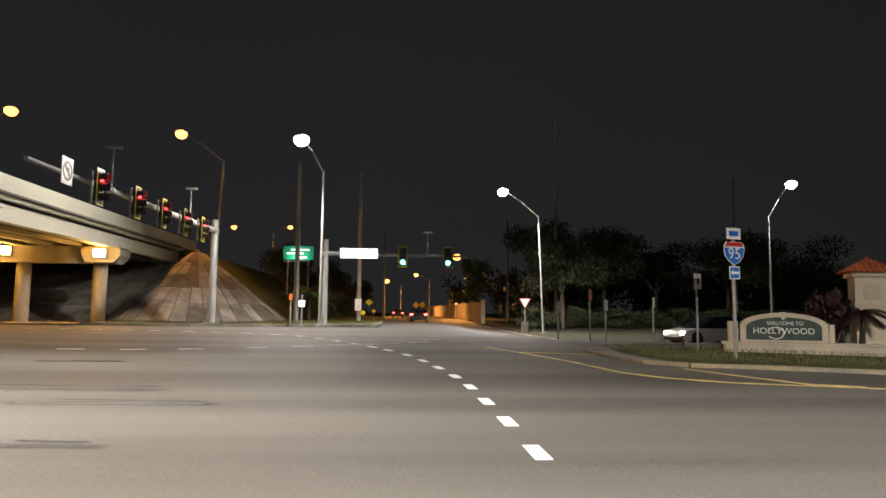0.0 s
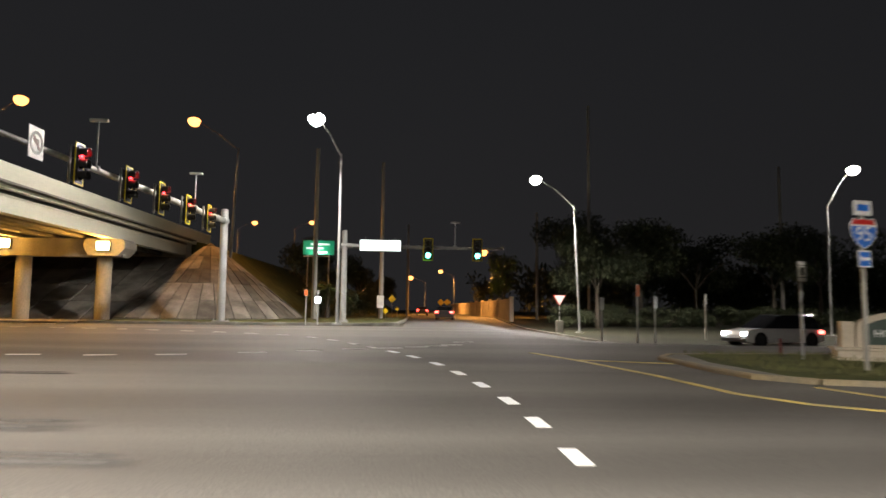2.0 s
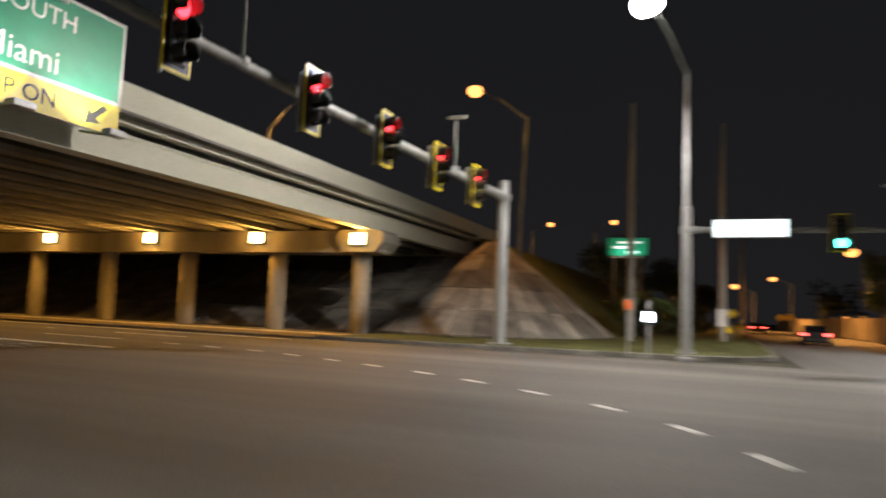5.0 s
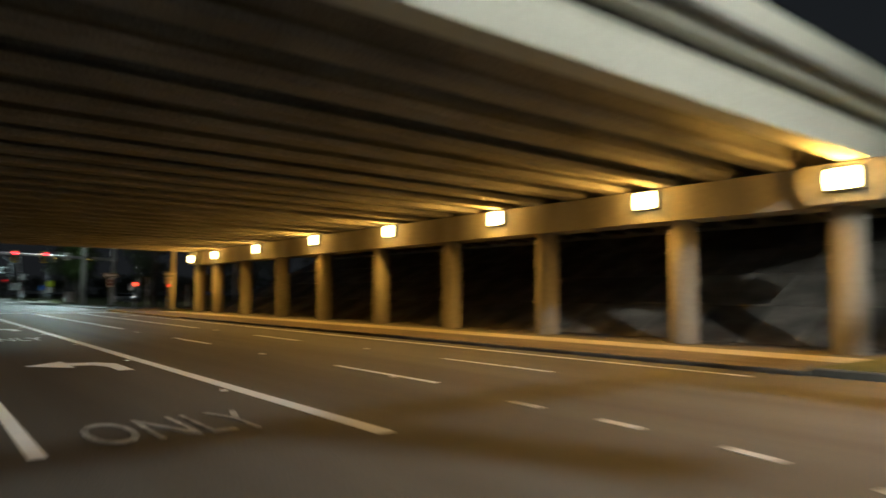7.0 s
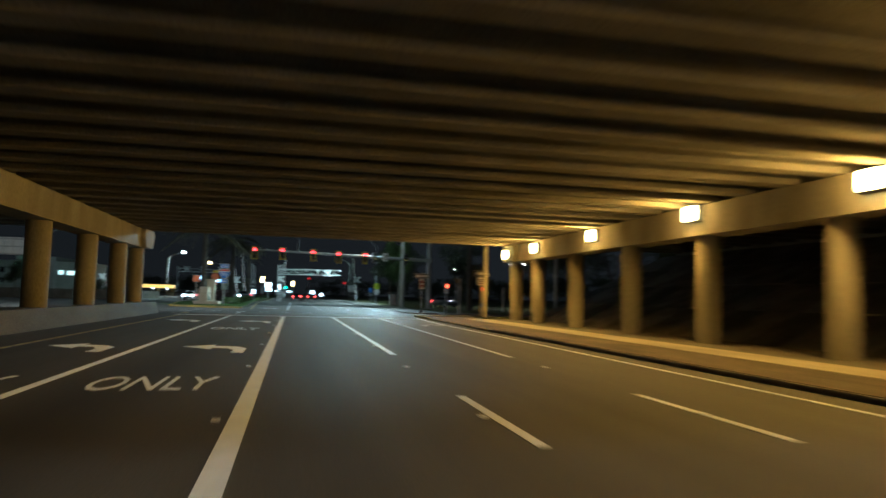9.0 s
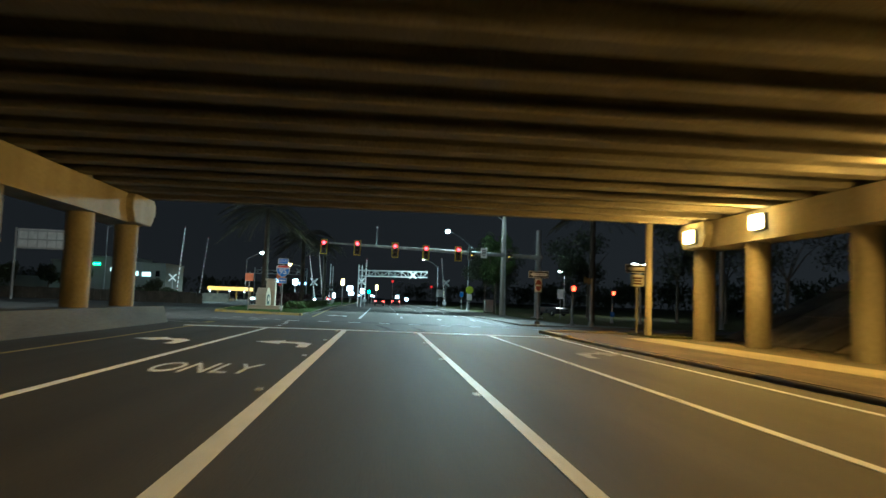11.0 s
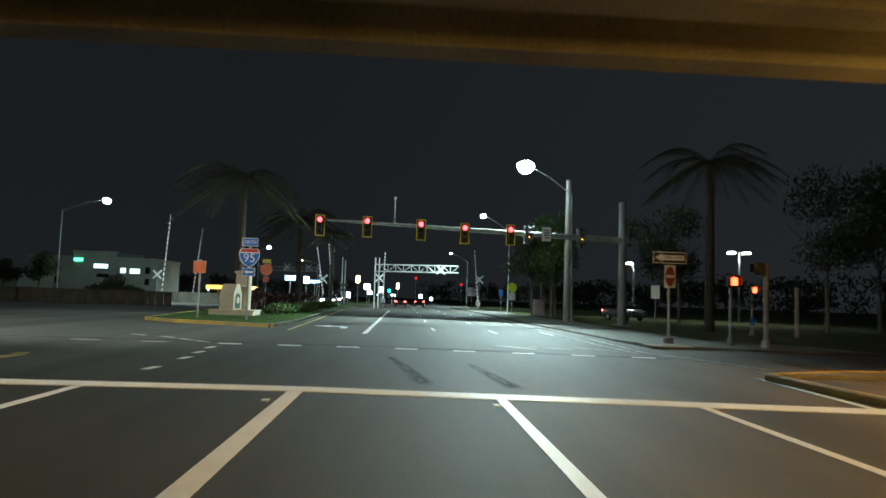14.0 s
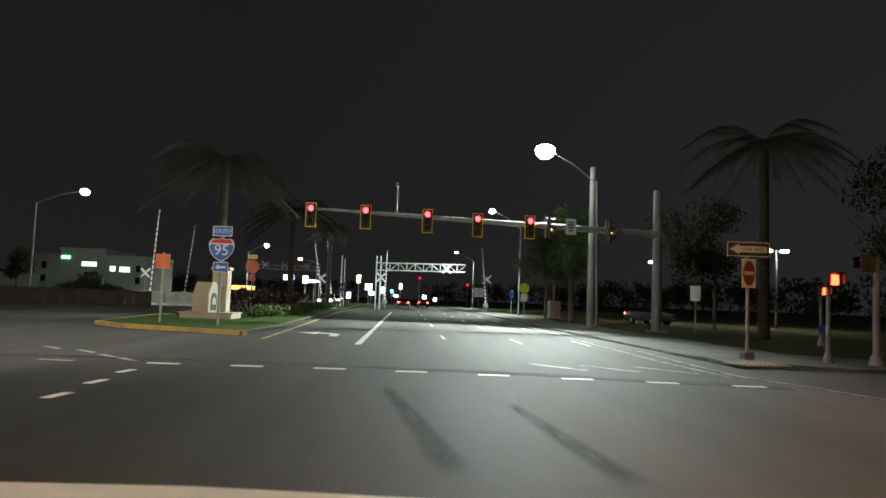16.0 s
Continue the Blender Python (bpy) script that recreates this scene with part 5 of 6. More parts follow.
# ---- pedestrian signals at the ramp corner ----
def ped_post(x, y, hgt, z, turn, label, lit=True, r=0.07):
    ob = thing("pedestrian_signal", pose(x, y, 0.06), label, "pedestrian signal", "pedestrian signals")
    part("post", tube(bmesh.new(), (0, 0, 0), (0, 0, hgt), r, r * 0.9, 14), STEEL, ob, smooth=40)
    part("base", tube(bmesh.new(), (0, 0, 0), (0, 0, 0.3), r * 2.2, r * 1.5, 14), STEEL, ob, smooth=40)
    m = pose(0, 0, z, 0, 0, turn)
    head = part("head", box(bmesh.new(), -0.22, 0.22, -r - 0.24, -r, -0.22, 0.22, 0.03), BLACK, ob)
    head.matrix_local = m
    hood = bmesh.new()
    box(hood, -0.23, 0.23, -r - 0.42, -r - 0.24, 0.21, 0.235)
    box(hood, -0.235, -0.215, -r - 0.42, -r - 0.24, -0.12, 0.21)
    box(hood, 0.215, 0.235, -r - 0.42, -r - 0.24, -0.12, 0.21)
    part("hood", hood, BLACK, head)
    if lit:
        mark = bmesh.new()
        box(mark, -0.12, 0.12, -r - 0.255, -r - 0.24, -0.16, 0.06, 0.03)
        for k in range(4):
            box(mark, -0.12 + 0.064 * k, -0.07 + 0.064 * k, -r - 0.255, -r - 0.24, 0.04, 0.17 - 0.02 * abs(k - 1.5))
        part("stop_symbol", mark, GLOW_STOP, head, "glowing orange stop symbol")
    return ob


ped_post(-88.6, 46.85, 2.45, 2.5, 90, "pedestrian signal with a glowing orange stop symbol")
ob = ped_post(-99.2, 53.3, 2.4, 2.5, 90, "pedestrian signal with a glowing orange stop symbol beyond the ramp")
part("notice", box(bmesh.new(), -0.17, 0.17, -0.02, 0.02, 0.55, 0.95), BLUE_SIGN, ob, "pale blue notice plate").matrix_local = pose(0.12, 0, 0, 0, 0, 90)
ped_post(-88.1, 48.0, 3.2, 3.0, -10, "pedestrian signal post seen from the side", lit=False, r=0.1)
pole("sign_pole", (-98.6, 55.5, 0.05), 2.7, 0.12, 0.12, POLE_CONC, "plain round post beside the ramp", "post")
pole("utility_pole", (-90.5, 58.3, 0.05), 7.8, 0.17, 0.14, POLE_CONC, "tall grey pole on the grass beyond the ramp")
ob = post_sign((-108.2, 51.3, 0.06), 2.75, "grey plate seen from behind on a post", r=0.04)
face_on(ob, 2.4, 0.6, 0.9, None, 50)


# ---- trees and shrubs ----
def foliage(bm, centre, radii, count, size, rng, droop=0.0):
    """Many small leaves, thicker towards an uneven outline, with gaps."""
    c = Vector(centre)
    lumps = [Vector((rng.uniform(-0.7, 0.7), rng.uniform(-0.7, 0.7), rng.uniform(-0.6, 0.75))) for _ in range(9)]
    for _ in range(count):
        d = Vector((rng.gauss(0, 1), rng.gauss(0, 1), rng.gauss(0, 1))).normalized()
        lump = rng.choice(lumps)
        p = lump + d * rng.uniform(0.18, 0.48)
        p = c + Vector((p.x * radii[0], p.y * radii[1], p.z * radii[2]))
        turn = Euler((rng.uniform(0, 6.3), rng.uniform(0, 6.3), rng.uniform(0, 6.3))).to_matrix()
        s = size * rng.uniform(0.6, 1.4)
        quad = [bm.verts.new(p + turn @ Vector(v)) for v in ((-s, 0, 0), (0, -s * 0.45, 0.05 * s), (s, 0, 0), (0, s * 0.45, 0.05 * s))]
        bm.faces.new(quad)
    return bm


def tree(at, height, spread, label, seed, leaf=LEAF, count=2600, size=0.26, trunk=0.22, lean=0.0):
    rng = random.Random(seed)
    ob = thing("tree", pose(*at), label, "tree")
    bm = bmesh.new()
    fork = Vector((lean, 0, height * 0.42))
    tube(bm, (0, 0, -0.1), fork, trunk, trunk * 0.7, 12)
    for k in range(6):
        a = k * math.tau / 6 + rng.uniform(-0.3, 0.3)
        tip = Vector((math.cos(a) * spread * 0.55, math.sin(a) * spread * 0.55, height * rng.uniform(0.66, 0.85)))
        mid = (fork + tip) / 2 + Vector((0, 0, 0.3))
        tube(bm, fork - Vector((0, 0, 0.2)), mid, trunk * 0.45, trunk * 0.3, 8)
        tube(bm, mid, tip, trunk * 0.3, trunk * 0.1, 8)
    part("trunk", bm, BARK, ob, smooth=50)
    part("crown", foliage(bmesh.new(), (0, 0, height * 0.72), (spread, spread, height * 0.34), count, size, rng), leaf, ob)
    return ob


def palm(at, height, label, seed, fronds=16, length=2.4, leaf=LEAF, trunk=0.2):
    rng = random.Random(seed)
    ob = thing("palm_tree", pose(*at), label, "palm tree")
    bm = bmesh.new()
    for k in range(8):
        z0, z1 = height * k / 8, height * (k + 1) / 8
        tube(bm, (0, 0, z0), (0, 0, z1 + 0.02), trunk * (1.06 - 0.03 * k), trunk * (1.0 - 0.03 * k), 12)
    part("trunk", bm, PALM_BARK, ob, smooth=50)
    for k in range(fronds):
        bm = bmesh.new()
        a, rise = k * math.tau / fronds + rng.uniform(-0.2, 0.2), rng.uniform(-0.55, 0.9)
        out = Vector((math.cos(a), math.sin(a), 0))
        side = Vector((-out.y, out.x, 0))
        rib = [Vector((0, 0, height)) + out * (length * s) + Vector((0, 0, length * (rise * s - (0.55 + 0.5 * rise) * s * s))) for s in [i / 10 for i in range(11)]]
        for i in range(10):
            p, q = rib[i], rib[i + 1]
            bm.faces.new([bm.verts.new(v) for v in (p - side * 0.02, q - side * 0.02, q + side * 0.02, p + side * 0.02)])
            w = length * 0.24 * math.sin(math.pi * (0.12 + 0.85 * i / 10))
            for s in (-1, 1):
                for j in (0.1, 0.35, 0.6, 0.85):
                    r = p.lerp(q, j)
                    tip = r + side * (s * w) + out * 0.22 * length * 0.4 - Vector((0, 0, w * 0.45))
                    bm.faces.new([bm.verts.new(v) for v in (r, r + out * 0.05, tip, r - out * 0.03)])
        part("frond", bm, leaf, ob)
    return ob


def shrub(at, radii, label, seed, leaf=LEAF_SHADED, count=900, size=0.16, name="shrub"):
    rng = random.Random(seed)
    ob = thing(name, pose(*at), label, "shrub")
    bm = bmesh.new()
    for k in range(5):
        a = k * math.tau / 5
        tube(bm, (0, 0, -0.05), (math.cos(a) * radii[0] * 0.4, math.sin(a) * radii[1] * 0.4, radii[2] * 0.9), 0.04, 0.015, 6)
    part("stems", bm, BARK, ob)
    part("leaves", foliage(bmesh.new(), (0, 0, radii[2]), radii, count, size, rng), leaf, ob)
    return ob


# ---- town monument on the near median ----
Z0 = lie(10, 19) + 0.14
mon = thing("town_monument", pose(10.62, 19.35, Z0, 0, 0, -24) @ Matrix.Scale(0.92, 4), "cream stucco town welcome monument with a dark arched plaque", "monument")


def arch(w, low, side, rise, n=14):
    """An outline with upright sides and a curved top."""
    return [(-w, low)] + [(w, low)] + [(w * math.cos(math.pi * k / n), side + rise * math.sin(math.pi * k / n)) for k in range(n + 1)]


def upright(bm, outline, y0, y1):
    a = [bm.verts.new((x, y0, z)) for x, z in outline]
    b = [bm.verts.new((x, y1, z)) for x, z in outline]
    n = len(outline)
    for k in range(n):
        bm.faces.new((a[k], a[(k + 1) % n], b[(k + 1) % n], b[k]))
    bm.faces.new(a[::-1])
    bm.faces.new(b)
    return bm


part("body", upright(bmesh.new(), arch(1.26, 0.2, 0.78, 0.42), 0.0, 0.42), STUCCO, mon)
part("plaque", upright(bmesh.new(), arch(1.08, 0.34, 0.74, 0.32), -0.025, 0.0), PLAQUE, mon, "dark green plaque")
part("keystone", upright(bmesh.new(), [(-0.09, 1.22), (-0.06, 1.02), (0, 0.96), (0.06, 1.02), (0.09, 1.22)], -0.05, 0.0), STUCCO, mon)
part("end_pillar", box(bmesh.new(), -1.62, -1.32, -0.12, 0.5, 0.0, 0.92, 0.02), STUCCO, mon)
part("end_pillar", box(bmesh.new(), 1.27, 1.42, -0.06, 0.46, 0.0, 0.84, 0.02), STUCCO, mon)
words(mon, "WELCOME TO", 0.16, 0.05, 0.86, WHITE_SIGN, -0.03)
words(mon, "HOLLYWOOD", 0.27, 0.0, 0.62, WHITE_SIGN, -0.03)
bm = bmesh.new()
for k in range(18):
    a0, a1 = math.radians(-150 + 17 * k), math.radians(-150 + 17 * (k + 1))
    for r0, r1 in ((0.17, 0.2),):
        bm.faces.new([bm.verts.new((-0.22 + r * math.cos(a) * 1.25, -0.03, 0.56 + r * math.sin(a))) for r, a in ((r0, a0), (r1, a0), (r1, a1), (r0, a1))])
part("flourish", bm, WHITE_SIGN, mon)
part("plinth", box(bmesh.new(), -1.75, 4.6, -0.28, 0.62, -0.12, 0.2, 0.02), STUCCO, mon)
part("coping", box(bmesh.new(), -1.82, 4.66, -0.34, 0.68, 0.2, 0.27, 0.015), STUCCO, mon)


def welcome_tower(m, label, roofed=True):
    """A stucco tower with sunk panels, a cornice and a tiled hip roof."""
    tower = thing("monument_tower", m, label, "tower")
    part("body", box(bmesh.new(), -0.48, 0.48, -0.48, 0.48, 0.0, 2.35, 0.015), STUCCO if roofed else STUCCO_DIM, tower)
    for z0, z1 in ((0.35, 1.35), (1.62, 2.1)):
        for k in range(4):
            p = part("panel", box(bmesh.new(), -0.24, 0.24, -0.5, -0.47, z0, z1, 0.01), STUCCO_DIM, tower)
            p.matrix_local = pose(0, 0, 0, 0, 0, 90 * k)
    part("cornice", box(bmesh.new(), -0.58, 0.58, -0.58, 0.58, 2.32, 2.48, 0.03), STUCCO if roofed else STUCCO_DIM, tower)
    part("band", box(bmesh.new(), -0.52, 0.52, -0.52, 0.52, 1.42, 1.52, 0.02), STUCCO, tower)
    if not roofed:
        return tower
    roof = bmesh.new()
    low = [roof.verts.new((x, y, 2.48)) for x, y in ((-0.72, -0.72), (0.72, -0.72), (0.72, 0.72), (-0.72, 0.72))]
    top = roof.verts.new((0, 0, 2.92))
    for k in range(4):
        roof.faces.new((low[k], low[(k + 1) % 4], top))
    roof.faces.new(low[::-1])
    hip = part("roof", roof, ROOF_TILE, tower)
    for k in range(4):
        for j in range(9):
            x = -0.64 + 0.16 * j
            reach = 0.72 - abs(x)
            t = part("roof_tile", tube(bmesh.new(), (x, -0.73, 2.49), (x, -0.73 + reach, 2.49 + reach * 0.61), 0.045, 0.045, 8), ROOF_TILE, hip)
            t.matrix_local = pose(0, 0, 0, 0, 0, 90 * k)
    part("finial", tube(bmesh.new(), (0, 0, 2.88), (0, 0, 3.02), 0.06, 0.03, 10), ROOF_TILE, tower)
    return tower


welcome_tower(pose(13.25, 19.3, Z0, 0, 0, -24) @ Matrix.Scale(0.93, 4), "cream stucco tower with a clay tile hip roof")
shrub((12.45, 19.75, Z0), (0.8, 0.6, 0.9), "dark purple shrub beside the monument tower", 3, PURPLE_LEAF, 900, 0.11)
palm((12.7, 18.85, Z0), 1.15, "small dark palm in front of the monument tower", 4, 12, 0.7, PURPLE_LEAF, 0.06)


# ---- vehicles ----
def vehicle(at, turn, body, label, suv=False, scale=1.0, tail=GLOW_TAIL, head=None, name="car"):
    """A car whose nose points along its own +x."""
    ob = thing(name, pose(*at, 0, 0, turn) @ Matrix.Scale(scale, 4), label, "car")
    L, W = (2.75, 0.98) if suv else (2.25, 0.9)
    lower = [(-L, 0.42), (-L, 0.98), (-L + 0.1, 1.06), (L - 1.25, 1.08), (L - 0.15, 0.94), (L, 0.72), (L, 0.38), (L - 0.3, 0.3), (-L + 0.25, 0.32)]
    bm = upright(bmesh.new(), lower, -W, W)
    bmesh.ops.bevel(bm, geom=bm.edges[:], offset=0.05, segments=2, affect="EDGES", profile=0.5)
    part("body", bm, body, ob, smooth=35)
    roof = [(-2.62, 1.04), (-2.35, 1.62), (-1.9, 1.8), (0.2, 1.82), (1.5, 1.06)] if suv else [(-1.9, 1.04), (-1.3, 1.42), (-0.4, 1.5), (0.35, 1.46), (1.15, 1.05)]
    bm = bmesh.new()
    a = [bm.verts.new((x, -W + 0.1 + 0.14 * (z - 1.0), z)) for x, z in roof]
    b = [bm.verts.new((x, W - 0.1 - 0.14 * (z - 1.0), z)) for x, z in roof]
    n = len(roof)
    for k in range(n):
        bm.faces.new((a[k], a[(k + 1) % n], b[(k + 1) % n], b[k]))
    bm.faces.new(a[::-1])
    bm.faces.new(b)
    bmesh.ops.bevel(bm, geom=bm.edges[:], offset=0.04, segments=2, affect="EDGES", profile=0.5)
    part("cabin", bm, CAR_GLASS, ob, "dark tinted cabin glass", smooth=35)
    part("roof", box(bmesh.new(), roof[1][0] + 0.1, roof[-2][0] - 0.05, -W + 0.26, W - 0.26, max(z for _, z in roof) - 0.06, max(z for _, z in roof) + 0.02, 0.02), CAR_DARK if suv else body, ob)
    for x in (-L + 0.95, L - 0.95):
        for s in (-1, 1):
            r = 0.44 if suv else 0.33
            w = part("wheel", tube(bmesh.new(), (x, s * (W - 0.2), r), (x, s * (W + 0.03), r), r, r, 20), RUBBER, ob, smooth=40)
            part("rim", tube(bmesh.new(), (x, s * (W + 0.02), r), (x, s * (W + 0.045), r), r * 0.6, r * 0.55, 14), BLACK if suv else ALUMINIUM, w)
    for s in (-1, 1):
        part("tail_light", box(bmesh.new(), -L - 0.02, -L + (0.42 if suv else 0.16), s * (W - 0.15) - 0.165, s * (W - 0.15) + 0.165, 0.80, 0.98, 0.02), tail, ob)
        part("headlight", box(bmesh.new(), L - 0.14, L + 0.02, s * (W - 0.24) - 0.15, s * (W - 0.24) + 0.15, 0.70, 0.86, 0.02), head or DARK_LENS, ob)
    part("bumper", box(bmesh.new(), L - 0.08, L + 0.06, -W + 0.06, W - 0.06, 0.36, 0.56, 0.03), BLACK, ob)
    part("bumper", box(bmesh.new(), -L - 0.06, -L + 0.08, -W + 0.06, W - 0.06, 0.40, 0.60, 0.03), BLACK, ob)
    return ob


vehicle((17.75, 38.87, lie(17.75, 38.87)), 197, CAR_WHITE, "white sport utility car with headlights on, waiting at the crossing", True, 0.92, head=GLOW_HEAD, name="sport_utility_car")
ob = thing("marker_post", pose(8.15, 20.6, lie(8.15, 20.6) + 0.1), "slim red plastic marker post on the median", "marker post")
part("post", tube(bmesh.new(), (0, 0, -0.02), (0, 0, 0.42), 0.04, 0.035, 10), RED_DULL, ob)
part("base", tube(bmesh.new(), (0, 0, -0.02), (0, 0, 0.05), 0.11, 0.09, 12), RUBBER, ob)
vehicle((0.4, 118, 0), 90, CAR_DARK, "dark car with red tail lights driving away")
vehicle((2.35, 74.5, -0.12), 84, CAR_DARK, "dark car with tail lights turning into the side street")
for x, y in ((-176, 33.8), (-190, 37.2)):
    vehicle((x, y, 0), 180, CAR_DARK, "dark car with red tail lights far along the boulevard")
for x, y in ((-150.0, 24.8), (-172, 23.6), (-143, 16.8)):
    vehicle((x, y, 0.0 if y > 28 or y < 18 else 0.15), 0, CAR_WHITE if x > -150 else CAR_DARK, "car with bright headlights coming along the far carriageway", head=GLOW_HEAD)
vehicle((-126.5, 55.2, 0.06), 20, CAR_GREY, "grey car parked behind the footway trees")

# ---- beyond the first crossing ----
wall = thing("sound_wall", pose(0, 0, 0), "pale stucco wall along the side street", "boundary wall", kind="structure")
for k in range(13):
    y0 = 81 + 11 * k
    part("wall_panel", box(bmesh.new(), 9.95, 10.25, y0 + 0.03, y0 + 10.6, -0.6, 2.35 + 0.02 * k), STUCCO_DIM, wall)
    part("wall_post", box(bmesh.new(), 9.85, 10.35, y0 - 0.4, y0 + 0.05, -0.6, 2.6 + 0.02 * k, 0.02), STUCCO_DIM, wall)
tree((11.6, 98.5, -0.4), 8.8, 2.0, "small leafy tree lit orange beside the wall", 11, LEAF, 4600, 0.15)
for k, (x, y, hgt, sp) in enumerate(((-15.5, 96, 9.5, 3.6), (-12.5, 104, 8.6, 3.4), (-9.6, 112, 7.4, 3.2), (-7.4, 126, 6.4, 3.0))):
    tree((x, y, 0.1), hgt, sp, "dark leafy tree along the foot of the embankment", 180 + k, LEAF_SHADED, 4600, 0.17, 0.2)
for k, (x, y, hgt, sp) in enumerate(((17, 70, 9.0, 4.5), (23, 75, 10, 5.5), (31, 80, 9.5, 6), (39, 78, 10, 6), (48, 84, 11, 7), (20, 90, 12, 6))):
    tree((x, y, lie(x, y) + 0.1), hgt, sp, "dark leafy tree beyond the far footway", 20 + k, LEAF_SHADED, 6500, 0.19, 0.25)
for k, (x, y, r) in enumerate(((-9.2, 66, 1.6), (-8.0, 72, 1.8), (-11.0, 78, 2.2), (-7.0, 84, 1.9), (-6.0, 95, 2.0))):
    shrub((x, y, 0.12), (r, r, r * 0.8), "dark shrub at the foot of the embankment", 40 + k, LEAF_SHADED, 1900, 0.14)
palm((-8.4, 63.5, 0.2), 2.6, "low palm at the foot of the embankment", 47, 18, 2.1, LEAF)

for k in range(12):
    x = 14.5 + 3.4 * k
    shrub((x, 70 + 0.7 * k + (k % 3), lie(x, 70) + 0.1), (2.4, 1.6, 1.1), "dark overgrown shrub below the trees", 500 + k, LEAF_SHADED, 1900, 0.15)

# ---- railway crossing ----
def crossbuck(at, turn, size, label="white railway crossbuck sign on a post", post=True, coat=WHITE_SIGN):
    ob = thing("crossbuck", pose(*at, 0, 0, turn), label, "crossbuck", "crossbucks")
    for s in (-1, 1):
        bm = bmesh.new()
        box(bm, -size * 0.62, size * 0.62, -0.02 * s - 0.01, -0.02 * s + 0.01, -0.115, 0.115, 0.004)
        blade = part("blade", bm, coat, ob)
        blade.matrix_local = pose(0, 0, 0, 0, 45 * s, 0)
    if post:
        part("post", tube(bmesh.new(), (0, 0.08, 0.5), (0, 0.08, -at[2] + 0.02), 0.06, 0.06, 8), STEEL, ob)
    return ob


for x, y, z, turn in ((-163, -1.4, 3.7, 90), (-162.7, 22.4, 3.85, 90), (-163, 30.6, 4.3, 90), (-164.2, 45.5, 4.6, 90)):
    crossbuck((x, y, z), turn, 1.35)
for y in (9.9, 13.2, 16.95):
    crossbuck((-186, y, 6.4), 90, 1.2, "grey back of a crossbuck sign hung from a gantry", post=False, coat=STEEL)


def gate(at, tip, label="raised railway gate arm with red and white stripes and small lamps"):
    """A raised gate arm with stripes and a row of lamps on its edge."""
    a, b = Vector(at), Vector(tip)
    ob = thing("railway_gate", pose(a.x, a.y, 0.0), label, "railway gate", "railway gates")
    f = Vector((a.x, a.y, 0))
    part("mast", tube(bmesh.new(), (0, 0, 0), (0, 0, a.z + 0.5), 0.09, 0.08, 10), STEEL, ob)
    part("gearbox", box(bmesh.new(), -0.3, 0.3, -0.3, 0.3, 0.7, 1.3, 0.03), STEEL, ob)
    n = 15
    for k in range(n):
        for f0, f1, coat in ((0.0, 0.68, WHITE_SIGN), (0.68, 1.0, GATE_RED)):
            p, q = a.lerp(b, (k + f0) / n) - f, a.lerp(b, (k + f1) / n) - f
            w = 0.11 - 0.05 * k / n
            part("arm_stripe", tube(bmesh.new(), p, q, w, w, 8), coat, ob)
    return ob


for at, tip in (((-162.4, -0.4, 1.3), (-160.4, 0.9, 12.3)), ((-175.5, 0.0, 1.3), (-175.5, 1.0, 11.8)), ((-160, 22.9, 1.3), (-160, 21.7, 8.4)), ((-160, 24.2, 1.3), (-160, 23.3, 9.0)), ((-160, 31.3, 1.3), (-160, 31.4, 8.0)), ((-160, 44.9, 1.3), (-160, 44.2, 8.8))):
    gate(at, tip)
gan = thing("railway_gantry", pose(-152, 30.9, 0.0), "steel truss gantry with a crossbuck over the lanes", "gantry")
for x in (-0.25, 0.25):
    for y in (0.0, -0.5):
        part("leg", tube(bmesh.new(), (x, y, 0), (x, y, 6.6), 0.07, 0.07, 8), ALUMINIUM, gan)
for x in (-0.3, 0.3):
    for z in (4.85, 5.75):
        part("chord", tube(bmesh.new(), (x, -0.6, z), (x, 10.4, z + 0.15), 0.06, 0.06, 8), ALUMINIUM, gan)
    for k in range(10):
        y = 0.1 + 1.03 * k
        part("strut", tube(bmesh.new(), (x, y, 4.85), (x, y, 5.8), 0.04, 0.04, 6), ALUMINIUM, gan)
        part("brace", tube(bmesh.new(), (x, y, 4.86 if k % 2 else 5.78), (x, y + 1.03, 5.8 if k % 2 else 4.88), 0.03, 0.03, 6), ALUMINIUM, gan)
far_gan = thing("railway_gantry", pose(-186.4, 8.0, 0.0), "dim steel gantry with crossbucks beyond the tracks", "gantry")
for y in (0.0, 10.6):
    part("leg", tube(bmesh.new(), (0, y, 0), (0, y, 6.9), 0.09, 0.09, 8), STEEL, far_gan)
for z in (5.7, 6.4):
    part("chord", tube(bmesh.new(), (0, 0, z), (0, 10.6, z), 0.06, 0.06, 8), STEEL, far_gan)
for k in range(10):
    part("brace", tube(bmesh.new(), (0, 1.06 * k, 5.7 if k % 2 else 6.4), (0, 1.06 * k + 1.06, 6.4 if k % 2 else 5.7), 0.03, 0.03, 6), STEEL, far_gan)
for y, z in ((25.35, 7.0), (25.75, 6.6)):
    ob = thing("crossing_post", pose(-160.6, y, 0.0), "slim grey railway signal post with dark lamp boxes", "signal post", "crossing posts")
    part("post", tube(bmesh.new(), (0, 0, 0), (0, 0, z), 0.1, 0.08, 10), STEEL, ob)
    for lz in (2.2, 2.9):
        part("lamp_box", box(bmesh.new(), -0.1, 0.2, -0.32, 0.32, lz, lz + 0.34, 0.05), BLACK, ob)
crossbuck((-151.6, 39.0, 5.3), 90, 1.2, "white crossbuck sign fixed to the gantry", post=False)
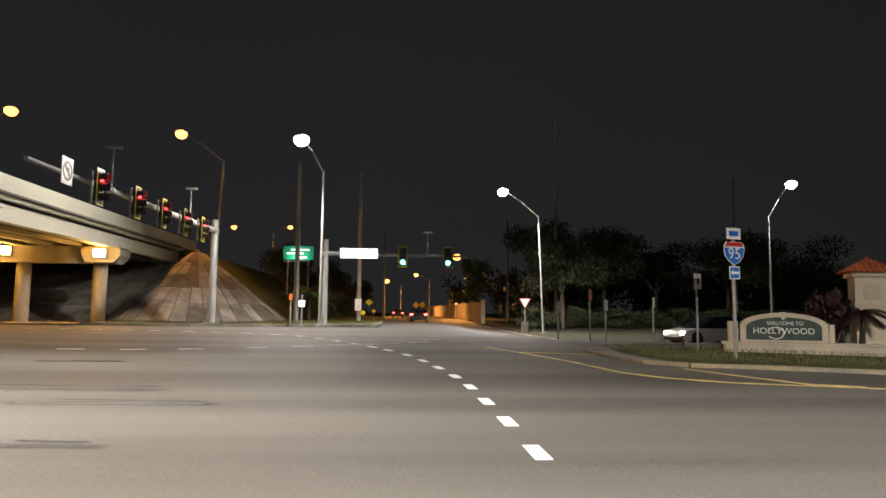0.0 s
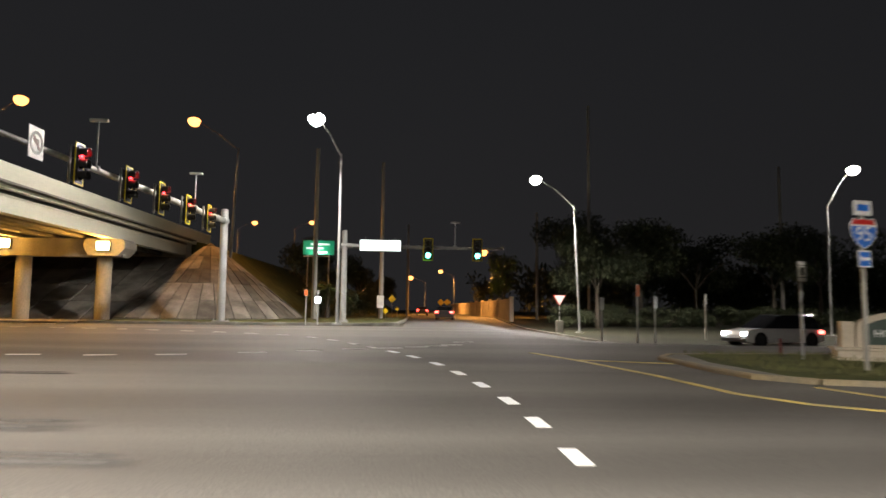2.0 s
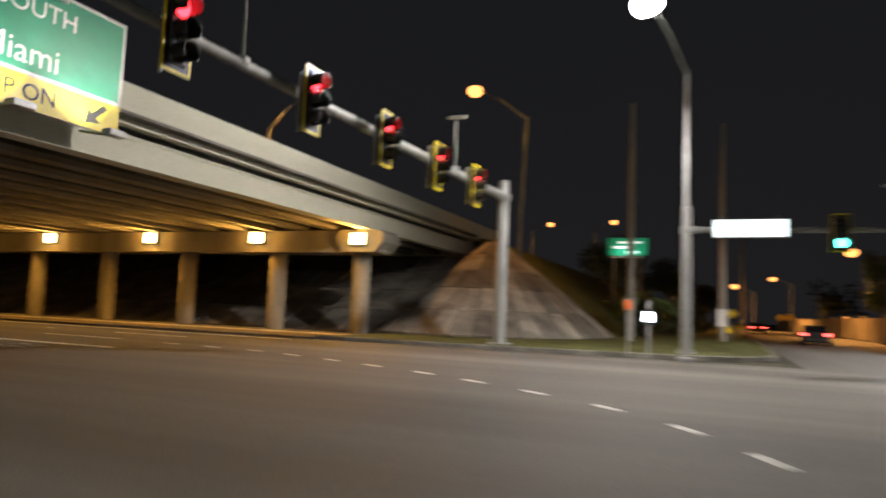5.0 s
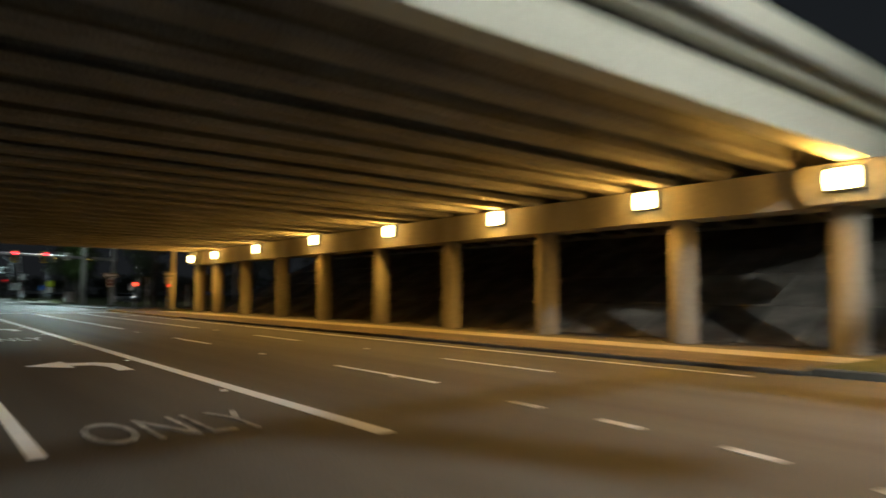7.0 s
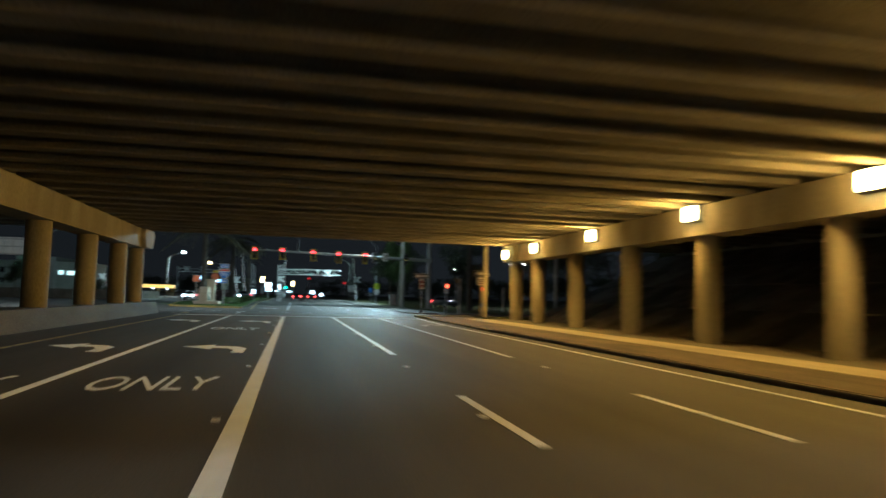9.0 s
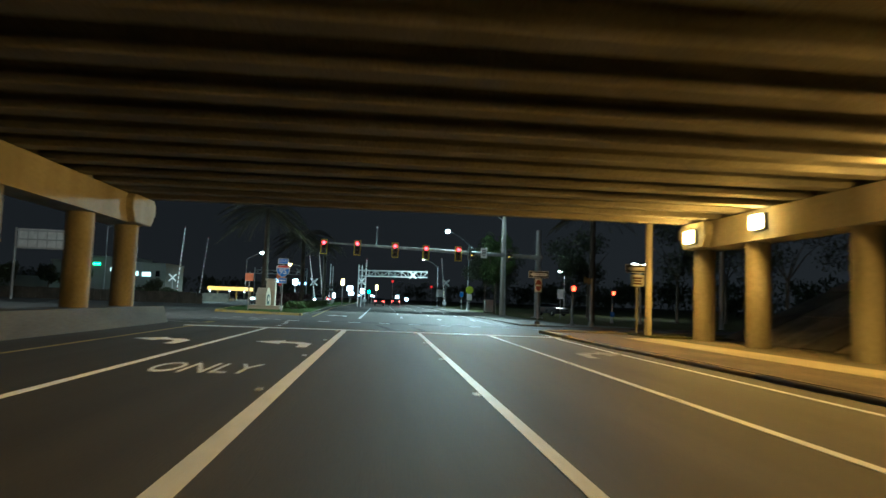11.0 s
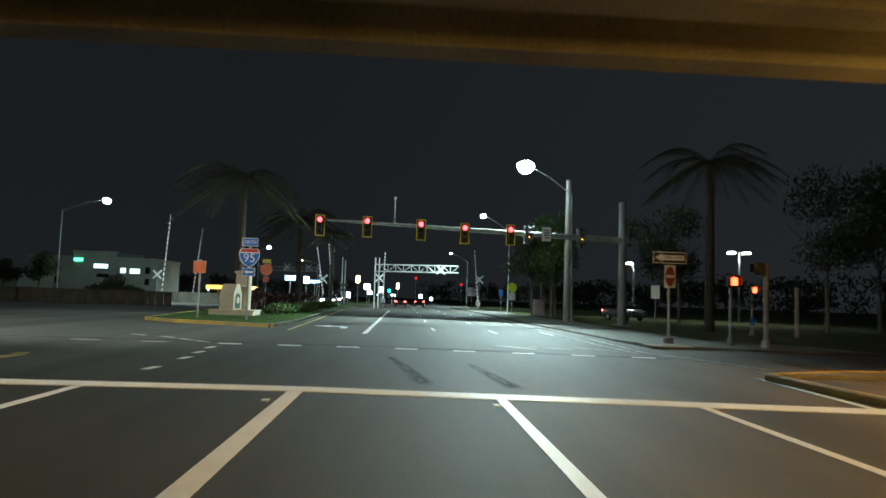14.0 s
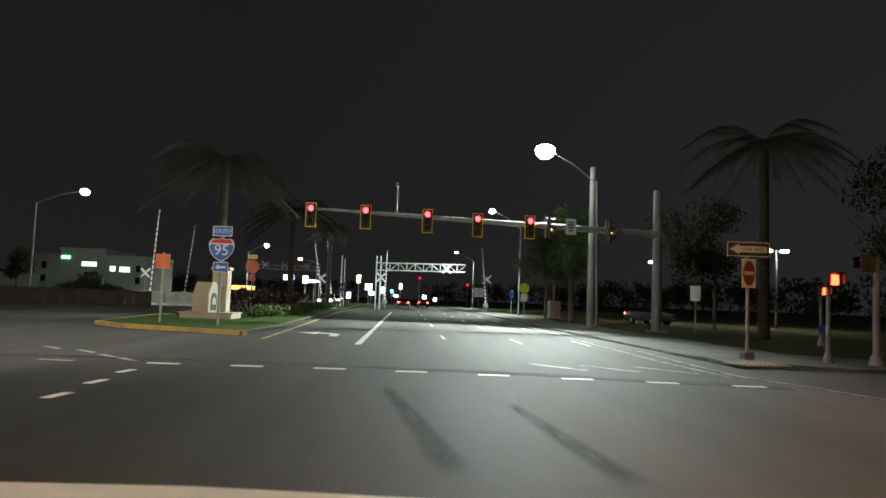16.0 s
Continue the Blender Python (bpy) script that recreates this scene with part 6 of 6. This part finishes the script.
for y, z in ((36.2, 4.8), (43.8, 4.0)):
    ob = thing("crossing_lamp", pose(-176, y, z, 0, 0, 90), "dim red railway crossing lamp on a post", "crossing lamp")
    part("hood", tube(bmesh.new(), (0, 0.05, 0), (0, -0.12, 0), 0.3, 0.3, 16), BLACK, ob)
    part("lens", tube(bmesh.new(), (0, -0.12, 0), (0, -0.14, 0), 0.24, 0.24, 16), DIM_RED, ob)
    part("post", tube(bmesh.new(), (0, 0.1, 0.3), (0, 0.1, -z), 0.05, 0.05, 8), STEEL, ob)

# ---- left of the far carriageway ----
hotel = thing("hotel_building", pose(-185, -20.3, 0) @ Matrix.Diagonal((1, 1.0, 1.26, 1)), "pale three-storey building with a few lit windows", "building")
part("wing", box(bmesh.new(), -12, 0, -11, -3.2, 0, 5.2), BUILDING, hotel)
part("wing", box(bmesh.new(), -12, 0.6, -3.2, 4.2, 0, 6.0), BUILDING, hotel)
part("wing", box(bmesh.new(), -12, 0, 4.2, 11, 0, 5.2), BUILDING, hotel)
for y0, y1, h1 in ((-11.1, -3.1, 5.2), (-3.3, 4.3, 6.0), (4.1, 11.1, 5.2)):
    part("parapet", box(bmesh.new(), -12.2, 0.75, y0, y1, h1, h1 + 0.28, 0.04), BUILDING, hotel)
for y, z, w, hh, lit in ((1.6, 4.2, 2.4, 0.6, True), (2.0, 2.9, 2.0, 0.5, False), (5.2, 3.7, 0.9, 0.7, True), (7.2, 3.65, 1.7, 0.7, True), (-6, 3.9, 0.8, 0.9, False), (-8.5, 3.9, 0.8, 0.9, False), (-6, 2.2, 0.8, 0.9, False), (-8.5, 2.2, 0.8, 0.9, False), (9.4, 2.2, 0.8, 0.9, False), (9.4, 3.8, 0.8, 0.9, False)):
    x = 0.62 if -3.2 < y < 4.2 else 0.02
    win = part("window", box(bmesh.new(), x - 0.02, x + 0.02, y - w / 2, y + w / 2, z - hh / 2, z + hh / 2), GLOW_WINDOW if lit else CAR_GLASS, hotel)
    part("sill", box(bmesh.new(), x, x + 0.09, y - w / 2 - 0.06, y + w / 2 + 0.06, z - hh / 2 - 0.08, z - hh / 2), BUILDING, win)
part("lit_sign", box(bmesh.new(), 0.0, 0.12, -2.9, -1.5, 4.8, 5.2, 0.02), GLOW_GREENSIGN, hotel).matrix_local = pose(0.7, 0, 0)
tent = part("annex", box(bmesh.new(), 3, 14, -14, -5, 0, 2.6, 0.05), BUILDING, hotel)
for k, (y, r) in enumerate(((-15.7, 1.75), (-11.4, 2.0), (-21.0, 1.9))):
    tree((-150.6, y, 0.0), 5.3, r, "dark round-headed tree before the pale building", 170 + k, LEAF_SHADED, 2600, 0.16, 0.14)
low_wall = thing("boundary_wall", pose(-150, 0, 0), "dark boundary wall with a flat coping", "boundary wall", kind="structure")
for k in range(9):
    part("wall_panel", box(bmesh.new(), -0.15, 0.15, -34 + 5 * k, -29.1 + 5 * k, 0, 1.15), FENCE, low_wall)
    part("coping", box(bmesh.new(), -0.2, 0.2, -34 + 5 * k, -29.05 + 5 * k, 1.15, 1.3), FENCE, low_wall)
fence = thing("fence", pose(-126, 0, 0), "dark board fence along the far side of the road", "fence")
for k in range(60):
    part("board", box(bmesh.new(), -0.02, 0.02, -30 + 0.72 * k, -29.32 + 0.72 * k, 0.05, 1.35 + 0.05 * math.sin(k * 1.7)), FENCE, fence)
part("rail", box(bmesh.new(), -0.08, -0.02, -30, 13.2, 0.9, 1.0), FENCE, fence)
for k, (x, y, r) in enumerate(((-131.0, 5.4, 2.0), (-130.5, 8.2, 1.2), (-128, -12, 2.2), (-128, -19, 2.4), (-126, -26, 2.6))):
    shrub((x, y, 0.0), (r, r * 1.2, r * 0.72), "dark rounded shrub in front of the fence", 60 + k, LEAF_SHADED, 3000, 0.14)
shop = thing("station_canopy", pose(-196, 0.9, 0), "long low yellow-lit canopy beyond the tracks", "canopy")
part("roof", box(bmesh.new(), -4, 4, -3.6, 4.4, 2.0, 2.75, 0.05), glow("canopy_edge", (1.0, 0.55, 0.08), 0.8), shop)
for y in (-3.2, 0.9, 4.0):
    for x in (-3.4, 3.4):
        part("pillar", box(bmesh.new(), x - 0.15, x + 0.15, y - 0.15, y + 0.15, 0, 2.0), BUILDING, shop)
    part("lamp", box(bmesh.new(), 3.3, 3.6, y - 0.12, y + 0.12, 1.7, 2.0, 0.04), GLOW_SHOP, shop, "bright white lamp")


def lit_board(at, w, hgt, material, label, post=True, name="lit_sign"):
    ob = thing(name, pose(*at, 0, 0, 90), label, "lit sign", "far lit signs")
    part("case", box(bmesh.new(), -w / 2, w / 2, 0, 0.2, -hgt / 2, hgt / 2, 0.03), BLACK, ob)
    face = part("face", box(bmesh.new(), -w / 2 + 0.05, w / 2 - 0.05, -0.02, -0.002, -hgt / 2 + 0.05, hgt / 2 - 0.05, 0.015), material, ob)
    lines = max(1, round(hgt / 0.55))
    for k in range(lines):
        z = hgt * ((k + 0.5) / lines - 0.5)
        reach = w * (0.34 - 0.08 * ((k * 7 + lines) % 3))
        part("text_bar", box(bmesh.new(), -reach, reach * 0.9, -0.03, -0.022, z - 0.1 * hgt / lines, z + 0.12 * hgt / lines), BLUE_SIGN if material is not GLOW_WARM else RED_SIGN, face)
    if post:
        part("post", tube(bmesh.new(), (0, 0.1, -hgt / 2), (0, 0.1, -at[2]), 0.1, 0.1, 8), STEEL, ob)
    return ob


BLUE_GLOW = glow("blue_lit_sign", (0.35, 0.6, 1.0), 2.5)
for y, z, w, hgt, mat in ((10.2, 4.9, 2.3, 1.1, BLUE_GLOW), (13.6, 4.6, 1.2, 1.5, GLOW_SHOP), (15.4, 4.3, 2.0, 0.7, BLUE_GLOW)):
    lit_board((-208, y, z), w, hgt, mat, "bright lit shop sign far along the boulevard")
for x, y, z, w, hgt, mat in ((-196, 27.1, 3.4, 1.7, 1.5, GLOW_SHOP), (-204, 29.6, 3.0, 1.2, 1.6, GLOW_SHOP), (-222, 26.3, 2.4, 1.8, 1.2, GLOW_SHOP), (-214, 28.6, 2.0, 0.7, 0.6, GLOW_SHOP), (-208, 31.8, 2.0, 0.7, 0.6, GLOW_SHOP), (-176, 26.6, 4.3, 0.9, 1.6, GLOW_WARM), (-230, 32.8, 4.3, 0.9, 1.9, GLOW_WARM), (-231, 32.1, 2.0, 0.7, 0.7, GLOW_SHOP), (-222, 30.9, 3.0, 0.9, 0.9, glow("far_green", (0.1, 1.0, 0.5), 4.0)), (-186, 24.3, 1.7, 1.0, 1.4, GLOW_SHOP)):
    lit_board((x, y, z), w * 0.78, hgt * 0.78, mat, "bright lit sign beyond the railway crossing")
for x, y, z in ((-230, 38.5, 2.0), (-240, 41.5, 1.4)):
    lit_board((x, y, z), 1.0, 1.0, GLOW_SHOP, "small bright light far along the boulevard")
street_lamp((-214, 15.6, 0), (-214, 15.6, 8.2), (-213.6, 11.6, 9.1), GLOW_WARM, 1200, AMBER, "street lamp with warm light far along the boulevard", size=(0.5, 0.4))
over = thing("overhead_sign", pose(-118, 0.3, -1.3), "pale back of an overhead sign on a steel frame", "guide sign")
for y in (-4.4, 1.6):
    part("post", tube(bmesh.new(), (0, y, 1.25), (0, y, 8.8), 0.14, 0.12, 10), STEEL, over)
for z in (6.7, 7.6, 8.5):
    part("beam", tube(bmesh.new(), (0, -4.4, z), (0, 1.6, z), 0.07, 0.07, 8), ALUMINIUM, over)
for k in range(7):
    part("stiffener", box(bmesh.new(), -0.1, -0.02, -4.2 + 0.95 * k, -4.12 + 0.95 * k, 6.6, 8.7), ALUMINIUM, over)
part("plate", box(bmesh.new(), -0.16, -0.11, -4.3, 1.7, 6.6, 8.7, 0.01), WHITE_SIGN, over)

# ---- far median ----
house = thing("small_monument", pose(-104.6, 23.8, 0.15), "small pale gabled stone monument with an arched niche", "monument")
part("plinth", box(bmesh.new(), -1.25, 0.75, -1.1, 1.5, -0.02, 0.24, 0.02), STUCCO_DIM, house)
part("coping", box(bmesh.new(), -1.32, 0.82, -1.17, 1.57, 0.24, 0.32, 0.02), STUCCO_DIM, house)
welcome_tower(pose(-105.45, 24.3, 0.47) @ Matrix.Diagonal((0.82, 0.82, 0.95, 1)), "stucco tower with sunk panels beside the small monument", roofed=False)
bm = bmesh.new()
gable = [(-0.72, 0.32), (0.72, 0.32), (0.72, 1.25), (0.25, 1.85), (-0.25, 1.85), (-0.72, 1.25)]
upright(bm, gable, -0.85, 0.55)
for v in bm.verts:
    v.co = Vector((v.co.x * 0.8, v.co.y, v.co.z))
part("body", bm, STUCCO_DIM, house).matrix_local = pose(0.1, -0.1, 0, 0, 0, 158) @ Matrix.Diagonal((0.7, 0.7, 1, 1))
niche = part("niche", upright(bmesh.new(), arch(0.32, 0.4, 1.0, 0.3), -0.89, -0.86), PLAQUE, house, "dark arched niche")
niche.matrix_local = pose(0.1, -0.1, 0, 0, 0, 158) @ Matrix.Diagonal((0.7, 0.7, 1, 1))
part("emblem", upright(bmesh.new(), [(-0.16, 0.7), (0.16, 0.7), (0.2, 0.95), (0, 1.12), (-0.2, 0.95)], -0.91, -0.895), STUCCO_DIM, house).matrix_local = pose(0.1, -0.1, 0, 0, 0, 158) @ Matrix.Diagonal((0.7, 0.7, 1, 1))
for k in range(13):
    shrub((-108.5 - 2.6 * k, 25.9 + 0.1 * math.sin(k), 0.12), (1.4, 1.0, 0.36), "clipped low hedge plants along the median", 80 + k, LEAF, 700, 0.11, "hedge_plant")
for k in range(6):
    shrub((-112 - 5 * k, 23.4, 0.12), (1.8, 1.3, 0.8), "dark reddish hedge on the median", 100 + k, PURPLE_LEAF, 700, 0.15)
palm((-123.0, 24.95, 0.1), 8.2, "tall palm with drooping fronds on the median", 121, 30, 3.8, PALM_LEAF, 0.26)
palm((-139.0, 26.1, 0.1), 8.4, "tall palm with drooping fronds on the median", 122, 18, 2.8, PALM_LEAF, 0.24)
palm((-110.0, 22.9, 0.1), 9.5, "tall palm with drooping fronds on the median", 123, 28, 4.6, PALM_LEAF, 0.3)
grass_rng = random.Random(5)
bm = bmesh.new()
for _ in range(9000):
    x, y = -94 - 22 * grass_rng.random() ** 1.3, grass_rng.uniform(20, 28.6)
    edge = 28.3 - 0.03 * (-x - 94)
    if y > edge or y < 23.0 - (-x - 95.9) * 0.35 and x > -98 or x > -95.9 + (y - 22.9) * 0.45:
        continue
    a, s = grass_rng.uniform(0, 6.3), grass_rng.uniform(0.05, 0.11)
    bm.faces.new([bm.verts.new(v) for v in ((x - 0.012, y, 0.14), (x + 0.012, y + 0.01, 0.14), (x + 0.05 * math.cos(a), y + 0.05 * math.sin(a), 0.14 + s))])
tagged(part("grass", bm, surf("grass_blade", (0.06, 0.14, 0.02), (0.11, 0.20, 0.035), 0.8, 1.0, 8.0, 0.0, grain=0.3)), "short green grass blades on the median", "grass", kind="stuff")
bm = bmesh.new()
for _ in range(9000):
    x, y = 4.7 + 22 * grass_rng.random() ** 1.3, grass_rng.uniform(13.6, 21.4)
    if x < 5.75 or y > 20.95 or y < 16.4 - (x - 5.6) * 0.45:
        continue
    a, s, z = grass_rng.uniform(0, 6.3), grass_rng.uniform(0.05, 0.12), lie(x, y) + 0.14
    bm.faces.new([bm.verts.new(v) for v in ((x - 0.012, y, z), (x + 0.012, y + 0.01, z), (x + 0.05 * math.cos(a), y + 0.05 * math.sin(a), z + s))])
tagged(part("grass", bm, surf("grass_blade_dry", (0.09, 0.10, 0.035), (0.14, 0.13, 0.05), 0.8, 1.0, 8.0, 0.0, grain=0.3)), "short dry grass blades on the median", "grass", kind="stuff")

# ---- right of the far carriageway ----
# only the first tree, in lamplight, keeps the lighter leaf colour
for k, (x, y, hgt, sp) in enumerate(((-124, 47.6, 9.0, 2.0), (-131, 49.5, 9.0, 3.0), (-138, 48.5, 8.5, 3.0), (-118, 57, 9, 4), (-106, 62, 10, 4.5), (-98, 68, 10, 5), (-92, 76, 10, 5), (-150, 52, 9, 4), (-112, 70, 11, 5))):
    tree((x, y, 0.06), hgt, sp, "leafy street tree with a thin trunk behind the footway", 130 + k, LEAF if k < 1 else LEAF_SHADED, 5200, 0.14, 0.16)
palm((-103.5, 52.9, 0.05), 10.5, "tall palm with a thick trunk beside the ramp", 151, 28, 4.2, PALM_LEAF, 0.3)
cab = thing("control_cabinet", pose(-133.5, 48.4, 0.06), "grey metal control cabinet behind the footway", "cabinet")
part("body", box(bmesh.new(), -0.4, 0.4, -0.55, 0.55, 0.1, 1.75, 0.03), ALUMINIUM, cab)
part("door", box(bmesh.new(), 0.4, 0.43, -0.48, 0.48, 0.2, 1.65, 0.01), ALUMINIUM, cab)
part("plinth", box(bmesh.new(), -0.5, 0.5, -0.65, 0.65, 0, 0.1), KERB, cab)
part("handle", tube(bmesh.new(), (0.45, 0.35, 0.85), (0.45, 0.35, 1.05), 0.02, 0.02, 6), STEEL, cab)
ob = post_sign((-140, 46.6, 0.06), 3.3, "yellow-green warning sign above a white plate", r=0.05)
p = face_on(ob, 3.0, 0.1, 0.1, None, 90)
symbol("disc", p, [(0.55 * math.cos(k * math.tau / 20), 0.55 * math.sin(k * math.tau / 20)) for k in range(20)], plain("yellow_green_sheeting", (0.62, 0.78, 0.03), 0.4), -0.01)
face_on(ob, 2.0, 0.75, 0.85, WHITE_SIGN, 90)
ob = post_sign((-172, 45.2, 0.06), 3.4, "white rectangular road sign on a post", r=0.06)
face_on(ob, 2.75, 1.5, 1.4, WHITE_SIGN, 90)
ob = post_sign((-146, 46.2, 0.06), 2.9, "slim blue sign on a post", r=0.05)
face_on(ob, 2.4, 0.5, 0.8, BLUE_SIGN, 90)


def car_park_lamp(at, height, heads, label):
    ob = thing("car_park_lamp", pose(*at), label, "lamp post")
    part("pole", tube(bmesh.new(), (0, 0, 0), (0, 0, height), 0.1, 0.08, 10), STEEL, ob)
    for s in heads:
        arm = part("arm", tube(bmesh.new(), (0, 0, height - 0.1), (0, s, height), 0.04, 0.04, 6), STEEL, ob)
        part("lens", box(bmesh.new(), -0.25, 0.25, s - 0.3, s + 0.3, height - 0.18, height + 0.02, 0.04), GLOW_LED, arm)
    lamp("car_park_light", (at[0], at[1], height - 0.5), (at[0], at[1], 0), 500, LED, 160, 0.3)
    return ob


car_park_lamp((-126, 66.2, 0.1), 6.8, (-0.75, 0.75), "twin-headed white lamp post in a car park")
car_park_lamp((-135, 59.0, 0.1), 6.0, (-0.5,), "white lamp post behind the trees")


# ---- woods that close the distance ----
woods = bmesh.new()
wood_rng = random.Random(77)
for x0, y0, x1, y1, n, top in ((-90, 150, -330, 95, 60, 11), (-330, 95, -345, 44, 14, 10), (-345, 14, -330, -120, 34, 10), (-330, -120, -120, -150, 46, 10), (12, 165, 150, 120, 34, 12), (16, 96, 90, 92, 34, 9)):
    for k in range(n):
        f = (k + wood_rng.random()) / n
        c = Vector((x0 + (x1 - x0) * f + wood_rng.uniform(-4, 4), y0 + (y1 - y0) * f + wood_rng.uniform(-4, 4), 0))
        foliage(woods, c + Vector((0, 0, top * 0.42)), (wood_rng.uniform(3.5, 6.5), wood_rng.uniform(3.5, 6.5), top * wood_rng.uniform(0.32, 0.52)), 300, 0.5, wood_rng)
tagged(part("woods", woods, LEAF_SHADED), "dark belt of far trees closing the view", "woods", kind="stuff")
